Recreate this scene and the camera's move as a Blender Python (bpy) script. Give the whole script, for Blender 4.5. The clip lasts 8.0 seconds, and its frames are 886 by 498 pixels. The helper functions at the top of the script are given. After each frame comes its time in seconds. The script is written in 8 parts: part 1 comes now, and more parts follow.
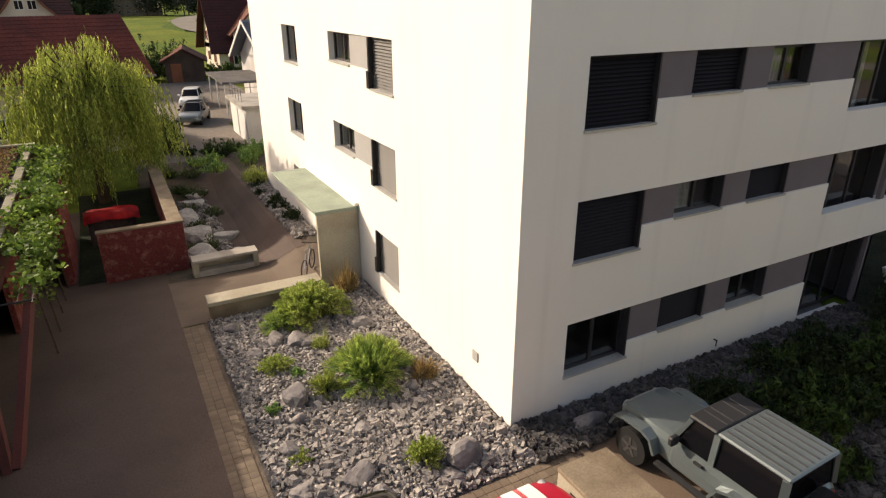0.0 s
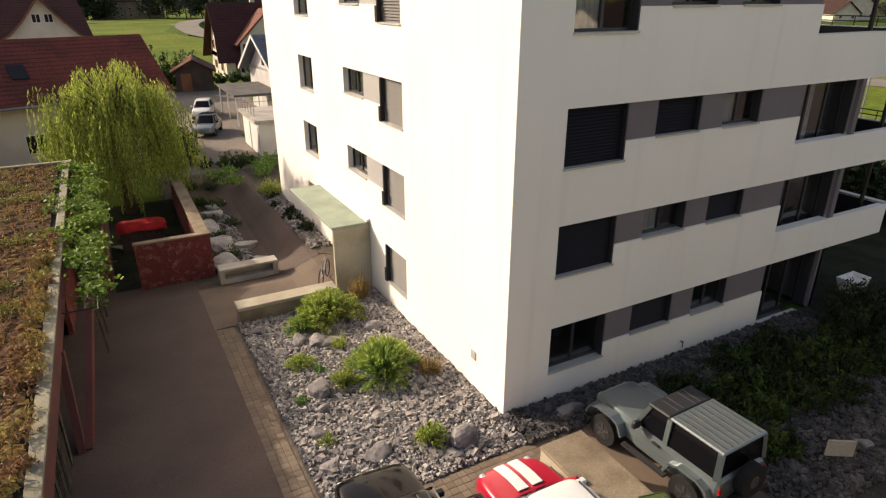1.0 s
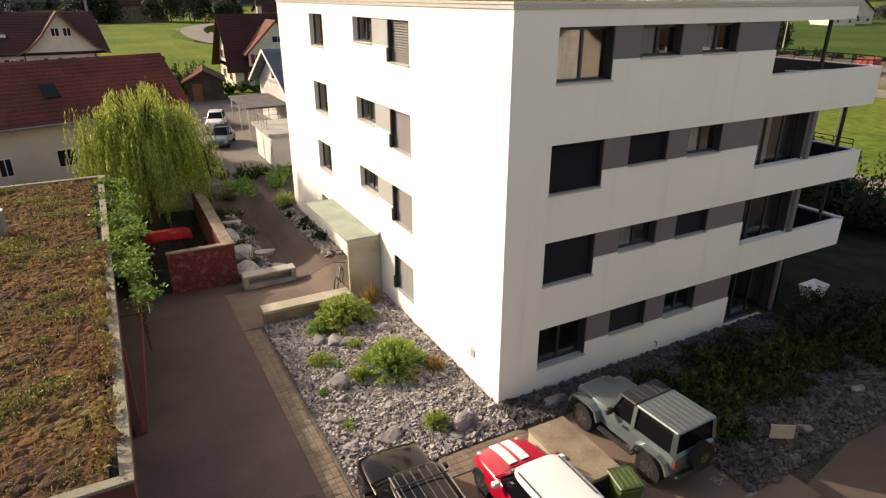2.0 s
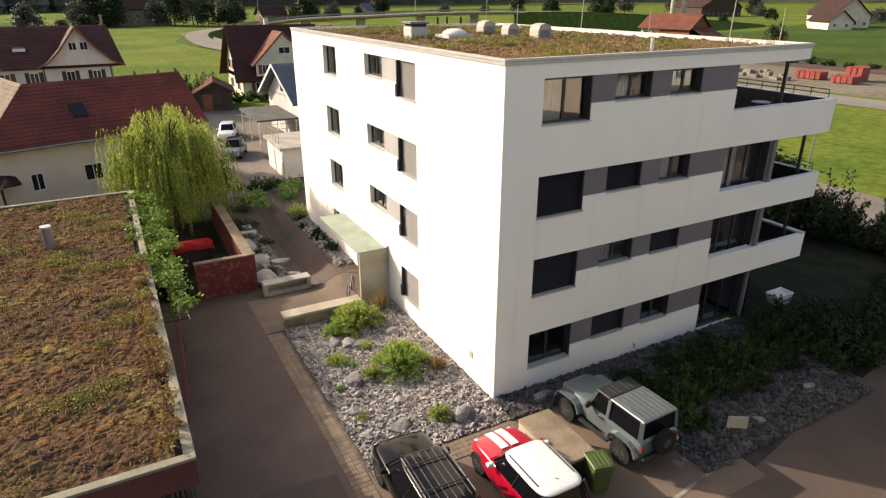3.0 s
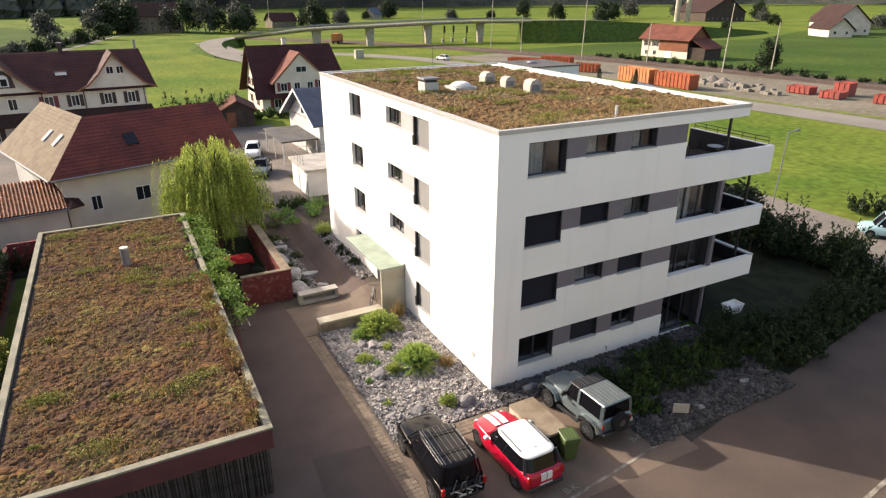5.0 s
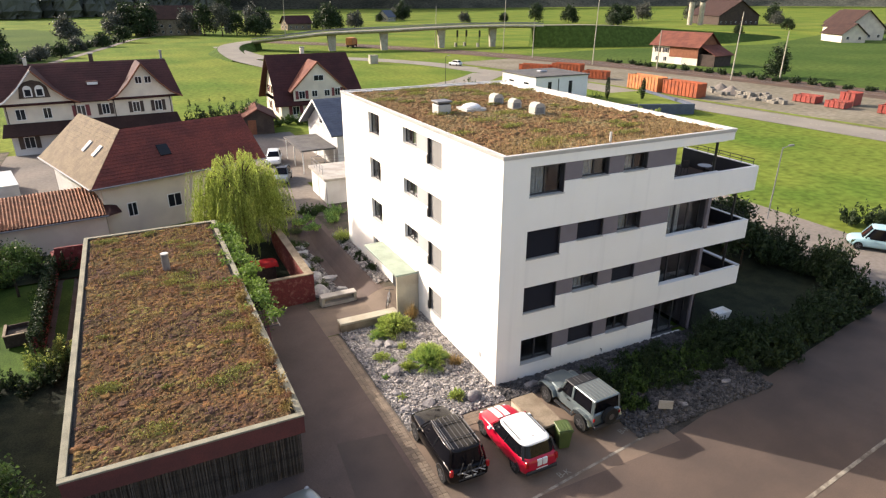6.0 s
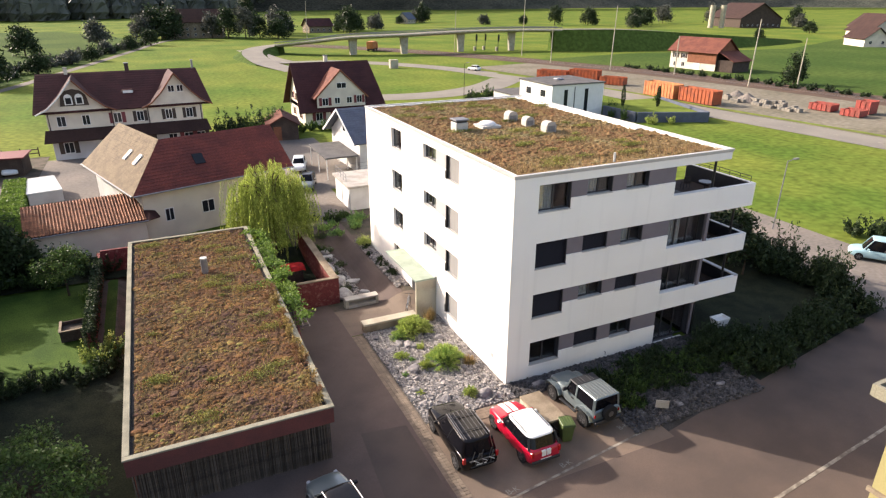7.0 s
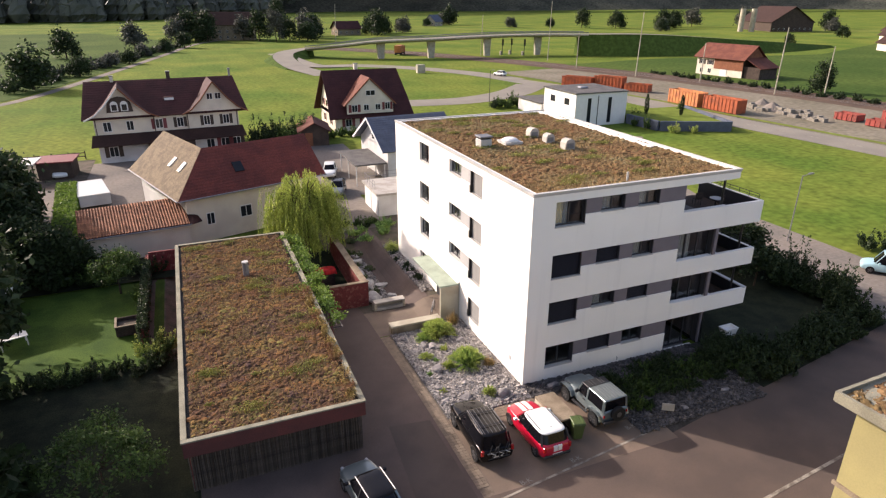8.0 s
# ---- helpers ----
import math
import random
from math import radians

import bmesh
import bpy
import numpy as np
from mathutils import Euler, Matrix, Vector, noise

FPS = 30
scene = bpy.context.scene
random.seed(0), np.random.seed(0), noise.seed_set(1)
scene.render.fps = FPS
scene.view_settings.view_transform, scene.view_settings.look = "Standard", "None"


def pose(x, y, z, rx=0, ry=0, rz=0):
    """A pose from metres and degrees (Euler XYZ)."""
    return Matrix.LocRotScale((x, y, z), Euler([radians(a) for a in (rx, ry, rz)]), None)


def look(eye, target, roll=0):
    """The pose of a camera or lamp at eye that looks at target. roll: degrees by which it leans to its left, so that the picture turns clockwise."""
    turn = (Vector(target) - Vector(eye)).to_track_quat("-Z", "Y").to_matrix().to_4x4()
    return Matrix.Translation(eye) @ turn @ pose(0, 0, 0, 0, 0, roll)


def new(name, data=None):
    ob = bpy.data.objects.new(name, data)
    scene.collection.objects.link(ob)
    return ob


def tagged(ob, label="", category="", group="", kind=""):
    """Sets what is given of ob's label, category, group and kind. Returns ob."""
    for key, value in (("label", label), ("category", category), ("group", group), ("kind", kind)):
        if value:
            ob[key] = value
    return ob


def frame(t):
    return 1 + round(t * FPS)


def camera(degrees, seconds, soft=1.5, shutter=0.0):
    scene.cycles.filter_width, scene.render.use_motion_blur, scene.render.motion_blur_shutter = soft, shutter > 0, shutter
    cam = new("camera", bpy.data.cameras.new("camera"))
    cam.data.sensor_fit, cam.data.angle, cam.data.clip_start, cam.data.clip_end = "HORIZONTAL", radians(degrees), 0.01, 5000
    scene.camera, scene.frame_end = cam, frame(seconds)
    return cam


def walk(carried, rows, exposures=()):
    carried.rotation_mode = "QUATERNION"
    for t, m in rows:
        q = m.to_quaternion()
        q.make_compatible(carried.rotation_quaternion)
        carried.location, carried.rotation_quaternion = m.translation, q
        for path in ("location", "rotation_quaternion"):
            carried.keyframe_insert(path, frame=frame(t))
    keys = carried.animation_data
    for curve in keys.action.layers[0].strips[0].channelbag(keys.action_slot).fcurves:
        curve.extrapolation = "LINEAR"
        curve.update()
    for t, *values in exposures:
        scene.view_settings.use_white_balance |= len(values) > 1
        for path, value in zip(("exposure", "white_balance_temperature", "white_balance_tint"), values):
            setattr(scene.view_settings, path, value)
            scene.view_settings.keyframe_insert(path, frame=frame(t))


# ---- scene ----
cam = camera(71.4, 8.0, soft=1.25)
EXPOSURES = [(0.0, 0.48, 7900, 18), (1.5, 0.60, 7900, 18), (3.5, 0.88, 7350, 17), (5.5, 1.15, 7000, 17), (7.0, 1.28, 6900, 19), (7.6, 1.26, 6850, 20), (8.0, 0.94, 6850, 23)]
PATH = [
    (0, (-6.677, -9.222, 9.024), (-5.801, -7.594, 8.261), -0.1),
    (0.5, (-7.269, -10.2, 9.717), (-6.39, -8.572, 8.957), 0.0),
    (1, (-7.795, -11.085, 10.354), (-6.917, -9.458, 9.592), -0.0),
    (1.5, (-8.386, -12.091, 11.016), (-7.509, -10.463, 10.255), 0.0),
    (3, (-10.16, -15.179, 13.235), (-9.285, -13.548, 12.477), -0.0),
    (3.5, (-10.807, -16.314, 14.044), (-9.933, -14.683, 13.286), 0.0),
    (4, (-11.386, -17.344, 14.742), (-10.516, -15.71, 13.986), 0.0),
    (5.5, (-13.166, -20.579, 17.027), (-12.319, -18.933, 16.271), 0.0),
    (6, (-13.778, -21.801, 17.832), (-12.95, -20.144, 17.077), 0.1),
    (6.5, (-14.299, -22.893, 18.572), (-13.495, -21.224, 17.818), 0.1),
    (7, (-14.816, -23.979, 19.315), (-14.038, -22.298, 18.561), 0.1),
    (7.5, (-15.324, -25.05, 20.062), (-14.579, -23.355, 19.308), 0.1),
    (8, (-15.83, -26.093, 20.831), (-15.12, -24.381, 20.078), 0.2),
]
walk(cam, [(t, look(eye, target, roll)) for t, eye, target, roll in PATH], EXPOSURES)

# ---- world, sun, exposure ----
SUN_AZ = (-0.65, 0.76)
SUN_EL = 25.6
world = bpy.data.worlds.new("world")
scene.world = world
world.use_nodes = True
wn = world.node_tree
sky = wn.nodes.new("ShaderNodeTexSky")
sky.sky_type, sky.sun_disc = "NISHITA", False
sky.sun_elevation, sky.sun_rotation = radians(SUN_EL), radians(-40.5)
sky.dust_density, sky.ozone_density = 3.5, 0.4
wn.links.new(sky.outputs[0], wn.nodes["Background"].inputs[0])
wn.nodes["Background"].inputs[1].default_value = 0.15
sun = new("sun", bpy.data.lights.new("sun", "SUN"))
sun.data.energy, sun.data.angle, sun.data.color = 3.6, radians(0.55), (1.0, 0.97, 0.88)
c = math.cos(radians(SUN_EL))
sun.matrix_world = look((SUN_AZ[0] * c * 60, SUN_AZ[1] * c * 60, math.sin(radians(SUN_EL)) * 60), (0, 0, 0))


# ---- materials ----
def material(name, base, rough=0.8, metal=0.0, vary=0.25, scale=2.0, fine=30.0, bump=0.15, second=None, mix_scale=None, spec=0.5, islands=False, coords="Object", mix_at=(0.42, 0.62)):
    """A procedural surface: base colour, a second colour in patches, fine grain and relief."""
    m = bpy.data.materials.new(name)
    m.use_nodes = True
    nt = m.node_tree
    bsdf = nt.nodes["Principled BSDF"]
    bsdf.inputs["Roughness"].default_value = rough
    bsdf.inputs["Metallic"].default_value = metal
    bsdf.inputs["Specular IOR Level"].default_value = min(spec, 0.18) if rough > 0.65 else spec
    tc = nt.nodes.new("ShaderNodeTexCoord")
    n1 = nt.nodes.new("ShaderNodeTexNoise")
    n1.inputs["Scale"].default_value, n1.inputs["Detail"].default_value = mix_scale or scale, 5
    n2 = nt.nodes.new("ShaderNodeTexNoise")
    n2.inputs["Scale"].default_value, n2.inputs["Detail"].default_value = fine, 3
    for n in (n1, n2):
        nt.links.new(tc.outputs[coords], n.inputs["Vector"])
    ramp = nt.nodes.new("ShaderNodeMapRange")
    ramp.inputs[1].default_value, ramp.inputs[2].default_value = mix_at
    nt.links.new(n1.outputs[0], ramp.inputs[0])
    mix = nt.nodes.new("ShaderNodeMix")
    mix.data_type = "RGBA"
    sec = second or tuple(v * (1 - vary) for v in base)
    mix.inputs[6].default_value, mix.inputs[7].default_value = (*base, 1), (*sec, 1)
    nt.links.new(ramp.outputs[0], mix.inputs[0])
    grain = nt.nodes.new("ShaderNodeMapRange")
    grain.inputs[1].default_value, grain.inputs[2].default_value = 0.3, 0.7
    grain.inputs[3].default_value, grain.inputs[4].default_value = 1 - vary, 1 + vary
    nt.links.new(n2.outputs[0], grain.inputs[0])
    hsv = nt.nodes.new("ShaderNodeHueSaturation")
    nt.links.new(mix.outputs[2], hsv.inputs["Color"])
    src = grain.outputs[0]
    if islands:
        by_object = islands in ("object", "object_soft")
        info = nt.nodes.new("ShaderNodeObjectInfo" if by_object else "ShaderNodeNewGeometry")
        spread = nt.nodes.new("ShaderNodeMapRange")
        spread.inputs[3].default_value, spread.inputs[4].default_value = (0.85, 1.15) if islands == "object_soft" else (0.6, 1.35)
        nt.links.new(info.outputs["Random" if by_object else "Random Per Island"], spread.inputs[0])
        mul = nt.nodes.new("ShaderNodeMath")
        mul.operation = "MULTIPLY"
        nt.links.new(src, mul.inputs[0])
        nt.links.new(spread.outputs[0], mul.inputs[1])
        src = mul.outputs[0]
    nt.links.new(src, hsv.inputs["Value"])
    nt.links.new(hsv.outputs[0], bsdf.inputs["Base Color"])
    if bump:
        b = nt.nodes.new("ShaderNodeBump")
        b.inputs["Strength"].default_value, b.inputs["Distance"].default_value = bump, 0.02
        nt.links.new(n2.outputs[0], b.inputs["Height"])
        nt.links.new(b.outputs[0], bsdf.inputs["Normal"])
    return m


def leaf_material(name, base, second, through_light=0.35, scale=0.6):
    m = material(name, base, 0.6, 0, 0.25, scale, 8, 0, second, islands=True, spec=0.25)
    nt = m.node_tree
    bsdf = nt.nodes["Principled BSDF"]
    tr = nt.nodes.new("ShaderNodeBsdfTranslucent")
    nt.links.new(bsdf.inputs["Base Color"].links[0].from_socket, tr.inputs[0])
    mix = nt.nodes.new("ShaderNodeMixShader")
    mix.inputs[0].default_value = through_light
    nt.links.new(bsdf.outputs[0], mix.inputs[1])
    nt.links.new(tr.outputs[0], mix.inputs[2])
    nt.links.new(mix.outputs[0], nt.nodes["Material Output"].inputs[0])
    return m


def glass_material(name, tint=(0.92, 0.94, 0.94)):
    m = bpy.data.materials.new(name)
    m.use_nodes = True
    nt = m.node_tree
    nt.nodes.remove(nt.nodes["Principled BSDF"])
    tr, gl, fr, mix, power, lift = (nt.nodes.new("ShaderNode" + k) for k in ("BsdfTransparent", "BsdfGlossy", "LayerWeight", "MixShader", "Math", "Math"))
    tr.inputs[0].default_value = (*tint, 1)
    gl.inputs["Roughness"].default_value = 0.02
    fr.inputs["Blend"].default_value = 0.5
    power.operation, lift.operation = "POWER", "MULTIPLY_ADD"
    power.inputs[1].default_value = 4.0
    lift.inputs[1].default_value, lift.inputs[2].default_value = 0.7, 0.09
    nt.links.new(fr.outputs["Facing"], power.inputs[0])
    nt.links.new(power.outputs[0], lift.inputs[0])
    nt.links.new(lift.outputs[0], mix.inputs[0])
    nt.links.new(tr.outputs[0], mix.inputs[1])
    nt.links.new(gl.outputs[0], mix.inputs[2])
    nt.links.new(mix.outputs[0], nt.nodes["Material Output"].inputs[0])
    return m


def streaked(m):
    """Adds faint upright rain streaks to a wall."""
    nt = m.node_tree
    bsdf = nt.nodes["Principled BSDF"]
    src = bsdf.inputs["Base Color"].links[0].from_socket
    tc = nt.nodes.new("ShaderNodeTexCoord")
    mp = nt.nodes.new("ShaderNodeMapping")
    mp.inputs["Scale"].default_value = (2.2, 2.2, 0.10)
    n = nt.nodes.new("ShaderNodeTexNoise")
    n.inputs["Scale"].default_value, n.inputs["Detail"].default_value = 1.0, 4
    nt.links.new(tc.outputs["Object"], mp.inputs[0])
    nt.links.new(mp.outputs[0], n.inputs["Vector"])
    r = nt.nodes.new("ShaderNodeMapRange")
    r.inputs[1].default_value, r.inputs[2].default_value, r.inputs[3].default_value, r.inputs[4].default_value = 0.56, 0.80, 1.0, 0.93
    nt.links.new(n.outputs[0], r.inputs[0])
    mul = nt.nodes.new("ShaderNodeHueSaturation")
    nt.links.new(src, mul.inputs["Color"])
    nt.links.new(r.outputs[0], mul.inputs["Value"])
    nt.links.new(mul.outputs[0], bsdf.inputs["Base Color"])
    return m


def meadow_material():
    """Meadow: broad patches, mown streaks and tussocks at three scales."""
    m = material("meadow_grass", (0.078, 0.128, 0.020), 0.95, 0, 0.30, 0.045, 1.1, 0.6, (0.142, 0.170, 0.030), spec=0.05, mix_at=(0.38, 0.62))
    nt = m.node_tree
    bsdf = nt.nodes["Principled BSDF"]
    src = bsdf.inputs["Base Color"].links[0].from_socket
    tc = nt.nodes.new("ShaderNodeTexCoord")
    mp = nt.nodes.new("ShaderNodeMapping")
    mp.inputs["Rotation"].default_value = (0, 0, 0.5)
    mp.inputs["Scale"].default_value = (0.22, 0.03, 1)
    n = nt.nodes.new("ShaderNodeTexNoise")
    n.inputs["Scale"].default_value, n.inputs["Detail"].default_value = 1.0, 6
    nt.links.new(tc.outputs["Object"], mp.inputs[0])
    nt.links.new(mp.outputs[0], n.inputs["Vector"])
    r = nt.nodes.new("ShaderNodeMapRange")
    r.inputs[1].default_value, r.inputs[2].default_value, r.inputs[3].default_value, r.inputs[4].default_value = 0.32, 0.68, 0.91, 1.09
    nt.links.new(n.outputs[0], r.inputs[0])
    mul = nt.nodes.new("ShaderNodeHueSaturation")
    nt.links.new(src, mul.inputs["Color"])
    nt.links.new(r.outputs[0], mul.inputs["Value"])
    nt.links.new(mul.outputs[0], bsdf.inputs["Base Color"])
    return m


M = {}
M["render"] = streaked(material("white_render", (0.88, 0.848, 0.785), 0.85, 0, 0.03, 0.35, 60, 0.12, (0.83, 0.80, 0.74), mix_at=(0.4, 0.8)))
M["panel"] = material("mauve_grey_panel", (0.185, 0.162, 0.175), 0.7, 0, 0.06, 1.5, 40, 0.05)
M["panel_light"] = material("light_grey_panel", (0.40, 0.395, 0.385), 0.7, 0, 0.06, 1.5, 40, 0.05)
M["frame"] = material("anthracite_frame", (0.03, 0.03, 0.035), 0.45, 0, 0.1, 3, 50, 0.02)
M["blind"] = material("dark_blind", (0.013, 0.011, 0.015), 0.6, 0, 0.1, 3, 50, 0.02, spec=0.2)
M["blind_light"] = material("light_blind", (0.20, 0.195, 0.185), 0.8, 0, 0.06, 3, 50, 0.02)
M["curtain"] = material("white_curtain", (0.36, 0.355, 0.35), 0.9, 0, 0.12, 4, 20, 0.1)
M["glass"] = glass_material("window_glass")
M["car_glass"] = glass_material("car_glass", (0.10, 0.11, 0.12))
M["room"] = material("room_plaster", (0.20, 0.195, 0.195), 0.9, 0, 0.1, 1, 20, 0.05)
M["metal_edge"] = material("white_metal_edge", (0.50, 0.49, 0.46), 0.5, 0.2, 0.08, 1.0, 20, 0.02)
M["roof_flashing"] = material("grey_metal_flashing", (0.46, 0.45, 0.43), 0.5, 0.2, 0.1, 1.0, 20, 0.03)
M["steel_dark"] = material("dark_painted_steel", (0.025, 0.025, 0.028), 0.4, 0.3, 0.1, 3, 40, 0.02)
M["zinc"] = material("zinc_sheet", (0.21, 0.21, 0.215), 0.5, 0.35, 0.15, 4, 30, 0.05)
M["concrete"] = material("concrete", (0.42, 0.385, 0.30), 0.85, 0, 0.12, 0.8, 25, 0.25, (0.33, 0.295, 0.225))
M["roof_felt"] = material("grey_roof_felt", (0.115, 0.11, 0.105), 0.85, 0, 0.2, 0.8, 12, 0.2, (0.085, 0.082, 0.08))
M["concrete_brown"] = material("weathered_concrete", (0.255, 0.205, 0.145), 0.85, 0, 0.15, 1.2, 25, 0.3, (0.175, 0.135, 0.092))
M["coping"] = material("stone_coping", (0.44, 0.41, 0.36), 0.85, 0, 0.12, 1.0, 25, 0.2, (0.34, 0.31, 0.27))
M["canopy_top"] = material("canopy_concrete", (0.29, 0.345, 0.275), 0.8, 0, 0.1, 1.0, 20, 0.1, (0.235, 0.28, 0.225))
M["asphalt_patch"] = material("patched_asphalt", (0.086, 0.067, 0.058), 0.85, 0, 0.18, 0.4, 40, 0.25, (0.070, 0.055, 0.049))
M["asphalt"] = material("asphalt", (0.116, 0.087, 0.074), 0.85, 0, 0.18, 0.45, 30, 0.3, (0.083, 0.063, 0.056), mix_at=(0.35, 0.7))
M["road"] = material("road_asphalt", (0.225, 0.205, 0.17), 0.85, 0, 0.08, 0.15, 20, 0.1, (0.195, 0.178, 0.15))
M["paver"] = material("sand_coloured_paver", (0.185, 0.145, 0.108), 0.9, 0, 0.10, 3, 40, 0.3, (0.165, 0.13, 0.098), islands="object_soft")
M["bay"] = material("parking_asphalt", (0.178, 0.132, 0.100), 0.85, 0, 0.14, 0.5, 50, 0.2, (0.142, 0.107, 0.082))
# Same brown as the drive, lightened for the sun on the pad.
M["pad"] = material("sunlit_brown_paving", (0.165, 0.128, 0.099), 0.85, 0, 0.14, 0.6, 40, 0.2, (0.130, 0.101, 0.080))
M["street"] = material("street_asphalt", (0.112, 0.083, 0.067), 0.85, 0, 0.16, 0.25, 40, 0.25, (0.084, 0.064, 0.054))
M["joint"] = material("sandy_joint", (0.150, 0.118, 0.090), 0.95, 0, 0.3, 3, 30, 0.3)
M["line"] = material("worn_white_paint", (0.30, 0.27, 0.22), 0.8, 0, 0.25, 2, 20, 0.1, (0.15, 0.125, 0.10))
M["grass"] = meadow_material()
M["lawn"] = material("lawn_grass", (0.062, 0.108, 0.018), 0.9, 0, 0.3, 0.5, 14, 0.4, (0.036, 0.072, 0.013), spec=0.1)
# Lawn and soil darkened for shade; real ivy grows only on the wall.
M["ivy"] = material("shade_dark_ground", (0.024, 0.030, 0.016), 0.9, 0, 0.4, 0.9, 14, 0.6, (0.014, 0.018, 0.011), spec=0.1)
# Gravel darkened for the block's shade; also used on the carport roof border.
M["dark_gravel"] = material("darkened_gravel", (0.055, 0.050, 0.046), 0.9, 0, 0.4, 1.2, 14, 0.8, (0.032, 0.031, 0.026))
# Copy of the slate pieces, darkened for the shaded side of the block.
M["slate_shade"] = material("shade_slate_pieces", (0.098, 0.092, 0.090), 0.8, 0, 0.3, 3, 18, 0.35, (0.052, 0.05, 0.05), islands=True)
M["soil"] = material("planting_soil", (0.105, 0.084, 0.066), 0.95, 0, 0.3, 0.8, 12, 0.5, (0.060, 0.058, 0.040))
M["gravel"] = material("slate_gravel", (0.085, 0.079, 0.076), 0.9, 0, 0.45, 2.0, 14, 0.8, (0.055, 0.052, 0.052))
M["slate"] = material("slate_stone", (0.33, 0.305, 0.28), 0.75, 0, 0.28, 3, 18, 0.35, (0.20, 0.186, 0.18), islands="object")
M["slate_joined"] = material("slate_pieces", (0.33, 0.305, 0.28), 0.75, 0, 0.28, 3, 18, 0.35, (0.20, 0.186, 0.18), islands=True)
M["rock_pale"] = material("pale_garden_rock", (0.46, 0.45, 0.42), 0.85, 0, 0.2, 1.6, 10, 0.6, (0.30, 0.29, 0.28))
M["boulder"] = material("grey_boulder", (0.245, 0.228, 0.22), 0.85, 0, 0.3, 2.2, 9, 0.8, (0.125, 0.118, 0.122))
M["red_wall"] = material("red_plaster", (0.155, 0.038, 0.035), 0.85, 0, 0.25, 3.5, 14, 0.3, (0.24, 0.105, 0.088), mix_at=(0.52, 0.68))
M["red_steel"] = material("rust_red_fascia", (0.125, 0.034, 0.030), 0.6, 0, 0.15, 1.0, 20, 0.1, (0.090, 0.028, 0.026))
M["batten"] = material("grey_batten", (0.10, 0.082, 0.066), 0.85, 0, 0.2, 2, 20, 0.3, (0.065, 0.053, 0.045), islands="object")
M["sedum"] = material("sedum_mat", (0.095, 0.054, 0.033), 0.95, 0, 0.55, 0.8, 9, 1.0, (0.085, 0.062, 0.031), mix_at=(0.40, 0.64), spec=0.05)
M["tile_orange"] = material("orange_clay_tile", (0.26, 0.115, 0.062), 0.8, 0, 0.2, 2, 20, 0.2, (0.17, 0.070, 0.040), islands="object")
M["tile_orange_joined"] = material("orange_clay_tiles", (0.26, 0.115, 0.062), 0.8, 0, 0.2, 2, 20, 0.2, (0.17, 0.070, 0.040), islands=True)
# Tan stands for sun on one slope of the red tiled roof.
M["tile_tan"] = material("sunlit_tan_tile", (0.150, 0.108, 0.060), 0.8, 0, 0.3, 1.5, 8, 0.2, (0.108, 0.077, 0.044))
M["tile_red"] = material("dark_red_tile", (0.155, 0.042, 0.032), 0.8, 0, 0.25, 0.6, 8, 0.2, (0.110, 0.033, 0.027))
M["tile_maroon"] = material("maroon_tile", (0.062, 0.023, 0.022), 0.8, 0, 0.2, 0.5, 6, 0.2, (0.046, 0.018, 0.018))
M["tile_blue"] = material("slate_blue_tile", (0.10, 0.115, 0.15), 0.7, 0, 0.15, 0.8, 8, 0.2)
M["tile_rust"] = material("rust_tile", (0.165, 0.060, 0.040), 0.8, 0, 0.15, 0.5, 6, 0.2, (0.125, 0.045, 0.032))
M["house_wall"] = material("cream_render", (0.66, 0.59, 0.48), 0.9, 0, 0.06, 0.5, 20, 0.1, (0.58, 0.51, 0.42))
M["house_grey"] = material("grey_white_render", (0.60, 0.59, 0.57), 0.9, 0, 0.08, 0.5, 20, 0.1, (0.50, 0.48, 0.46))
M["yellow_wall"] = material("pale_yellow_render", (0.315, 0.275, 0.125), 0.9, 0, 0.05, 0.5, 20, 0.15, (0.28, 0.245, 0.115))
M["wood_red"] = material("red_brown_boards", (0.235, 0.095, 0.052), 0.8, 0, 0.2, 1, 10, 0.2)
M["wood_dark"] = material("dark_weathered_boards", (0.075, 0.055, 0.045), 0.85, 0, 0.25, 1, 10, 0.2)
M["shutter"] = material("dark_red_shutter", (0.16, 0.025, 0.03), 0.6, 0, 0.1, 2, 10, 0.1)
M["white_paint"] = material("white_paint", (0.72, 0.71, 0.68), 0.6, 0, 0.05, 2, 20, 0.03)
M["bark"] = material("bark", (0.09, 0.065, 0.045), 0.95, 0, 0.3, 3, 20, 0.6)
M["skip"] = material("orange_skip_paint", (0.38, 0.098, 0.042), 0.7, 0, 0.25, 0.8, 8, 0.1, (0.25, 0.075, 0.04))
M["skip_light"] = material("amber_skip_paint", (0.50, 0.19, 0.058), 0.6, 0, 0.2, 0.8, 8, 0.1, (0.36, 0.12, 0.045))
M["ballast"] = material("rail_ballast", (0.115, 0.074, 0.050), 0.95, 0, 0.25, 0.2, 3, 0.4, (0.085, 0.058, 0.042))
M["yard"] = material("dusty_yard", (0.20, 0.172, 0.145), 0.95, 0, 0.15, 0.12, 3, 0.2, (0.155, 0.138, 0.12))
M["tile_brown"] = material("dark_brown_tile", (0.048, 0.026, 0.021), 0.85, 0, 0.2, 0.5, 6, 0.2, (0.036, 0.02, 0.017))
M["roof_coping"] = material("weathered_roof_coping", (0.26, 0.245, 0.18), 0.85, 0, 0.15, 1.0, 25, 0.2, (0.19, 0.178, 0.13))
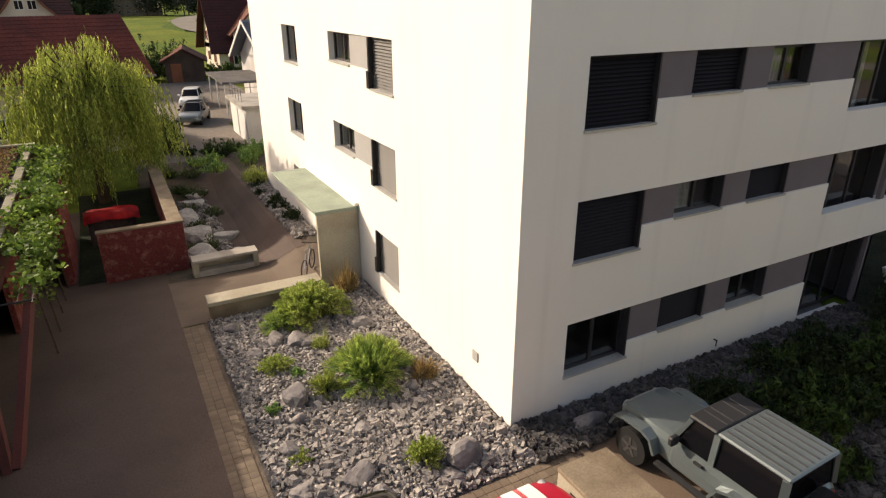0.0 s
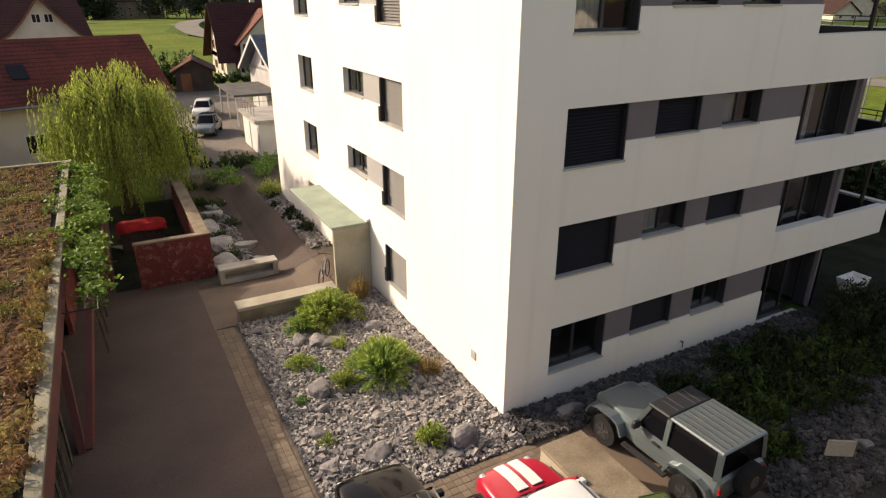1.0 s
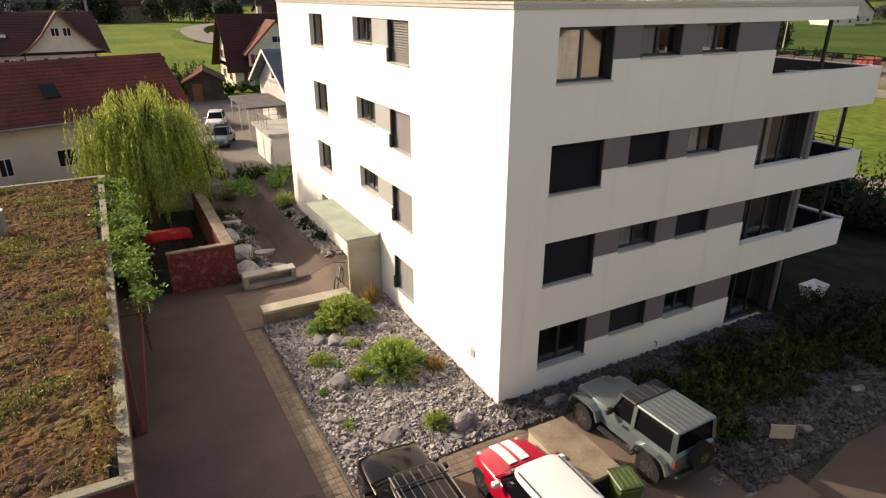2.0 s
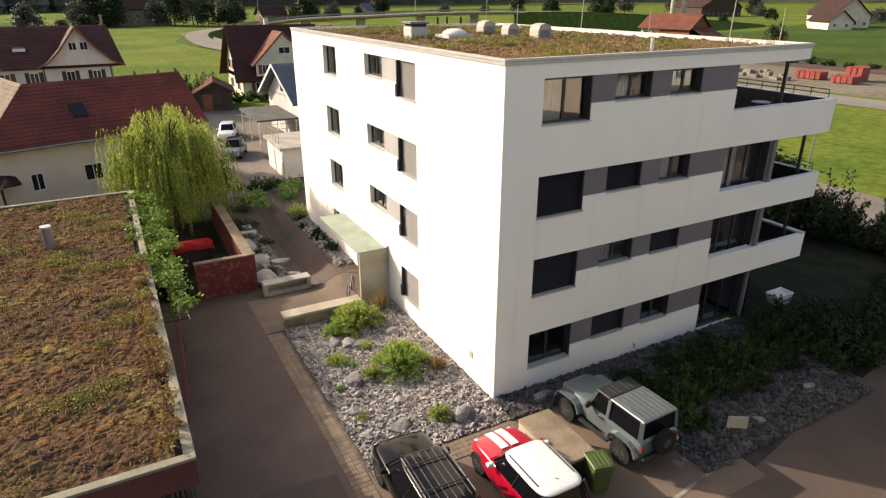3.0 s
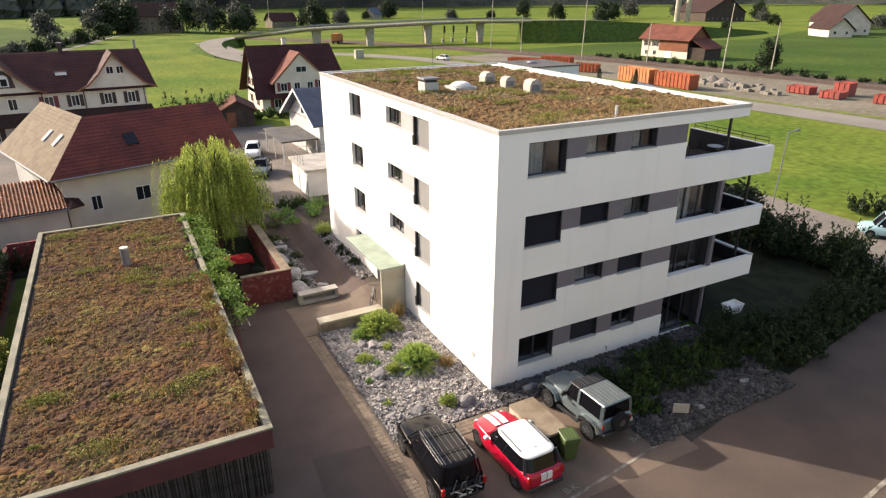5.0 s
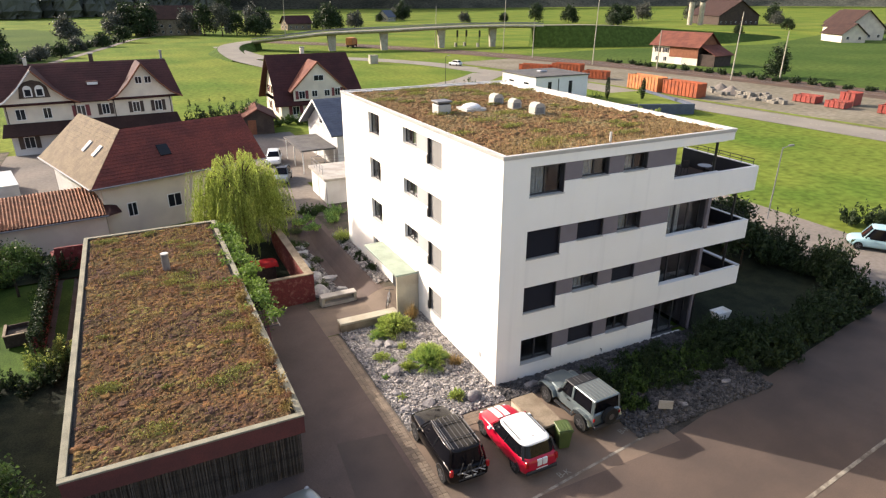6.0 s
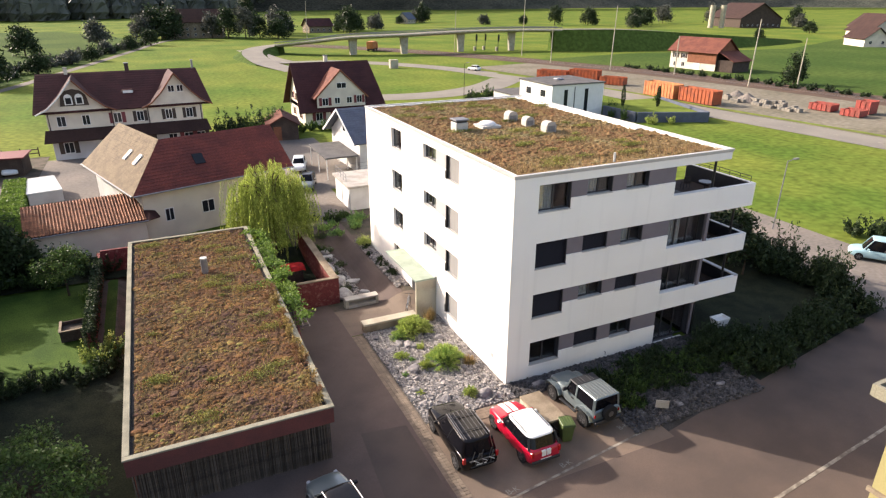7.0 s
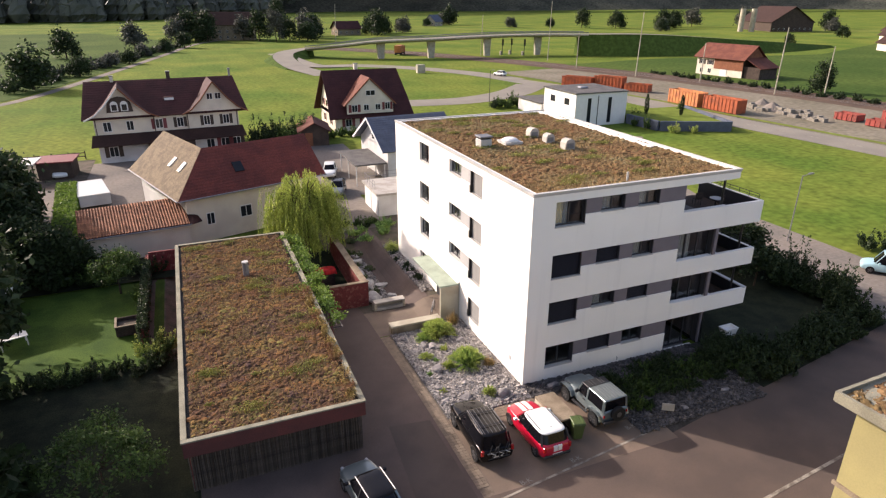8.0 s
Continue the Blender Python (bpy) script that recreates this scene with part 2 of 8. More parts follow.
M["skip_red"] = material("red_skip_paint", (0.32, 0.05, 0.035), 0.6, 0, 0.25, 0.8, 8, 0.1, (0.20, 0.045, 0.03))
M["car_window"] = material("dark_car_window", (0.006, 0.006, 0.008), 0.10, 0, 0.05, 5, 40, 0, spec=0.22)
M["tyre"] = material("tyre_rubber", (0.02, 0.02, 0.02), 0.85, 0, 0.1, 5, 40, 0.05)
M["rim"] = material("alloy_rim", (0.17, 0.17, 0.175), 0.4, 0.8, 0.1, 5, 40, 0.02)
M["plastic"] = material("black_plastic", (0.022, 0.022, 0.024), 0.6, 0, 0.1, 5, 40, 0.05)
M["lamp_glass"] = material("clear_lamp", (0.36, 0.37, 0.39), 0.15, 0, 0.05, 5, 40, 0)
M["tail"] = material("red_lamp", (0.35, 0.012, 0.012), 0.2, 0, 0.05, 5, 40, 0)
M["green_plastic"] = material("green_bin_plastic", (0.070, 0.105, 0.030), 0.5, 0, 0.12, 3, 20, 0.05)
M["red_cloth"] = material("red_cover", (0.36, 0.012, 0.012), 0.7, 0, 0.25, 3, 12, 0.3, (0.22, 0.010, 0.012))
# Forest and hill tones lifted and greyed to carry distance haze.
M["forest"] = leaf_material("forest_foliage", (0.098, 0.102, 0.078), (0.064, 0.070, 0.056), 0.15, 0.05)
M["hill"] = material("wooded_hill", (0.090, 0.094, 0.074), 0.95, 0, 0.5, 0.02, 0.25, 0.6, (0.058, 0.064, 0.052), spec=0)
M["leaf_vine"] = leaf_material("vine_leaf", (0.165, 0.255, 0.046), (0.100, 0.175, 0.032))
M["leaf_willow"] = leaf_material("willow_leaf", (0.33, 0.39, 0.085), (0.23, 0.29, 0.06), 0.5)
M["leaf_lav"] = leaf_material("grey_green_leaf", (0.18, 0.32, 0.095), (0.25, 0.36, 0.085))
M["leaf_yellow"] = leaf_material("yellow_green_leaf", (0.31, 0.38, 0.09), (0.36, 0.38, 0.12))
M["leaf_tip"] = leaf_material("pale_leaf_tips", (0.35, 0.45, 0.105), (0.38, 0.44, 0.13))
M["leaf_dark"] = leaf_material("dark_leaf", (0.034, 0.055, 0.019), (0.021, 0.038, 0.014), 0.25)
M["leaf_bed"] = leaf_material("grey_green_leaf", (0.135, 0.165, 0.075), (0.090, 0.118, 0.052))
M["leaf_mid"] = leaf_material("mid_green_leaf", (0.075, 0.125, 0.03), (0.05, 0.09, 0.025))
M["leaf_dry"] = leaf_material("dry_grass", (0.36, 0.25, 0.11), (0.27, 0.20, 0.08))
M["leaf_patch"] = leaf_material("yellow_sedum", (0.235, 0.235, 0.055), (0.175, 0.19, 0.045), 0.25, 0.8)
M["sedum_dry"] = material("dry_sedum_mat", (0.175, 0.108, 0.054), 0.95, 0, 0.45, 0.5, 7, 0.8, (0.150, 0.104, 0.046), mix_at=(0.40, 0.64), spec=0.05)
M["leaf_tuft_dry"] = leaf_material("dry_roof_tuft", (0.36, 0.27, 0.145), (0.30, 0.185, 0.10), 0.25, 0.5)
M["dust"] = material("dusty_ground", (0.192, 0.170, 0.126), 0.95, 0, 0.25, 0.08, 1.0, 0.3, (0.14, 0.124, 0.085), mix_at=(0.35, 0.65))


def cushion_material(name, tones, region=0.35):
    """Roof plants: each cushion takes one of the tones, drifting from patch to patch."""
    m = material(name, tones[0], 0.95, 0, 0.35, 1.2, 22, 0.7, spec=0.05)
    nt = m.node_tree
    hsv = [n for n in nt.nodes if n.type == "HUE_SAT"][0]
    tc = nt.nodes.new("ShaderNodeTexCoord")
    n = nt.nodes.new("ShaderNodeTexNoise")
    n.inputs["Scale"].default_value, n.inputs["Detail"].default_value = region, 4
    nt.links.new(tc.outputs["Object"], n.inputs["Vector"])
    geo = nt.nodes.new("ShaderNodeNewGeometry")
    wide = nt.nodes.new("ShaderNodeMapRange")
    wide.inputs[1].default_value, wide.inputs[2].default_value, wide.inputs[4].default_value = 0.36, 0.64, 0.68
    nt.links.new(n.outputs[0], wide.inputs[0])
    add = nt.nodes.new("ShaderNodeMath")
    add.operation = "MULTIPLY_ADD"
    add.inputs[1].default_value = 0.32
    nt.links.new(geo.outputs["Random Per Island"], add.inputs[0])
    nt.links.new(wide.outputs[0], add.inputs[2])
    ramp = nt.nodes.new("ShaderNodeValToRGB")
    while len(ramp.color_ramp.elements) < len(tones):
        ramp.color_ramp.elements.new(0.5)
    for k, tone in enumerate(tones):
        ramp.color_ramp.elements[k].position = k / (len(tones) - 1)
        ramp.color_ramp.elements[k].color = (*tone, 1)
    nt.links.new(add.outputs[0], ramp.inputs[0])
    nt.links.new(ramp.outputs[0], hsv.inputs["Color"])
    return m


M["cushion_carport"] = cushion_material("carport_sedum_cushions", ((0.066, 0.043, 0.040), (0.094, 0.056, 0.042), (0.165, 0.084, 0.037), (0.170, 0.108, 0.043), (0.190, 0.182, 0.060)))
M["cushion_block"] = cushion_material("block_sedum_cushions", ((0.150, 0.076, 0.042), (0.182, 0.100, 0.050), (0.170, 0.114, 0.055), (0.235, 0.185, 0.098), (0.135, 0.128, 0.052)), 0.24)
M["pasture"] = material("dark_pasture", (0.042, 0.076, 0.016), 0.95, 0, 0.3, 0.03, 0.8, 0.6, (0.066, 0.100, 0.022), spec=0.05, mix_at=(0.38, 0.62))
M["hay"] = material("mown_pasture", (0.125, 0.165, 0.030), 0.95, 0, 0.2, 0.04, 0.6, 0.5, (0.15, 0.175, 0.038), spec=0.05)
M["leaf_tuft"] = leaf_material("roof_tuft", (0.30, 0.235, 0.075), (0.215, 0.108, 0.06), 0.25, 0.9)


def paint(name, colour, flake=0.0, coat=0.5):
    m = material(name, colour, 0.28 if coat > 0.3 else 0.16, flake, 0.03, 2, 60, 0, spec=min(0.5, coat))
    m.node_tree.nodes["Principled BSDF"].inputs["Coat Weight"].default_value = coat
    m.node_tree.nodes["Principled BSDF"].inputs["Coat Roughness"].default_value = 0.04
    return m


M["paint_red"] = paint("red_car_paint", (0.42, 0.004, 0.026))
M["paint_white"] = paint("white_car_paint", (0.70, 0.72, 0.70))
M["paint_black"] = paint("black_car_paint", (0.005, 0.0045, 0.005), 0.0, 0.18)
M["paint_silver"] = paint("silver_blue_car_paint", (0.155, 0.190, 0.197), 0.4)
M["rim_bright"] = material("bright_metal_trim", (0.55, 0.55, 0.56), 0.35, 0.6, 0.08, 5, 40, 0.02)
M["paint_blue"] = paint("pale_blue_car_paint", (0.32, 0.50, 0.54))


# ---- shape helpers ----
def thing(name, label, category, at=(0, 0, 0), rz=0.0, group="", kind=""):
    ob = new(name)
    ob.empty_display_size = 0.3
    ob.location, ob.rotation_euler = at, (0, 0, radians(rz))
    return tagged(ob, label, category, group, kind)


def mesh_of(name, bm, mat, smooth=False):
    me = bpy.data.meshes.new(name)
    bmesh.ops.recalc_face_normals(bm, faces=bm.faces)
    bm.to_mesh(me)
    bm.free()
    me.materials.append(mat)
    if smooth:
        me.shade_smooth()
    return me


def part(name, bm, mat, parent, label="", smooth=False):
    """Links a bmesh as one mesh object under a thing or a part."""
    ob = new(name, mesh_of(name, bm, mat, smooth))
    ob.parent = parent
    return tagged(ob, label)


def share(name, me, parent, at, rot=(0, 0, 0), scale=(1, 1, 1)):
    ob = new(name, me)
    ob.parent, ob.location, ob.rotation_euler, ob.scale = parent, at, rot, scale
    return ob


def solo(name, bm, mat, label, category, group="", kind="", smooth=False):
    return tagged(new(name, mesh_of(name, bm, mat, smooth)), label, category, group, kind)


def pydata(name, verts, faces, mat, smooth=False):
    me = bpy.data.meshes.new(name)
    me.from_pydata(verts, [], faces)
    me.materials.append(mat)
    if smooth:
        me.shade_smooth()
    return new(name, me)


def box(bm, x0, y0, z0, x1, y1, z1, bevel=0.0):
    r = bmesh.ops.create_cube(bm, size=1)
    vs = r["verts"]
    for v in vs:
        v.co = Vector(((x0 + x1) / 2 + v.co.x * (x1 - x0), (y0 + y1) / 2 + v.co.y * (y1 - y0), (z0 + z1) / 2 + v.co.z * (z1 - z0)))
    if bevel:
        es = list({e for v in vs for e in v.link_edges})
        bmesh.ops.bevel(bm, geom=es, offset=bevel, segments=1, affect="EDGES")
    return bm


def boxed(*a):
    return box(bmesh.new(), *a)


def rod(bm, a, b, r0, r1=None, seg=8):
    a, b = Vector(a), Vector(b)
    r1 = r0 if r1 is None else r1
    m = Matrix.Translation((a + b) / 2) @ (b - a).to_track_quat("Z", "Y").to_matrix().to_4x4()
    bmesh.ops.create_cone(bm, cap_ends=True, segments=seg, radius1=r0, radius2=r1, depth=(b - a).length, matrix=m)
    return bm


def beam(bm, a, b, w, h):
    """A rectangular beam from a to b."""
    a, b = Vector(a), Vector(b)
    d = (b - a).normalized()
    side = d.cross(Vector((0, 0, 1)))
    side = side.normalized() if side.length > 1e-3 else Vector((1, 0, 0))
    up = side.cross(d)
    vs = [bm.verts.new(p + side * s * w / 2 + up * u * h / 2) for p in (a, b) for s, u in ((-1, -1), (1, -1), (1, 1), (-1, 1))]
    for f in ((0, 1, 2, 3), (4, 5, 6, 7), (0, 1, 5, 4), (1, 2, 6, 5), (2, 3, 7, 6), (3, 0, 4, 7)):
        bm.faces.new([vs[i] for i in f])
    return bm


def slab(bm, pts, thick):
    """A plate: a flat polygon of points, thickened downwards along its normal."""
    pts = [Vector(p) for p in pts]
    n = (pts[1] - pts[0]).cross(pts[2] - pts[0]).normalized()
    n = n if n.z >= 0 else -n
    top = [bm.verts.new(p) for p in pts]
    low = [bm.verts.new(p - n * thick) for p in pts]
    bm.faces.new(top)
    bm.faces.new(low[::-1])
    for i in range(len(pts)):
        j = (i + 1) % len(pts)
        bm.faces.new((top[i], top[j], low[j], low[i]))
    return bm


def pierced(bm, to_world, u0, u1, v0, v1, holes, thick):
    """A wall in the plane (u, v) with rectangular holes, its back 'thick' behind; to_world(u, v, d)."""
    us = sorted({u0, u1, *(h[i] for h in holes for i in (0, 2))})
    vs = sorted({v0, v1, *(h[i] for h in holes for i in (1, 3))})
    us = [u for u in us if u0 <= u <= u1]
    vs = [v for v in vs if v0 <= v <= v1]
    cache = {}

    def vert(i, j, d):
        if (i, j, d) not in cache:
            cache[i, j, d] = bm.verts.new(to_world(us[i], vs[j], thick if d else 0))
        return cache[i, j, d]

    def solid(i, j):
        if not (0 <= i < len(us) - 1 and 0 <= j < len(vs) - 1):
            return False
        mu, mv = (us[i] + us[i + 1]) / 2, (vs[j] + vs[j + 1]) / 2
        return not any(h[0] < mu < h[2] and h[1] < mv < h[3] for h in holes)

    for i in range(len(us) - 1):
        for j in range(len(vs) - 1):
            if not solid(i, j):
                continue
            for d in (0, 1):
                bm.faces.new([vert(i, j, d), vert(i + 1, j, d), vert(i + 1, j + 1, d), vert(i, j + 1, d)])
            for di, dj, a, b in ((-1, 0, (i, j), (i, j + 1)), (1, 0, (i + 1, j), (i + 1, j + 1)), (0, -1, (i, j), (i + 1, j)), (0, 1, (i, j + 1), (i + 1, j + 1))):
                if not solid(i + di, j + dj):
                    bm.faces.new([vert(*a, 0), vert(*b, 0), vert(*b, 1), vert(*a, 1)])
    return bm


def smooth01(v):
    v = min(1.0, max(0.0, v))
    return v * v * (3 - 2 * v)


def G(x, y):
    """Height of the ground: the drive sinks gently towards its far end."""
    d = 0.033 * min(max(y, 0), 12) + 0.17 * min(max(y - 12.0, 0), 3.6)
    back = 1 - smooth01((y - 23) / 6)
    side = smooth01((-0.9 - x) / 1.7) * (1 - 0.9 * smooth01((-17.5 - x) / 2))
    return -d * back * side


def sheet(name, x0, y0, x1, y1, mat, lift, label, category, step=0.8, kind="structure"):
    """A ground covering that follows the ground."""
    nx, ny = max(1, round((x1 - x0) / step)), max(1, round((y1 - y0) / step))
    vs = [(x0 + (x1 - x0) * i / nx, y0 + (y1 - y0) * j / ny) for j in range(ny + 1) for i in range(nx + 1)]
    vs = [(x, y, G(x, y) + lift) for x, y in vs]
    w = nx + 1
    fs = [(j * w + i, j * w + i + 1, (j + 1) * w + i + 1, (j + 1) * w + i) for j in range(ny) for i in range(nx)]
    return tagged(pydata(name, vs, fs, mat), label, category, "", kind)


def flat(name, pts, mat, lift, label, category):
    """A level ground covering with a free outline."""
    return tagged(pydata(name, [(x, y, lift) for x, y in pts], [tuple(range(len(pts)))], mat), label, category, "", "structure")


def ribbon(name, line, width, mat, lift, label, category, kind="structure"):
    """A road along a line of (x, y, z)."""
    pts = [Vector(p) for p in line]
    fine = []
    for i in range(len(pts) - 1):
        p0, p1, p2, p3 = pts[max(i - 1, 0)], pts[i], pts[i + 1], pts[min(i + 2, len(pts) - 1)]
        for k in range(8):
            t = k / 8
            fine.append(0.5 * (2 * p1 + (p2 - p0) * t + (2 * p0 - 5 * p1 + 4 * p2 - p3) * t * t + (3 * p1 - p0 - 3 * p2 + p3) * t ** 3))
    fine.append(pts[-1])
    vs, fs = [], []
    for i, p in enumerate(fine):
        d = (fine[min(i + 1, len(fine) - 1)] - fine[max(i - 1, 0)])
        n = Vector((-d.y, d.x, 0)).normalized() * width / 2
        vs += [p + n + Vector((0, 0, lift)), p - n + Vector((0, 0, lift))]
    fs = [(2 * i, 2 * i + 1, 2 * i + 3, 2 * i + 2) for i in range(len(fine) - 1)]
    return tagged(pydata(name, vs, fs, mat), label, category, "", kind), fine


def leaves(rng, centres, size, lean=0.6, ratio=0.5):
    """Small four-sided leaves at the given places, turned at random: verts and faces."""
    n = len(centres)
    c = np.asarray(centres, dtype=float)
    a = rng.normal(size=(n, 3))
    a[:, 2] *= lean
    a /= np.linalg.norm(a, axis=1)[:, None] + 1e-9
    b = np.cross(a, rng.normal(size=(n, 3)))
    b /= np.linalg.norm(b, axis=1)[:, None] + 1e-9
    s = size * rng.uniform(0.6, 1.4, size=(n, 1))
    quad = np.stack([c - a * s, c + b * s * ratio, c + a * s, c - b * s * ratio], axis=1)
    return quad.reshape(-1, 3), np.arange(n * 4).reshape(n, 4)


def clumps(rng, centre, radius, count, blobs, squash=0.75, tight=0.20):
    """Points gathered in uneven clumps over a crown."""
    centre = np.asarray(centre, dtype=float)
    d = rng.normal(size=(blobs, 3))
    d /= np.linalg.norm(d, axis=1)[:, None]
    d[:, 2] = np.abs(d[:, 2]) * 1.35 - 0.55
    hubs = d * radius * rng.uniform(0.45, 1.0, size=(blobs, 1))
    hubs[:, 2] *= squash
    pick = rng.integers(0, blobs, size=count)
    off = rng.normal(size=(count, 3)) * radius * tight
    return centre + hubs[pick] + off, centre + hubs


def leaf_part(name, pts, size, mat, parent, rng, lean=0.8, ratio=0.5, label=""):
    v, f = leaves(rng, pts, size, lean, ratio)
    ob = pydata(name, v.tolist(), f.tolist(), mat)
    ob.parent = parent
    return tagged(ob, label)


def tree(name, label, at, height, radius, mat, seed, count=2600, leaf=0.16, group="", trunk=0.16, squash=0.9, category="tree", tight=0.20):
    """Tapered trunk, limbs to each clump, crown of small leaves."""
    rng = np.random.default_rng(seed)
    t = thing(name, label, category, at, 0, group)
    cz = height - radius * squash
    pts, hubs = clumps(rng, (0, 0, cz), radius, count, 34, squash, tight)
    bm = bmesh.new()
    rod(bm, (0, 0, -0.2), (0, 0, cz * 0.7), trunk, trunk * 0.6, 8)
    for h in hubs[::3]:
        rod(bm, (0, 0, cz * 0.65), h, trunk * 0.45, 0.02, 5)
    part("trunk", bm, M["bark"], t)
    leaf_part("crown", pts, leaf, mat, t, rng)
    return t


def bush(name, label, at, radius, height, mat, seed, count=900, leaf=0.06, upright=0.0, group="", category="shrub", kind="", blades=0):
    """A shrub: stems that spray from the base, with leaves along them."""
    rng = np.random.default_rng(seed)
    t = thing(name, label, category, at, 0, group, kind)
    stems = max(24, count // (60 if blades > 1500 else 26))
    ang = rng.uniform(0, 2 * np.pi, stems)
    lobes = lambda v: 1 + 0.22 * np.sin(v * 3 + seed) + 0.16 * np.sin(v * 5 + seed * 2.3)
    out = np.sqrt(rng.uniform(0, 1, stems)) * radius * 0.97
    top = np.stack([np.cos(ang) * out, np.sin(ang) * out, height * np.sqrt(np.maximum(0.05, 1 - (out / radius) ** 2 * 0.8)) * rng.uniform(0.45, 1.2, stems)], axis=1)
    top *= lobes(ang)[:, None]
    base = top * np.array([0.25, 0.25, 0.0])
    bm = bmesh.new()
    for a, b in zip(base[::2], top[::2]):
        rod(bm, a - np.array([0, 0, 0.03]), b, 0.008, 0.003, 3)
    part("stem", bm, M["leaf_dark"], t)
    pick = rng.integers(0, stems, count)
    s = rng.uniform(0.15, 1.0, (count, 1)) ** 0.7
    pts = base[pick] * (1 - s) + top[pick] * s + rng.normal(size=(count, 3)) * radius * (0.045 if blades > 1500 else 0.07)
    pts[:, 2] = np.maximum(pts[:, 2], 0.02)
    leaf_part("foliage", pts, leaf, mat, t, rng, 1.0 + 2.5 * upright, 0.4 - 0.2 * upright)
    if blades:
        blades = int(blades * (0.13 if blades > 3000 else 0.4))
        a = rng.uniform(0, 2 * np.pi, blades)
        o = np.sqrt(rng.uniform(0, 1, blades)) * radius * 1.12
        tip = np.stack([np.cos(a) * o, np.sin(a) * o, height * np.sqrt(np.maximum(0.06, 1 - (o / radius / 1.12) ** 2 * 0.85)) * rng.uniform(0.7, 1.5, blades)], axis=1)
        tip *= (lobes(a) * rng.uniform(0.85, 1.15, blades))[:, None]
        root = tip * np.array([0.55, 0.55, 0.35])
        side = np.cross(tip - root, rng.normal(size=(blades, 3)))
        side /= np.linalg.norm(side, axis=1)[:, None] + 1e-9
        wd = rng.uniform(0.006, 0.014, (blades, 1))
        q = np.stack([root - side * wd, root + side * wd, tip + side * wd * 0.2, tip - side * wd * 0.2], axis=1).reshape(-1, 3)
        ob = pydata("spray", q.tolist(), np.arange(blades * 4).reshape(blades, 4).tolist(), mat)
        ob.parent = t
        tagged(ob, "", "", "", "stuff")
    return t


def spray(name, label, at, radius, height, mat, tip_mat, seed, stems=240, per=44, leaf=0.05, wide=0.16, loose=0.45, category="shrub"):
    """A dense shrub of arching stems with narrow leaves along them and paler tips."""
    rng = np.random.default_rng(seed)
    t = thing(name, label, category, at)
    ang = rng.uniform(0, 2 * np.pi, stems)
    out = np.sqrt(rng.uniform(0, 1, stems)) * (1 + 0.13 * np.sin(ang * 3 + seed) + 0.09 * np.sin(ang * 5 + seed * 1.7))
    top = np.stack([np.cos(ang) * out * radius, np.sin(ang) * out * radius, height * np.sqrt(np.maximum(0.07, 1 - np.minimum(out, 1.0) ** 2 * 0.93)) * rng.uniform(0.82, 1.12, stems)], axis=1)
    root = np.stack([np.cos(ang) * out * radius * 0.16, np.sin(ang) * out * radius * 0.16, np.zeros(stems)], axis=1)
    bm = bmesh.new()
    for a, b in zip(root[::3], top[::3]):
        m = (a + b) / 2 + np.array([0, 0, 0.12 * height])
        rod(bm, a - np.array([0, 0, 0.03]), m, 0.010, 0.007, 3)
        rod(bm, m, b, 0.007, 0.003, 3)
    part("stem", bm, M["leaf_dark"], t)
    for what, m_, lo, hi, count, big in (("foliage", mat, 0.25, 0.92, int(per * 0.7), 1.0), ("pale_tip", tip_mat, 0.80, 1.04, int(per * 0.3), 0.9)):
        f = rng.uniform(lo, hi, (stems, count, 1))
        p = root[:, None] * (1 - f) + top[:, None] * f + np.array([0, 0, 1.0]) * (0.45 * height * f * (1 - f))
        d = (top - root)[:, None] / np.linalg.norm(top - root, axis=1)[:, None, None]
        a = (d + rng.normal(size=(stems, count, 3)) * loose).reshape(-1, 3)
        a /= np.linalg.norm(a, axis=1)[:, None]
        c = (p + rng.normal(size=p.shape) * radius * 0.022).reshape(-1, 3)
        c[:, 2] = np.maximum(c[:, 2], 0.03)
        b = np.cross(a, rng.normal(size=a.shape))
        b /= np.linalg.norm(b, axis=1)[:, None] + 1e-9
        sz = leaf * big * rng.uniform(0.6, 1.4, (len(c), 1))
        q = np.stack([c - a * sz, c + b * sz * wide, c + a * sz, c - b * sz * wide], axis=1).reshape(-1, 3)
        ob = pydata(what, q.tolist(), np.arange(len(q)).reshape(-1, 4).tolist(), m_)
        ob.parent = t
    return t


# ---- ground and roads ----
def spaced(centre0, centre1, far):
    inner = list(np.arange(centre0, centre1 + 0.01, 1.5))
    step, lo, hi = 2.5, [], []
    a, b = centre0, centre1
    while a > -far or b < far:
        a, b, step = a - step, b + step, step * 1.35
        lo.append(a), hi.append(b)
    return lo[::-1] + inner + hi


gx, gy = spaced(-30, 24, 2600), spaced(-12, 36, 2600)
gv = [(x, y, G(x, y) - (0.7 if 0.9 < x < 12.9 and 0.9 < y < 21.5 else 0.4 if -5.5 < x < 0 and 13.5 < y < 29 else 0.16 if -19.5 < x < 13 and -10 < y < 29 else 0.03)) for y in gy for x in gx]
gw = len(gx)
gf = [(j * gw + i, j * gw + i + 1, (j + 1) * gw + i + 1, (j + 1) * gw + i) for j in range(len(gy) - 1) for i in range(gw - 1)]
ground = tagged(pydata("ground", gv, gf, M["grass"]), "wide sunlit green meadow of the valley floor", "meadow", "", "structure")

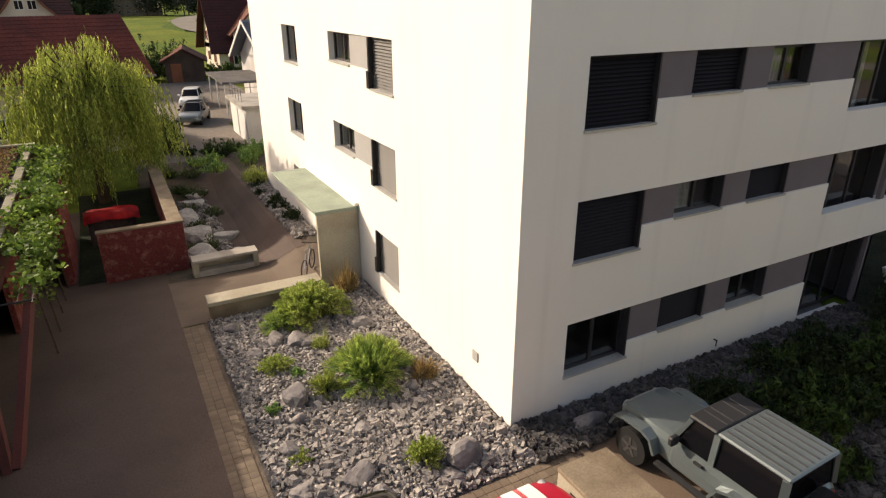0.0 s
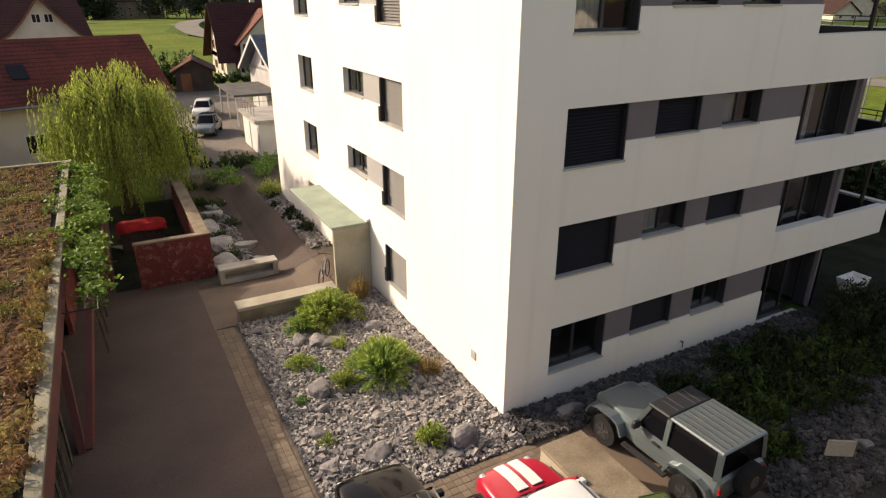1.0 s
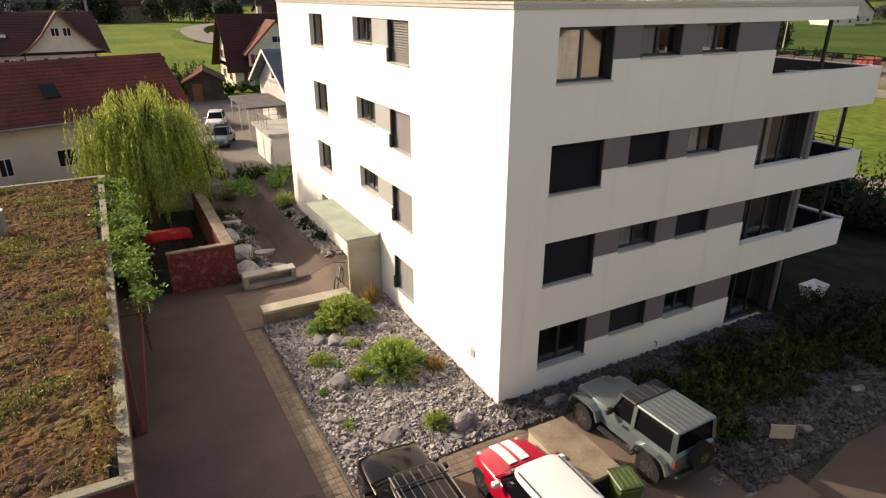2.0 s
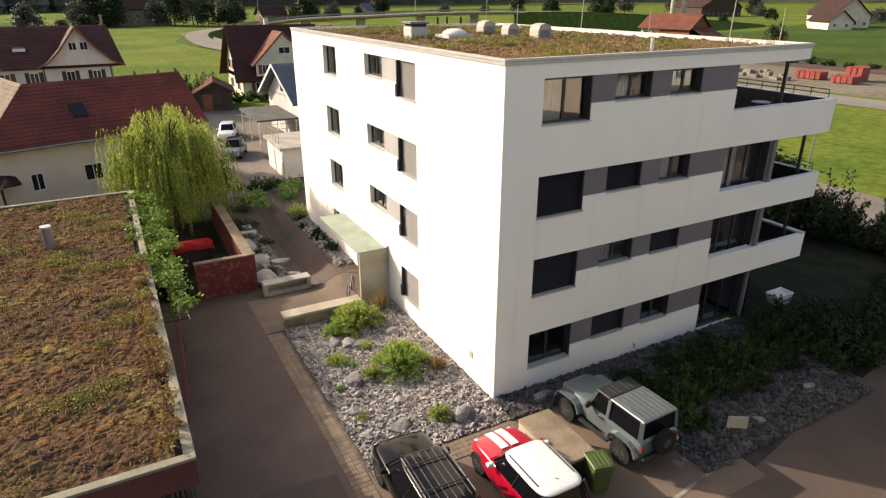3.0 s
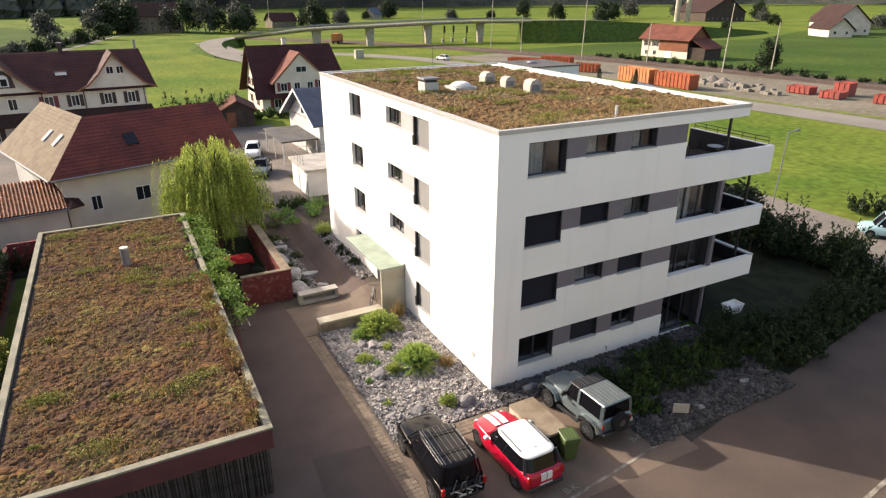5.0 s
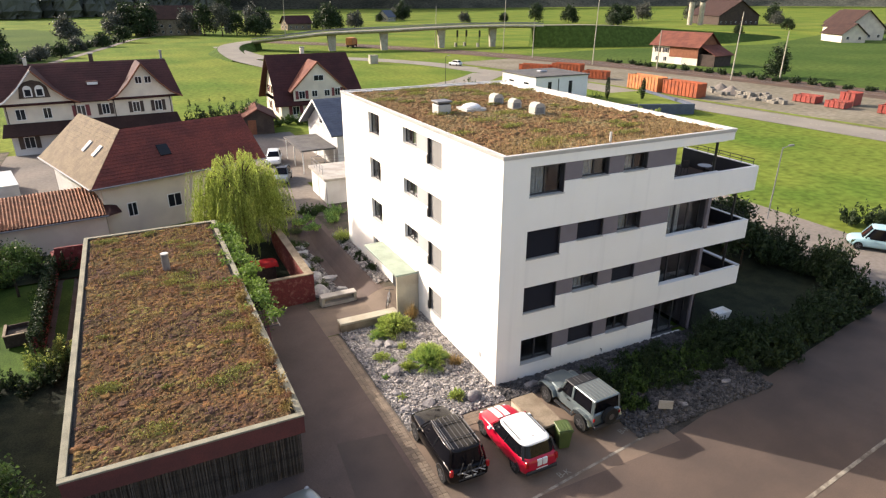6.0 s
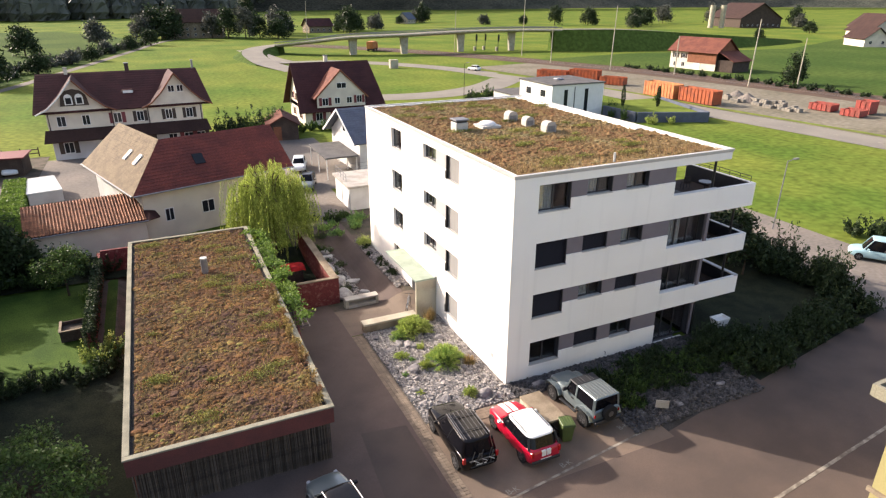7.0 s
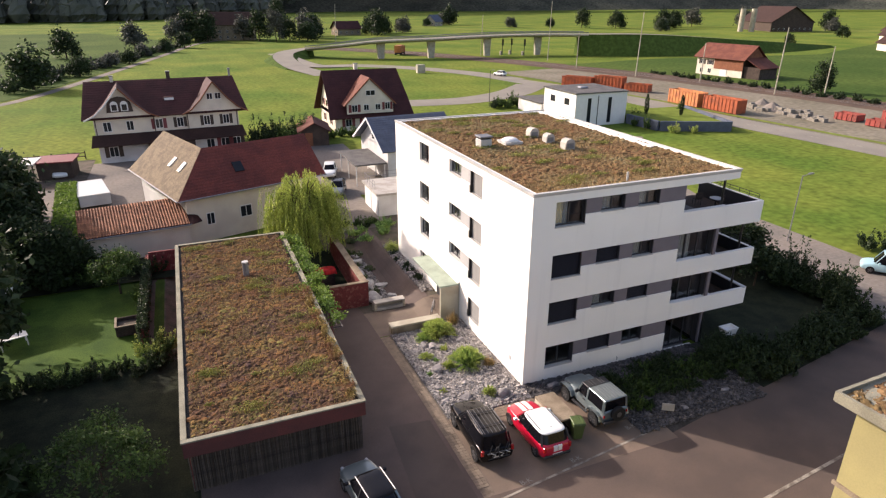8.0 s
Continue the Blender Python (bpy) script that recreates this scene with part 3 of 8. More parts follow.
sheet("driveway", -17.6, -30, -5.85, 24.5, M["asphalt"], 0.012, "dark asphalt driveway between carport and apartment block", "driveway")
sheet("forecourt", -34, -30, -17.6, -9.0, M["asphalt"], 0.010, "dark asphalt forecourt before the carport", "driveway", 3)
sheet("entrance_path", -5.9, 8.9, -0.05, 13.0, M["pad"], 0.016, "brown asphalt entrance pad of the apartment block", "path", 0.4)
sheet("garden_path", -3.1, 12.9, -0.85, 29.2, M["asphalt"], 0.030, "brown gravel path beside the apartment block", "path", 0.4)
sheet("planting_bed", -5.9, 13.0, 0.0, 31.0, M["soil"], 0.004, "dark soil bed with stones and shrubs", "bed", 0.4)
# Floor colour darkened here for the willow's shade.
sheet("enclosure_floor", -8.8, 15.1, -5.45, 26.0, M["ivy"], 0.05, "floor inside the red enclosure, darkened for willow shade", "bed", 0.5)
sheet("back_bed", 0.0, 22.4, 9.0, 31.9, M["soil"], 0.004, "dark soil bed with shrubs behind the block", "bed")
sheet("parking_bay", -5.25, -7.0, 5.2, -1.25, M["bay"], 0.010, "brown asphalt parking bay before the building", "parking")
flat("road_near", [(-5.85, -12.0), (60, -12.0), (60, 2.4), (27.5, -2.6), (12.9, -5.2), (5.2, -6.6), (-5.85, -7.0)], M["street"], 0.008, "brown asphalt residential street", "road")
sheet("street_far_side", -60, -60, 70, -12.0, M["street"], 0.006, "brown asphalt across the street", "road", 6)
sheet("rock_bed", -5.2, -1.25, 0.0, 8.9, M["gravel"], 0.014, "slate gravel bed along the white wall", "gravel", 0.6)
# These beds carry the block's shade in their darker gravel.
sheet("shade_bed", 0.0, -1.3, 13.0, 0.0, M["dark_gravel"], 0.016, "slate gravel strip along the facade, darkened for shade", "gravel", 0.8)
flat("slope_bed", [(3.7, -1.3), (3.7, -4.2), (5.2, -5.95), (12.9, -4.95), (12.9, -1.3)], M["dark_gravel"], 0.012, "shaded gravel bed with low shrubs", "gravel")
flat("verge", [(3.7, -1.3), (3.7, -6.75), (5.2, -6.6), (12.9, -5.2), (27.5, -2.6), (27.5, 0.0), (12.9, -1.3)], M["dark_gravel"], 0.004, "gravel verge along the street, darkened for shade", "verge")
# Shade over lawn and gardens sits in this dark ground colour.
flat("lawn_shaded", [(12.9, -5.4), (27.5, -2.9), (27.5, 13.0), (12.9, 13.0)], M["ivy"], 0.010, "lawn beside the apartment block, darkened for shade", "lawn")
flat("side_garden", [(-34, -9.0), (-17.62, -9.0), (-17.62, 10.6), (-34, 10.6)], M["ivy"], 0.016, "garden beside the carport, ground darkened for shade", "garden")
flat("upper_garden", [(-34, 24.0), (-18.2, 24.0), (-18.2, 29.5), (-34, 29.5)], M["ivy"], 0.014, "garden behind the carport, ground darkened for shade", "garden")
flat("asphalt_patch", [(-9.2, -12), (-6.1, -12), (-6.1, -0.9), (-8.3, -0.6)], M["asphalt_patch"], 0.020, "darker patched asphalt on the drive", "asphalt patch")
sheet("garden_lawn", -29.5, 10.6, -18.3, 24.0, M["lawn"], 0.010, "small lawn behind the carport", "lawn", 1.0)
sheet("courtyard", -37, 40, 6, 67, M["yard"], 0.010, "pale asphalt courtyard between the houses", "yard", 3)
sheet("garage_yard", -5.0, 29.0, 1.3, 50, M["yard"], 0.016, "pale asphalt drive to the garages", "yard", 2)
sheet("hill_street", 27.5, -40, 37.0, 24, M["yard"], 0.012, "pale side street beside the meadow", "road", 3)
ribbon("side_street", [(32.3, 20, 0), (36, 32, 0), (42, 44, 0), (50, 56, 0)], 6.5, M["yard"], 0.02, "pale side street beside the meadow", "road")
main_road, main_line = ribbon("main_road", [(20.0, 225, 1.2), (24, 185, 0.4), (40, 182, 0), (54, 168, 0), (66, 146, 0), (72, 118, 0), (77, 90, 0), (77, 62, 0), (79, 38, 0), (82, 0, 0), (85, -60, 0)], 8.0, M["road"], 0.03, "pale grey main road through the valley", "road")
ribbon("access_road", [(14, 106, 0), (28, 101, 0), (42, 100, 0), (56, 106, 0), (69, 118, 0)], 8.5, M["road"], 0.025, "pale grey access road", "road")
ribbon("storage_yard", [(90, 150, 0), (94, 125, 0), (97, 95, 0), (98, 60, 0), (101, 20, 0), (105, -40, 0)], 33.0, M["dust"], 0.02, "dusty storage yard beside the railway", "yard")
ribbon("railway", [(40, 270, 0), (72, 225, 0), (95, 175, 0), (110, 128, 0), (118, 88, 0), (121, 55, 0), (124, 0, 0), (126, -60, 0)], 14.0, M["ballast"], 0.04, "brown railway ballast with two tracks", "railway")
ribbon("yard_verge", [(73, 130, 0), (79, 104, 0), (81.5, 84, 0), (82, 66, 0), (83.2, 52, 0), (84.6, 36, 0), (87, 10, 0), (91, -50, 0)], 1.5, M["hay"], 0.045, "thin grass verge between road and yard", "verge")
# East field carries its shade in the darker pasture colour.
flat("east_pasture", [(134, -200), (130.5, 0), (127.5, 55), (124.5, 90), (117, 130), (106, 160), (150, 168), (230, 160), (420, 240), (900, 420), (900, -200)], M["pasture"], 0.05, "pasture beyond the railway, darkened for shade", "meadow")
flat("west_pasture", [(-62, 116), (-49.5, 138), (-36, 191), (-22, 251), (-8, 311), (-60, 430), (-420, 430), (-420, 116)], M["pasture"], 0.05, "dark green pasture beyond the farm track", "meadow")
ribbon("far_strip", [(60, 500, 0), (160, 430, 0), (260, 350, 0), (420, 300, 0), (600, 290, 0)], 26, M["hay"], 0.06, "pale mown strip across the valley", "meadow")
ribbon("farm_track", [(-60, 118, 0), (-48, 136, 0), (-34, 190, 0), (-20, 250, 0), (-6, 310, 0), (10, 340, 0)], 2.6, M["yard"], 0.03, "pale farm track across the meadow", "track")

# ---- the apartment block ----
HEAD = (2.26, 5.11, 7.96, 10.98)
RAIL = (-0.10, 3.38, 6.21, 9.33)
STEP = (1.31, 4.28, 7.04, 10.12)
SILL = (0.89, 3.73, 6.55, 9.58)
DEPTH, EAST, TOP, OUT = 22.4, 13.58, 11.52, 16.48

block = thing("apartment_block", "white rendered four-storey apartment block with ribbon windows", "building")
south_holes = []
for f in range(4):
    south_holes += [(1.41, SILL[f], 3.30, HEAD[f]), (3.30, STEP[f], 10.15, HEAD[f]), (10.15, RAIL[f], EAST if f < 3 else 14.2, HEAD[f])]
bm = bmesh.new()
pierced(bm, lambda u, v, d: (u, d, v), 0, EAST, -0.6, TOP, south_holes, 0.34)
part("wall", bm, M["render"], block, "white rendered front wall with stepped window bands")
west_holes = []
for f in range(4):
    west_holes += [(14.80, HEAD[f] - 1.40, 16.75, HEAD[f]), (7.60, HEAD[f] - 0.90, 11.02, HEAD[f]), (5.92, HEAD[f] - 1.40, 7.60, HEAD[f])]
west_holes = [h for h in west_holes if not (h[0] == 7.60 and h[3] == HEAD[0])]
bm = bmesh.new()
pierced(bm, lambda u, v, d: (d, u, v), 0.34, DEPTH, -1.0, TOP, west_holes, 0.34)
part("wall", bm, M["render"], block, "bright white rendered side wall")
part("wall", boxed(0.34, DEPTH - 0.34, -0.6, EAST, DEPTH, TOP), M["render"], block)
part("wall", boxed(EAST - 0.34, 0.36, -0.6, EAST, DEPTH - 0.36, 8.0), M["panel"], block)
part("wall", boxed(EAST - 0.34, 7.0, 8.0, EAST, DEPTH - 0.36, TOP), M["render"], block)
part("wall", boxed(10.15, 6.7, 8.2, EAST, 7.0, TOP - 0.3), M["render"], block)
part("wall", boxed(9.85, 0.36, 8.2, 10.15, 7.0, TOP - 0.3), M["panel"], block)
for f in range(4):
    z = HEAD[f] - 2.45
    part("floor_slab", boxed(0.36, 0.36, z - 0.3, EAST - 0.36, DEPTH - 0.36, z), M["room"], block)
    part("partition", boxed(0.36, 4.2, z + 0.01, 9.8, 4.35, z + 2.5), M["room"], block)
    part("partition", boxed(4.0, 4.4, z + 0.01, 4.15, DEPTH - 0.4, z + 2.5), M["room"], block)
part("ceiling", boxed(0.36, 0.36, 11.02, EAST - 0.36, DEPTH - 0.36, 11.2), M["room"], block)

# balconies
for f in range(1, 4):
    lo, hi = HEAD[f - 1], RAIL[f]
    bm = bmesh.new()
    box(bm, EAST + 0.004, 0, lo, OUT, 0.2, hi)
    box(bm, OUT - 0.2, 0.204, lo, OUT, 5.2, hi)
    bal = part("balcony", bm, M["render"], block, "white rendered balcony parapet")
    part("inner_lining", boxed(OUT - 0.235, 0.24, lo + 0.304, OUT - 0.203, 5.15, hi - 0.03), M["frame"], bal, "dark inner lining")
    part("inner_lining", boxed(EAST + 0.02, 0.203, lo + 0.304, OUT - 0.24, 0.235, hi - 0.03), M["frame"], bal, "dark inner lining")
    part("balcony_floor", boxed(EAST + 0.004, 0.204, lo + 0.02, OUT - 0.204, 5.2, lo + 0.3), M["wood_dark"], bal)
    bm = bmesh.new()
    for k in range(7):
        y = 0.3 + k * 0.78
        rod(bm, (OUT - 0.1, y, hi), (OUT - 0.1, y, hi + 0.33), 0.018, None, 6)
    for zz in (0.16, 0.33):
        rod(bm, (OUT - 0.1, 0.3, hi + zz), (OUT - 0.1, 4.98, hi + zz), 0.02, None, 6)
    if f > 1:
        part("railing", bm, M["steel_dark"], bal, "dark steel railing")
    else:
        bm.free()
        bm = boxed(OUT - 0.24, 0, hi + 0.002, OUT + 0.03, 5.2, hi + 0.05)
        part("coping", bm, M["metal_edge"], bal)
    part("post", rod(bmesh.new(), (13.45 if f == 3 else 15.6, 0.45, hi - 0.8), (13.45 if f == 3 else 15.6, 0.45, HEAD[f] if f < 3 else 11.0), 0.07, None, 10), M["steel_dark"], bal, "dark steel post")
bm = bmesh.new()
vl = [bm.verts.new(q) for q in ((15.4, -0.22, -0.1), (16.05, -0.22, -0.1), (16.05, 0.26, -0.1), (15.4, 0.26, -0.1))]
vh = [bm.verts.new(q) for q in ((15.1, -0.32, 0.6), (16.2, -0.32, 0.6), (16.2, 0.36, 0.6), (15.1, 0.36, 0.6))]
vi = [bm.verts.new(q) for q in ((15.17, -0.25, 0.6), (16.13, -0.25, 0.6), (16.13, 0.29, 0.6), (15.17, 0.29, 0.6))]
vd = [bm.verts.new(q) for q in ((15.2, -0.23, 0.47), (16.1, -0.23, 0.47), (16.1, 0.27, 0.47), (15.2, 0.27, 0.47))]
bm.faces.new(vl), bm.faces.new(vd)
for ra, rb in ((vl, vh), (vh, vi), (vi, vd)):
    for i in range(4):
        bm.faces.new((ra[i], ra[(i + 1) % 4], rb[(i + 1) % 4], rb[i]))
part("terrace_planter", bm, M["render"], block, "white tapering terrace planter")
part("pier", boxed(13.1, 0.02, -0.4, EAST - 0.36, 0.34, HEAD[0]), M["panel"], block)

# balcony furniture and railing boxes
for f in (2, 3):
    zf = HEAD[f - 1] + 0.305
    for x, y, turn in ((14.6, 1.3, 20), (15.4, 2.4, 200), (14.5, 3.4, 160)):
        ch = thing("balcony_chair", "dark folding chair on the balcony", "chair", (x, y, zf), turn, "chairs on the balconies")
        part("seat", boxed(-0.22, -0.22, 0.42, 0.22, 0.22, 0.46, 0.01), M["wood_dark"], ch)
        part("backrest", boxed(-0.22, 0.2, 0.464, 0.22, 0.235, 0.88, 0.01), M["wood_dark"], ch)
        for sx in (-0.19, 0.19):
            for sy in (-0.19, 0.19):
                part("leg", rod(bmesh.new(), (sx, sy, 0), (sx, sy, 0.417), 0.016, None, 6), M["steel_dark"], ch)
    tb = thing("balcony_table", "small round table on the balcony", "table", (15.0, 2.3, zf), 0, "tables on the balconies")
    part("tabletop", rod(bmesh.new(), (0, 0, 0.70), (0, 0, 0.73), 0.42, None, 20), M["panel_light"], tb)
    part("leg", rod(bmesh.new(), (0, 0, 0.02), (0, 0, 0.697), 0.03, None, 8), M["steel_dark"], tb)
    part("foot", rod(bmesh.new(), (0, 0, 0), (0, 0, 0.018), 0.24, None, 16), M["steel_dark"], tb)

# roof
roof = part("roof", boxed(0.02, 0.02, 11.21, 14.1, DEPTH - 0.02, 11.30), M["concrete"], block)
bm = bmesh.new()
for a in ((-0.06, -0.06, 14.15, 0.13), (-0.06, DEPTH - 0.13, 14.15, DEPTH + 0.06), (-0.06, 0.134, 0.13, DEPTH - 0.134), (14.03, 0.134, 14.15, DEPTH - 0.134)):
    box(bm, a[0], a[1], TOP + 0.004, a[2], a[3], TOP + 0.07)
part("roof_edge", bm, M["metal_edge"], block, "pale metal roof edge")
bm = bmesh.new()
box(bm, -0.035, -0.035, TOP - 0.11, 14.125, -0.004, TOP - 0.003)
box(bm, -0.035, -0.002, TOP - 0.11, -0.004, DEPTH + 0.03, TOP - 0.003)
part("roof_flashing", bm, M["roof_flashing"], block, "grey metal drip flashing under the roof edge")
bm = bmesh.new()
box(bm, EAST + 0.004, 0.0, 11.0, 14.1, 0.2, TOP)
box(bm, 13.9, 0.204, 11.0, 14.1, DEPTH, TOP)
box(bm, 10.2, 0.36, 10.98, 13.89, 6.6, 11.18)
part("roof_overhang", bm, M["render"], block)


def window(parent, axis, u0, u1, z0, z1, deep, panes, kind, name="window", mirror=False):
    """A window set 'deep' behind the wall face, with frame, panes and what hangs behind."""
    def to(u, d, z):
        return (u, d, z) if axis == "y" else (d, u, z)

    def bx(bm, ua, da, za, ub, db, zb):
        p, q = to(ua, da, za), to(ub, db, zb)
        return box(bm, min(p[0], q[0]), min(p[1], q[1]), za, max(p[0], q[0]), max(p[1], q[1]), zb)

    w = 0.085
    edges = [u0 + (u1 - u0) * k / panes for k in range(panes + 1)]
    gaps = [(edges[k] + (w if k == 0 else w / 2), z0 + w, edges[k + 1] - (w if k == panes - 1 else w / 2), z1 - w) for k in range(panes)]
    bm = pierced(bmesh.new(), lambda u, v, d: to(u, deep + d, v), u0, u1, z0, z1, gaps, 0.07)
    win = part(name, bm, M["frame"], parent, "dark framed window")
    for k in range(panes):
        bm = bmesh.new()
        a, b = edges[k] + (w if k == 0 else w / 2) + 0.002, edges[k + 1] - (w if k == panes - 1 else w / 2) - 0.002
        bx(bm, a, deep + 0.03, z0 + w + 0.002, b, deep + 0.042, z1 - w - 0.002)
        pane = part("pane", bm, M["glass"], win)
        pane.visible_shadow = False
    if kind in ("dark", "light"):
        n = max(6, round((z1 - z0) / 0.085))
        mat = M["blind" if kind == "dark" else "blind_light"]
        blind = part("blind", bx(bmesh.new(), u0 + 0.015, deep - 0.11, z1 - 0.05, u1 - 0.015, deep - 0.04, z1 - 0.004), mat, parent, "closed slatted blind")
        p = [to(u0 + 0.02, deep - 0.10, -0.036), to(u1 - 0.02, deep - 0.10, -0.036), to(u1 - 0.02, deep - 0.045, 0.036), to(u0 + 0.02, deep - 0.045, 0.036)]
        slat = mesh_of("slat", slab(bmesh.new(), p, 0.006), mat)
        for k in range(n):
            share("slat", slat, blind, (0, 0, z1 - 0.03 - (k + 0.5) * (z1 - z0 - 0.03) / n))
    if kind in ("curtain", "half"):
        bm = bmesh.new()
        span = (u1 - u0) * (1.0 if kind == "curtain" else 0.5)
        cols = max(8, round(span / 0.06))
        prev = None
        for k in range(cols + 1):
            u = u0 + 0.05 + (span - 0.1) * k / cols
            d = deep + 0.11 + 0.025 * math.sin(k * 1.9)
            pair = [bm.verts.new(to(u, d, z0 + 0.05)), bm.verts.new(to(u, d, z1 - 0.03))]
            if prev:
                bm.faces.new((prev[0], pair[0], pair[1], prev[1]))
            prev = pair
        part("curtain", bm, M["curtain"], win, "pale curtain")
    if axis == "y":
        lining = bx(bmesh.new(), u1 - 0.045, 0.012 if name == "window" else deep - 0.3, z0 + 0.025, u1 - 0.002, deep - 0.002, z1 - 0.002)
        part("reveal_lining", lining, M["frame"], win)
    if name == "balcony_door":
        return win
    bm = bmesh.new()
    bx(bm, u0 - 0.02, -0.04, z0 - 0.035, u1 + 0.02, deep - 0.004, z0 - 0.004 + 0.02)
    part("sill", bm, M["metal_edge"], win, "pale metal sill")
    return win


def panel(parent, axis, u0, u1, z0, z1, deep, mat):
    bm = bmesh.new()
    if axis == "y":
        box(bm, u0 + 0.004, deep, z0 + 0.004, u1 - 0.004, deep + 0.12, z1 - 0.004)
    else:
        box(bm, deep, u0 + 0.004, z0 + 0.004, deep + 0.12, u1 - 0.004, z1 - 0.004)
    return part("infill_panel", bm, mat, parent)


KIND_BIG = ("plain", "dark", "dark", "half")
KIND_2 = ("dark", "half", "dark", "half")
KIND_3 = ("plain", "dark", "half", "half")
for f in range(4):
    h = HEAD[f]
    window(block, "y", 1.41, 3.30, SILL[f], h, 0.22, 2, KIND_BIG[f])
    panel(block, "y", 3.30, 4.32, STEP[f], h, 0.05, M["panel"])
    window(block, "y", 4.32, 5.86, STEP[f], h, 0.22, 2, KIND_2[f])
    panel(block, "y", 5.86, 6.80, STEP[f], h, 0.05, M["panel"])
    window(block, "y", 6.80, 8.25, STEP[f], h, 0.22, 2, KIND_3[f])
    panel(block, "y", 8.25, 10.15, STEP[f], h, 0.05, M["panel"])
    if f < 3:
        window(block, "y", 10.2, 13.0, max(h - 2.3, RAIL[f] - 0.8), h - 0.01, 0.5, 3, "half" if f == 2 else "plain", "balcony_door")
        panel(block, "y", 13.0, EAST - 0.36, RAIL[f], h, 0.02, M["panel"])
    window(block, "x", 14.80, 16.75, h - 1.40, h, 0.20, 2, "plain")
    if f:
        window(block, "x", 9.15, 11.02, h - 0.90, h, 0.20, 2, "half")
        panel(block, "x", 7.60, 9.15, h - 0.90, h, 0.04, M["panel_light"])
    window(block, "x", 5.92, 7.48, h - 1.40, h, 0.20, 1, "light")
    # Dark box strip for the blind's guide, not a pipe.
    bm = boxed(-0.03, 7.49, h - 1.38, 0.10, 7.59, h - 0.01)
    box(bm, -0.07, 7.47, h - 1.40, 0.03, 7.64, h - 0.92)
    part("downpipe", bm, M["steel_dark"], block, "dark steel vertical strip")
part("vent_grille", boxed(-0.03, 1.43, 0.92, 0.0 - 0.002, 1.66, 1.18), M["panel_light"], block, "small grey vent grille")
bm = rod(bmesh.new(), (6.55, 0.0, 0.45), (6.55, -0.10, 0.45), 0.02)
rod(bm, (6.55, -0.09, 0.47), (6.55, -0.09, 0.28), 0.016)
part("garden_tap", bm, M["steel_dark"], block, "small dark garden tap")

# entrance canopy
canopy = thing("entrance_canopy", "concrete entrance canopy with a glass roof and side wall", "canopy", (0, 0, 0))
part("side_wall", boxed(-1.42, 9.05, -0.3, -0.02, 9.22, 2.50, 0.01), M["concrete"], canopy)
part("canopy_roof", boxed(-1.46, 9.05, 2.505, -0.02, 14.6, 2.62, 0.012), M["canopy_top"], canopy, "pale greenish canopy roof")
part("roof_rim", boxed(-0.14, 9.05, 2.624, -0.004, 14.6, 2.72), M["render"], canopy)
part("entrance_door", boxed(-0.05, 10.5, 0.02, -0.004, 13.2, 2.3), M["frame"], canopy, "dark framed entrance door")

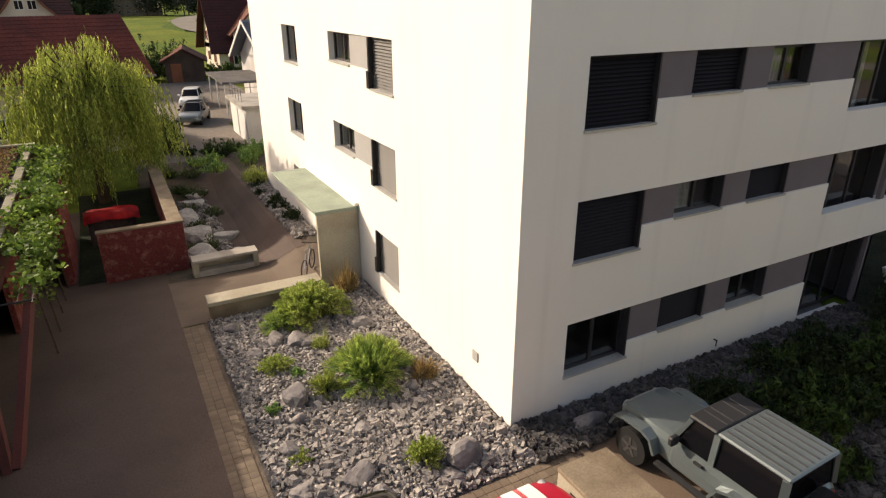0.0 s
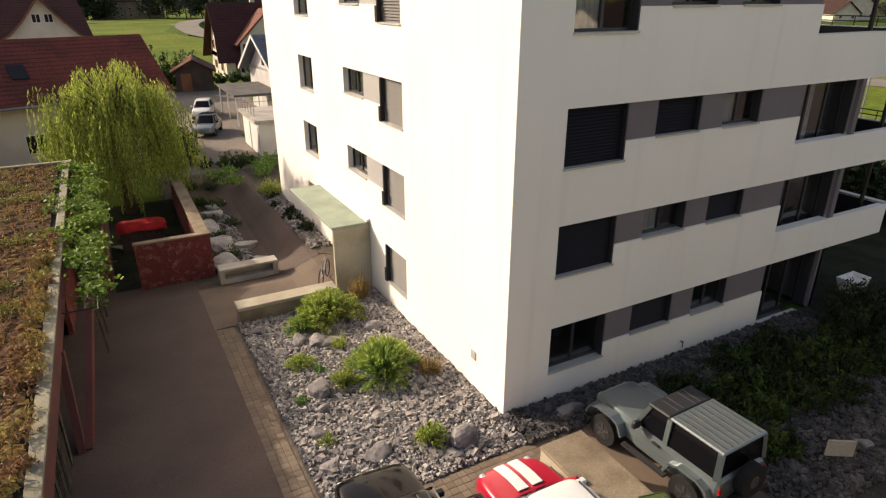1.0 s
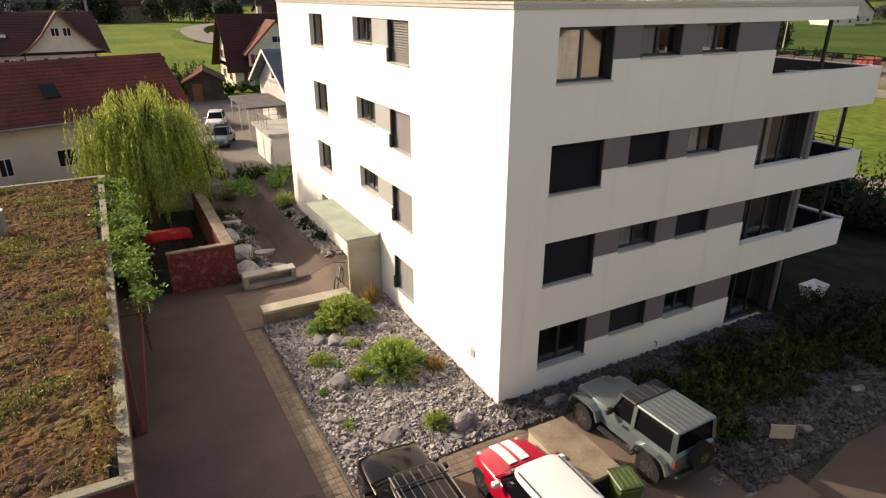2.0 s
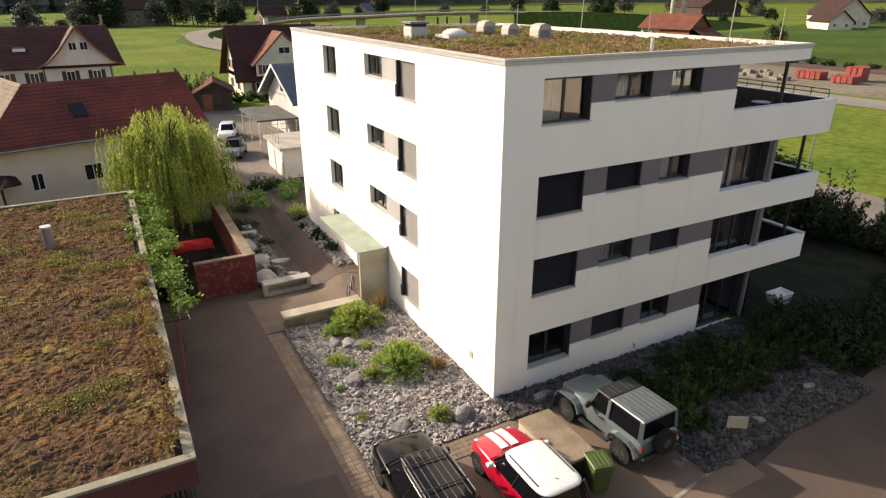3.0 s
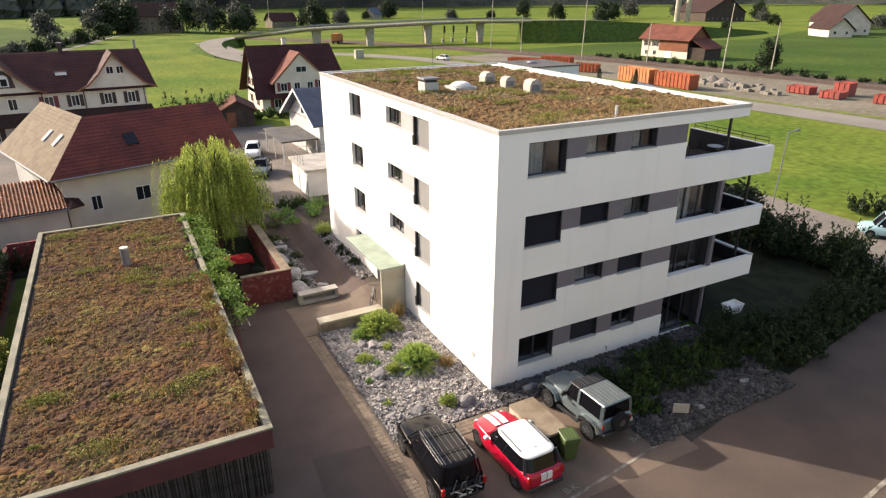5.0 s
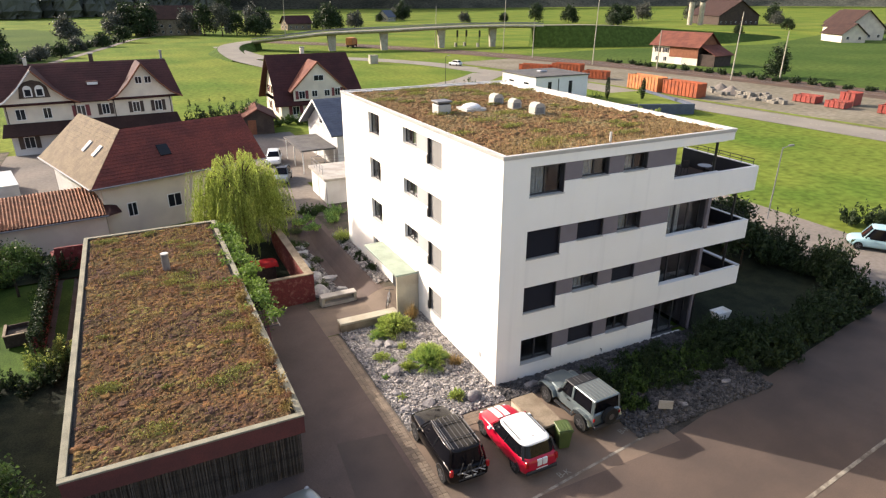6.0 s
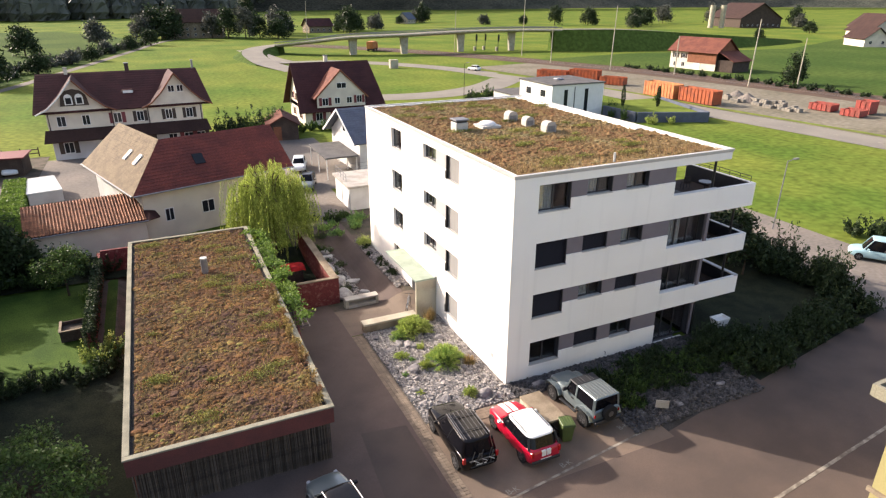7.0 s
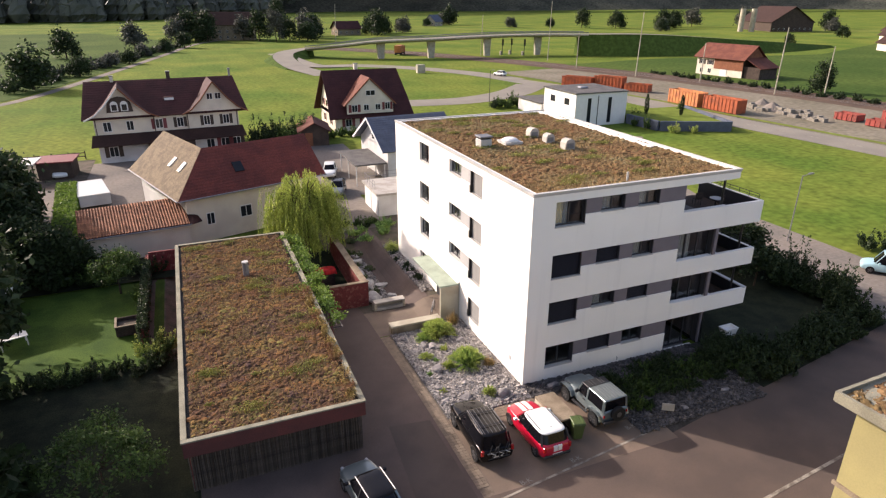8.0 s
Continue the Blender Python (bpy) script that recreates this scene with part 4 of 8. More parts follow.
# ---- planted roofs ----
def planted(name, x0, y0, x1, y1, z, seed, tufts, label, base, patches, cushions):
    rng = np.random.default_rng(seed)
    nx, ny = round((x1 - x0) / 0.11), round((y1 - y0) / 0.11)
    vs = []
    for j in range(ny + 1):
        for i in range(nx + 1):
            x, y = x0 + (x1 - x0) * i / nx, y0 + (y1 - y0) * j / ny
            h = 0.05 * noise.noise((x * 0.9, y * 0.9, seed)) + 0.11 * max(0, noise.noise((x * 2.1, y * 2.6, seed + 5))) ** 0.8 + 0.06 * noise.noise((x * 5.0, y * 5.0, seed + 7))
            vs.append((x, y, z + h + rng.normal() * 0.014))
    w = nx + 1
    fs = [(j * w + i, j * w + i + 1, (j + 1) * w + i + 1, (j + 1) * w + i) for j in range(ny) for i in range(nx)]
    mat = tagged(pydata(name, vs, fs, base), label, "planted roof", "", "stuff")
    pts = []
    while len(pts) < tufts:
        x, y = rng.uniform(x0 + 0.1, x1 - 0.1), rng.uniform(y0 + 0.1, y1 - 0.1)
        d = noise.noise((x * 0.35, y * 0.35, seed + 9)) + 0.5 * noise.noise((x * 1.1, y * 1.1, seed + 3))
        if d > rng.uniform(-0.38, 0.45):
            k = rng.integers(8, 26)
            for _ in range(k):
                pts.append((x + rng.normal() * 0.10, y + rng.normal() * 0.10, z + 0.05 + abs(rng.normal()) * 0.06))
    v, fcs = leaves(rng, pts, 0.032, 1.0, 0.35)
    ob = tagged(pydata(name + "_tufts", v.tolist(), fcs.tolist(), patches), "dry brown and green roof plants", "roof plants", "", "stuff")
    vs, fs = [], []
    for _ in range(int((x1 - x0) * (y1 - y0) * 62)):
        x, y = rng.uniform(x0 + 0.05, x1 - 0.05), rng.uniform(y0 + 0.05, y1 - 0.05)
        r = 0.025 + 0.10 * rng.uniform() ** 3 if rng.uniform() < 0.98 else rng.uniform(0.12, 0.24)
        h = r * rng.uniform(0.35, 0.85) * (1 if r < 0.12 else 0.6)
        g = z + 0.05 * noise.noise((x * 0.9, y * 0.9, seed)) + 0.11 * max(0, noise.noise((x * 2.1, y * 2.6, seed + 5))) ** 0.8 - 0.02
        k, turn, stretch = len(vs), rng.uniform(0, 6.28), rng.uniform(0.7, 1.5)
        for up, rad in ((0.0, 1.0), (0.72, 0.72)):
            for i in range(6):
                q = r * rad * rng.uniform(0.7, 1.3)
                vs.append((x + math.cos(turn + i * 1.047) * q * stretch, y + math.sin(turn + i * 1.047) * q, g + h * up * rng.uniform(0.75, 1.2)))
        vs.append((x, y, g + h))
        for i in range(6):
            j = (i + 1) % 6
            fs += [(k + i, k + j, k + 6 + j, k + 6 + i), (k + 6 + i, k + 6 + j, k + 12)]
    tagged(pydata(name + "_cushions", vs, fs, cushions), "low moss and sedum cushions on the roof", "roof plants", "", "stuff")
    pts = []
    for _ in range(int((x1 - x0) * (y1 - y0) * 0.15)):
        cx, cy, rr = rng.uniform(x0 + 0.5, x1 - 0.5), rng.uniform(y0 + 0.5, y1 - 0.5), rng.uniform(0.10, 0.75)
        for _ in range(int(760 * rr)):
            pts.append((min(x1, max(x0, cx + rng.normal() * rr * 0.75)), min(y1, max(y0, cy + rng.normal() * rr * 0.35)), z + 0.08 + abs(rng.normal()) * 0.06))
    v, fcs = leaves(rng, pts, 0.046, 1.0, 0.4)
    tagged(pydata(name + "_patches", v.tolist(), fcs.tolist(), M["leaf_patch"]), "yellow-green sedum patches on the roof", "roof plants", "", "stuff")
    return mat, ob


planted("sedum_roof", 0.14, 0.14, 13.96, DEPTH - 0.14, 11.41, 3, 14000, "red-brown and dry sedum on the flat roof", M["sedum_dry"], M["leaf_tuft_dry"], M["cushion_block"])
rg_ = np.random.default_rng(41)
n = 1100
gx_, gy_ = rg_.uniform(0.4, 13.6, n), 0.35 + np.abs(rg_.normal(size=n)) * 1.6
root = np.stack([gx_, gy_, np.full(n, 11.44)], axis=1)
tip = root + np.stack([rg_.normal(size=n) * 0.07, rg_.normal(size=n) * 0.07, rg_.uniform(0.12, 0.42, n)], axis=1)
side = np.stack([rg_.uniform(0.004, 0.010, n), rg_.normal(size=n) * 0.004, np.zeros(n)], axis=1)
q = np.stack([root - side, root + side, tip + side * 0.3, tip - side * 0.3], axis=1).reshape(-1, 3)
tagged(pydata("roof_grass", q.tolist(), np.arange(n * 4).reshape(n, 4).tolist(), M["leaf_dry"]), "tall dry grass along the roof edge", "roof plants", "", "stuff")

# ---- carport with planted roof ----
CX0, CX1, CY0, CY1, CZ = -18.05, -9.80, -2.05, 22.85, 3.06
carport = thing("carport", "long low carport with red fascia and planted flat roof", "carport")
part("roof_deck", boxed(CX0 + 0.1, CY0 + 0.1, CZ - 0.32, CX1 - 0.1, CY1 - 0.1, CZ - 0.20), M["concrete"], carport)
for a in ((CX0, CY0, CX1, CY0 + 0.26), (CX0, CY1 - 0.26, CX1, CY1), (CX0, CY0 + 0.264, CX0 + 0.26, CY1 - 0.264), (CX1 - 0.26, CY0 + 0.264, CX1, CY1 - 0.264)):
    part("coping", boxed(a[0], a[1], CZ - 0.08, a[2], a[3], CZ, 0.01), M["roof_coping"], carport, "pale weathered coping")
for a in ((CX0 + 0.04, CY0 + 0.04, CX1 - 0.04, CY0 + 0.16), (CX0 + 0.04, CY1 - 0.16, CX1 - 0.04, CY1 - 0.04), (CX0 + 0.04, CY0 + 0.164, CX0 + 0.16, CY1 - 0.164), (CX1 - 0.16, CY0 + 0.164, CX1 - 0.04, CY1 - 0.164)):
    part("fascia", boxed(a[0], a[1], CZ - 0.85, a[2], a[3], CZ - 0.084), M["red_steel"], carport, "rust red fascia board")
part("wall", boxed(CX0 + 0.3, CY0 + 0.5, -0.9, CX1 - 0.35, CY0 + 0.6, CZ - 0.84), M["wood_dark"], carport)
part("wall", boxed(CX0 + 0.2, CY0 + 0.62, -1.2, CX0 + 0.35, CY1 - 0.3, CZ - 0.84), M["red_wall"], carport)
part("wall", boxed(CX0 + 0.36, CY1 - 0.4, -1.2, CX1 - 0.4, CY1 - 0.3, CZ - 0.84), M["red_wall"], carport)
part("wall", boxed(CX1 - 0.5, CY0 + 0.62, -1.2, CX1 - 0.42, CY0 + 5.4, CZ - 0.84), M["wood_dark"], carport)
part("wall", boxed(CX1 - 0.5, 11.0, -1.3, CX1 - 0.35, CY1 - 0.42, CZ - 0.84), M["red_wall"], carport)
bm = beam(bmesh.new(), (-9.86, 3.95, -0.2), (-9.86, 4.75, 2.3), 0.16, 0.32)
beam(bm, (-9.70, 3.95, -0.2), (-9.20, 8.6, 2.3), 0.16, 0.32)
part("strut", bm, M["red_steel"], carport, "red V-shaped strut")
slat_me = mesh_of("slat", boxed(-0.022, -0.02, 0, 0.022, 0.02, 2.9), M["batten"])
n = 120
rng = random.Random(4)
for k in range(n):
    x = CX0 + 0.2 + (CX1 - CX0 - 0.4) * k / (n - 1)
    share("slat", slat_me, carport, (x, CY0 + 0.42 + rng.uniform(-0.03, 0.03), -0.72 + rng.uniform(-0.06, 0.0)), (rng.uniform(-0.012, 0.012), rng.uniform(-0.014, 0.014), rng.uniform(0, 1)))
for k in range(60):
    share("slat", slat_me, carport, (CX1 - 0.30 + rng.uniform(-0.03, 0.03), CY0 + 0.5 + 0.09 * k, -0.72), (rng.uniform(-0.014, 0.014), rng.uniform(-0.012, 0.012), rng.uniform(0, 1)))
sheet_roof = part("gravel_border", boxed(CX0 + 0.265, CY0 + 0.265, CZ - 0.198, CX1 - 0.265, CY1 - 0.265, CZ - 0.15), M["dark_gravel"], carport, "grey gravel border")
planted("sedum_carport", CX0 + 0.42, CY0 + 0.34, CX1 - 0.44, CY1 - 0.32, CZ - 0.10, 11, 15000, "brown and olive sedum on the carport roof", M["sedum"], M["leaf_tuft"], M["cushion_carport"])
n = 1500
root = np.stack([rg_.uniform(CX0 + 0.5, CX1 - 0.6, n), rg_.uniform(CY0 + 0.5, CY1 - 0.6, n), np.full(n, CZ - 0.1)], axis=1)
tip = root + np.stack([rg_.normal(size=n) * 0.05, rg_.normal(size=n) * 0.05, rg_.uniform(0.10, 0.34, n)], axis=1)
side = np.stack([rg_.uniform(0.006, 0.014, n), rg_.normal(size=n) * 0.004, np.zeros(n)], axis=1)
q = np.stack([root - side, root + side, tip + side * 0.6, tip - side * 0.6], axis=1).reshape(-1, 3)
tagged(pydata("roof_stalks", q.tolist(), np.arange(n * 4).reshape(n, 4).tolist(), M["leaf_tuft"]), "dry brown stalks on the carport roof", "roof plants", "", "stuff")
pts = []
for _ in range(120):
    px, py = CX1 - rg_.uniform(0.2, 0.7), rg_.uniform(CY0 + 0.6, 12.0)
    hh = rg_.uniform(0.12, 0.5)
    for _ in range(int(20 + 60 * hh)):
        pts.append((px + rg_.normal() * 0.07, py + rg_.normal() * 0.09, CZ - 0.1 + hh * rg_.uniform(0, 1) ** 0.8))
v, fcs = leaves(rg_, pts, 0.065, 1.4, 0.4)
tagged(pydata("edge_plants", v.tolist(), fcs.tolist(), M["leaf_tuft"]), "tall dry stalks along the carport roof edge", "roof plants", "", "stuff")
stack = thing("vent_stack", "grey zinc vent stack on the carport roof", "vent", (-13.5, 15.15, CZ - 0.14))
part("pipe", rod(bmesh.new(), (0, 0, 0), (0, 0, 1.02), 0.21, None, 20), M["zinc"], stack, smooth=False)
part("cap", rod(bmesh.new(), (0, 0, 1.024), (0, 0, 1.09), 0.22, None, 20), M["metal_edge"], stack)

# ---- red enclosure beside the drive ----
enclosure = thing("red_enclosure", "weathered red plaster wall with a pale coping", "wall")
part("wall", boxed(-7.85, 14.8, -1.3, -4.95, 15.02, 1.08), M["red_wall"], enclosure, "blotchy weathered red plaster wall")
part("coping", boxed(-7.88, 14.76, 1.084, -4.90, 15.08, 1.15, 0.01), M["concrete_brown"], enclosure)
part("wall", boxed(-5.40, 15.03, -1.3, -4.97, 26.0, 1.02), M["red_wall"], enclosure)
part("coping", boxed(-5.46, 15.084, 1.024, -4.92, 26.0, 1.10, 0.01), M["concrete_brown"], enclosure)
part("wall", boxed(-9.20, 15.6, -1.3, -8.86, 19.4, 2.40), M["red_wall"], enclosure)
part("coping", boxed(-9.24, 15.56, 2.404, -8.82, 19.44, 2.48, 0.01), M["concrete_brown"], enclosure)
lounger = thing("covered_cart", "bright red cover sagging over a low cart", "cart", (-7.35, 20.0, G(-7.35, 20.0)))
bm = bmesh.new()
bmesh.ops.create_grid(bm, x_segments=14, y_segments=8, size=1)
for v in bm.verts:
    ex, ey = abs(v.co.x), abs(v.co.y)
    z = 1.45 + 0.07 * noise.noise(Vector((v.co.x * 2.1, v.co.y * 2.6, 4))) - 0.14 * ex ** 6 - 0.30 * ey ** 6
    v.co = Vector((v.co.x * 1.08 + 0.06 * noise.noise(v.co * 3), v.co.y * 0.62 + 0.08 * noise.noise(v.co * 2.3), z))
part("cover", bm, M["red_cloth"], lounger, "bright red crumpled cover", smooth=True)
part("frame", boxed(-0.95, -0.45, 0.0, 0.90, 0.45, 1.14, 0.03), M["wood_dark"], lounger)

# low entrance wall and bench
entry_wall = thing("entrance_wall", "low pale concrete wall beside the entrance", "wall")
part("wall", boxed(-5.02, 8.92, -0.7, -1.45, 9.5, 0.20), M["concrete_brown"], entry_wall)
part("coping", boxed(-5.06, 8.88, 0.204, -1.45, 9.56, 0.33, 0.015), M["concrete"], entry_wall)
bench = thing("concrete_bench", "pale concrete bench beside the entrance path", "bench", (0, 0, 0))
part("seat", boxed(-4.98, 13.1, -0.02, -2.62, 13.72, 0.08, 0.015), M["coping"], bench)
part("leg", boxed(-4.98, 13.14, -1.0, -4.78, 13.7, -0.024), M["concrete"], bench)
part("leg", boxed(-2.82, 13.14, -0.8, -2.62, 13.7, -0.024), M["concrete"], bench)
part("back_slab", boxed(-4.775, 13.55, -1.0, -2.825, 13.7, -0.024), M["concrete"], bench)
part("plinth", boxed(-4.775, 13.12, -1.0, -2.825, 13.54, -0.36), M["coping"], bench)

# concrete box between the cars
cbox = thing("concrete_box", "low weathered concrete enclosure between parked cars", "bin enclosure", (0, 0, 0))
part("top", boxed(-0.62, -4.68, 0.92, 0.56, -2.36, 1.02, 0.015), M["concrete_brown"], cbox, "stained brown concrete top")
part("side", boxed(-0.60, -4.66, -0.1, -0.48, -2.38, 0.916), M["concrete"], cbox)
part("side", boxed(0.42, -4.66, -0.1, 0.54, -2.38, 0.916), M["concrete"], cbox)
part("back", boxed(-0.476, -2.5, -0.1, 0.416, -2.38, 0.916), M["concrete"], cbox)
part("slot", boxed(-0.606, -3.0, 0.55, -0.602, -2.75, 0.75), M["plastic"], cbox, "dark slot")
wbin = thing("wheelie_bin", "olive green plastic wheelie bin beside the concrete box", "bin", (0.34, -5.0, 0.01), -14)
bm = bmesh.new()
low = [(-0.22, -0.24), (0.22, -0.24), (0.22, 0.24), (-0.22, 0.24)]
high = [(-0.30, -0.32), (0.30, -0.32), (0.30, 0.34), (-0.30, 0.34)]
vl = [bm.verts.new((x, y, 0.08)) for x, y in low]
vh = [bm.verts.new((x, y, 1.0)) for x, y in high]
bm.faces.new(vl), bm.faces.new(vh)
for i in range(4):
    bm.faces.new((vl[i], vl[(i + 1) % 4], vh[(i + 1) % 4], vh[i]))
part("body", bm, M["green_plastic"], wbin)
bm = boxed(-0.32, -0.35, 1.004, 0.32, 0.36, 1.07, 0.025)
lid = part("lid", bm, M["green_plastic"], wbin)
for k in range(4):
    part("lid_rib", boxed(-0.22 + k * 0.13, -0.28, 1.072, -0.17 + k * 0.13, 0.28, 1.09), M["green_plastic"], lid)
part("rim", boxed(-0.335, -0.37, 0.94, 0.335, -0.335, 1.002, 0.012), M["green_plastic"], wbin)
part("handle", rod(bmesh.new(), (-0.26, 0.40, 1.02), (0.26, 0.40, 1.02), 0.018), M["green_plastic"], wbin)
for s in (-0.25, 0.25):
    part("wheel", rod(bmesh.new(), (s - 0.03, 0.24, 0.1), (s + 0.03, 0.24, 0.1), 0.1, None, 14), M["tyre"], wbin)


# ---- houses around ----
def tiled(name, parent, e0, e1, r1, r0, mat, course=0.34, label=""):
    """A roof slope from eave e0-e1 to ridge r0-r1, laid in overlapping courses."""
    e0, e1, r1, r0 = (Vector(p) for p in (e0, e1, r1, r0))
    bm = bmesh.new()
    n = max(2, round(((r0 + r1) / 2 - (e0 + e1) / 2).length / course))
    nrm = (e1 - e0).cross(r0 - e0 if (r0 - e0).length > 0.01 else r1 - e0).normalized()
    nrm = nrm if nrm.z > 0 else -nrm
    slab(bm, [e0 - nrm * 0.03, e1 - nrm * 0.03, r1 - nrm * 0.03, r0 - nrm * 0.03] if (r1 - r0).length > 0.02 else [e0 - nrm * 0.03, e1 - nrm * 0.03, r1 - nrm * 0.03], 0.10)
    base = part(name, bm, mat, parent, label)
    for k in range(n):
        a, b = k / n, (k + 1) / n
        p = [e0.lerp(r0, a) + nrm * 0.036, e1.lerp(r1, a) + nrm * 0.036, e1.lerp(r1, b) + nrm * 0.012, e0.lerp(r0, b) + nrm * 0.012]
        low = [q - nrm * 0.03 for q in p[:2]]
        bm = bmesh.new()
        v = [bm.verts.new(q) for q in p]
        w = [bm.verts.new(q) for q in low]
        bm.faces.new(v)
        bm.faces.new((w[0], w[1], v[1], v[0]))
        part("tile_course", bm, mat, base)
    return base


def house_window(parent, x, z, w, h, y=0.0, axis="y", shutters=None, out=-1):
    """A framed window standing just proud of a wall; axis: the wall's normal."""
    def bx(a0, d0, z0, a1, d1, z1):
        d0, d1 = sorted((y + out * d0, y + out * d1))
        return boxed(a0, d0, z0, a1, d1, z1) if axis == "y" else boxed(d0, a0, z0, d1, a1, z1)
    win = part("window", bx(x - w / 2, 0.003, z, x + w / 2, 0.05, z + h), M["white_paint"], parent)
    k = 2 if w > 0.7 else 1
    for i in range(k):
        a = x - w / 2 + 0.06 + i * (w - 0.06) / k
        part("pane", bx(a, 0.053, z + 0.07, a + (w - 0.06) / k - 0.06, 0.06, z + h - 0.07), M["pane_far"], win)
    if shutters:
        for s in (-1, 1):
            c = x + s * (w * 0.75 + 0.02)
            part("shutter", bx(c - w * 0.24, 0.003, z - 0.03, c + w * 0.24, 0.06, z + h + 0.03), M[shutters], win)
    return win


M["pane_far"] = material("dark_window_pane", (0.02, 0.022, 0.026), 0.06, 0, 0.1, 2, 20, 0, spec=0.2)


def gable_wall(bm, pts, thick):
    """An upright wall from an outline of points in one plane."""
    pts = [Vector(p) for p in pts]
    n = (pts[1] - pts[0]).cross(pts[2] - pts[0]).normalized() * thick
    a = [bm.verts.new(p) for p in pts]
    b = [bm.verts.new(p + n) for p in pts]
    bm.faces.new(a), bm.faces.new(b)
    for i in range(len(pts)):
        j = (i + 1) % len(pts)
        bm.faces.new((a[i], a[j], b[j], b[i]))
    return bm


def chimney(parent, x, y, z0, z1, mat, w=0.5):
    ch = part("chimney", boxed(x - w / 2, y - w / 2, z0, x + w / 2, y + w / 2, z1), mat, parent)
    part("cap", boxed(x - w / 2 - 0.06, y - w / 2 - 0.06, z1 + 0.003, x + w / 2 + 0.06, y + w / 2 + 0.06, z1 + 0.1), M["zinc"], ch)


# L-shaped house with red roof slopes, the west one tan for sunlight
ha = thing("tiled_house", "white house with a large hipped clay tile roof", "house", (-17.52, 29.7, 0), 18)
E_, R_, K_ = 4.42, 7.88, 4.02
part("wall", boxed(0.9, 0.9, -0.6, 14.0, 7.2, E_ + 0.35), M["house_wall"], ha)
part("wall", boxed(0.9, 7.204, -0.6, 7.1, 14.2, E_ + 0.35), M["house_grey"], ha)
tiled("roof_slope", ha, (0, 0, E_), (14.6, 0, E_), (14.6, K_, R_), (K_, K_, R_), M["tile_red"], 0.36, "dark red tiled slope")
tiled("roof_slope", ha, (0, 14.6, E_), (0, 0, E_), (K_, K_, R_), (K_, 14.6, R_), M["tile_tan"], 0.36, "tiled slope coloured tan for sunlight")
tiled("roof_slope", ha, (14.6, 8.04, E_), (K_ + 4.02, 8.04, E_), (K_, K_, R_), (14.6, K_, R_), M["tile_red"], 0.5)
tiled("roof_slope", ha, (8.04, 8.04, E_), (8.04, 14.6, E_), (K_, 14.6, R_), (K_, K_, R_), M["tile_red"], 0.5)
bm = gable_wall(bmesh.new(), [(14.0, 0.9, E_), (14.0, 7.2, E_), (14.0, K_, R_ - 0.3)], -0.2)
part("gable", bm, M["house_grey"], ha)
bm = gable_wall(bmesh.new(), [(0.9, 14.1, E_), (7.1, 14.1, E_), (K_, 14.1, R_ - 0.3)], 0.2)
part("gable", bm, M["house_grey"], ha)
for c in ((2.9, 1.35, 1.0), (2.2, 3.9, 1.0)):
    u, v = (1.75, 6.6) if c[1] > 2 else (1.75, 4.05)
    z = E_ + (R_ - E_) * u / K_
    s = Vector((K_, 0, R_ - E_)).normalized()
    nn = Vector((-s.z, 0, s.x))
    bm = bmesh.new()
    o = Vector((u, v, z)) + nn * 0.12
    slab(bm, [o, o + s * 1.1, o + s * 1.1 + Vector((0, 0.62, 0)), o + Vector((0, 0.62, 0))], 0.12)
    part("skylight", bm, M["lamp_glass"], ha, "bright roof skylight")
s = Vector((0, K_, R_ - E_)).normalized()
o = Vector((6.0, 1.55, E_ + (R_ - E_) * 1.55 / K_)) + Vector((0, -s.z, s.y)) * 0.12
bm = slab(bmesh.new(), [o, o + Vector((0.9, 0, 0)), o + Vector((0.9, 0, 0)) + s * 1.1, o + s * 1.1], 0.12)
part("skylight", bm, M["pane_far"], ha, "dark roof skylight")
for x, w, z, h in ((2.9, 0.75, 1.5, 1.15), (6.3, 1.15, 1.55, 1.15), (11.5, 0.9, 1.55, 1.15)):
    house_window(ha, x, z, w, h, 0.9)
house_window(ha, 4.0, 1.5, 1.0, 1.1, 0.9, "x")
bm = rod(bmesh.new(), (0.02, -0.08, E_ - 0.02), (14.6, -0.08, E_ - 0.02), 0.07)
part("gutter", bm, M["zinc"], ha)
bm = rod(bmesh.new(), (-0.08, 0.02, E_ - 0.02), (-0.08, 14.6, E_ - 0.02), 0.07)
part("gutter", bm, M["zinc"], ha)

# low outbuilding with orange tiles
hb = thing("low_outbuilding", "low grey outbuilding with an orange clay tile roof", "outbuilding", (-25.3, 28.2, 0), 7)
part("wall", boxed(0.3, 0.45, -0.6, 8.5, 4.2, 2.55), M["house_wall"], hb)
part("roof_base", slab(bmesh.new(), [(0, 0, 2.52), (8.75, 0, 2.52), (8.0, 4.5, 3.72), (0, 4.5, 3.72)], 0.14), M["tile_maroon"], hb)
part("gutter", rod(bmesh.new(), (0, -0.07, 2.45), (8.7, -0.07, 2.45), 0.06), M["zinc"], hb)
part("end_roof", slab(bmesh.new(), [(8.75, 0, 2.50), (9.7, 0.9, 2.35), (9.3, 2.4, 2.9), (8.2, 3.4, 3.4)], 0.1), M["tile_maroon"], hb)

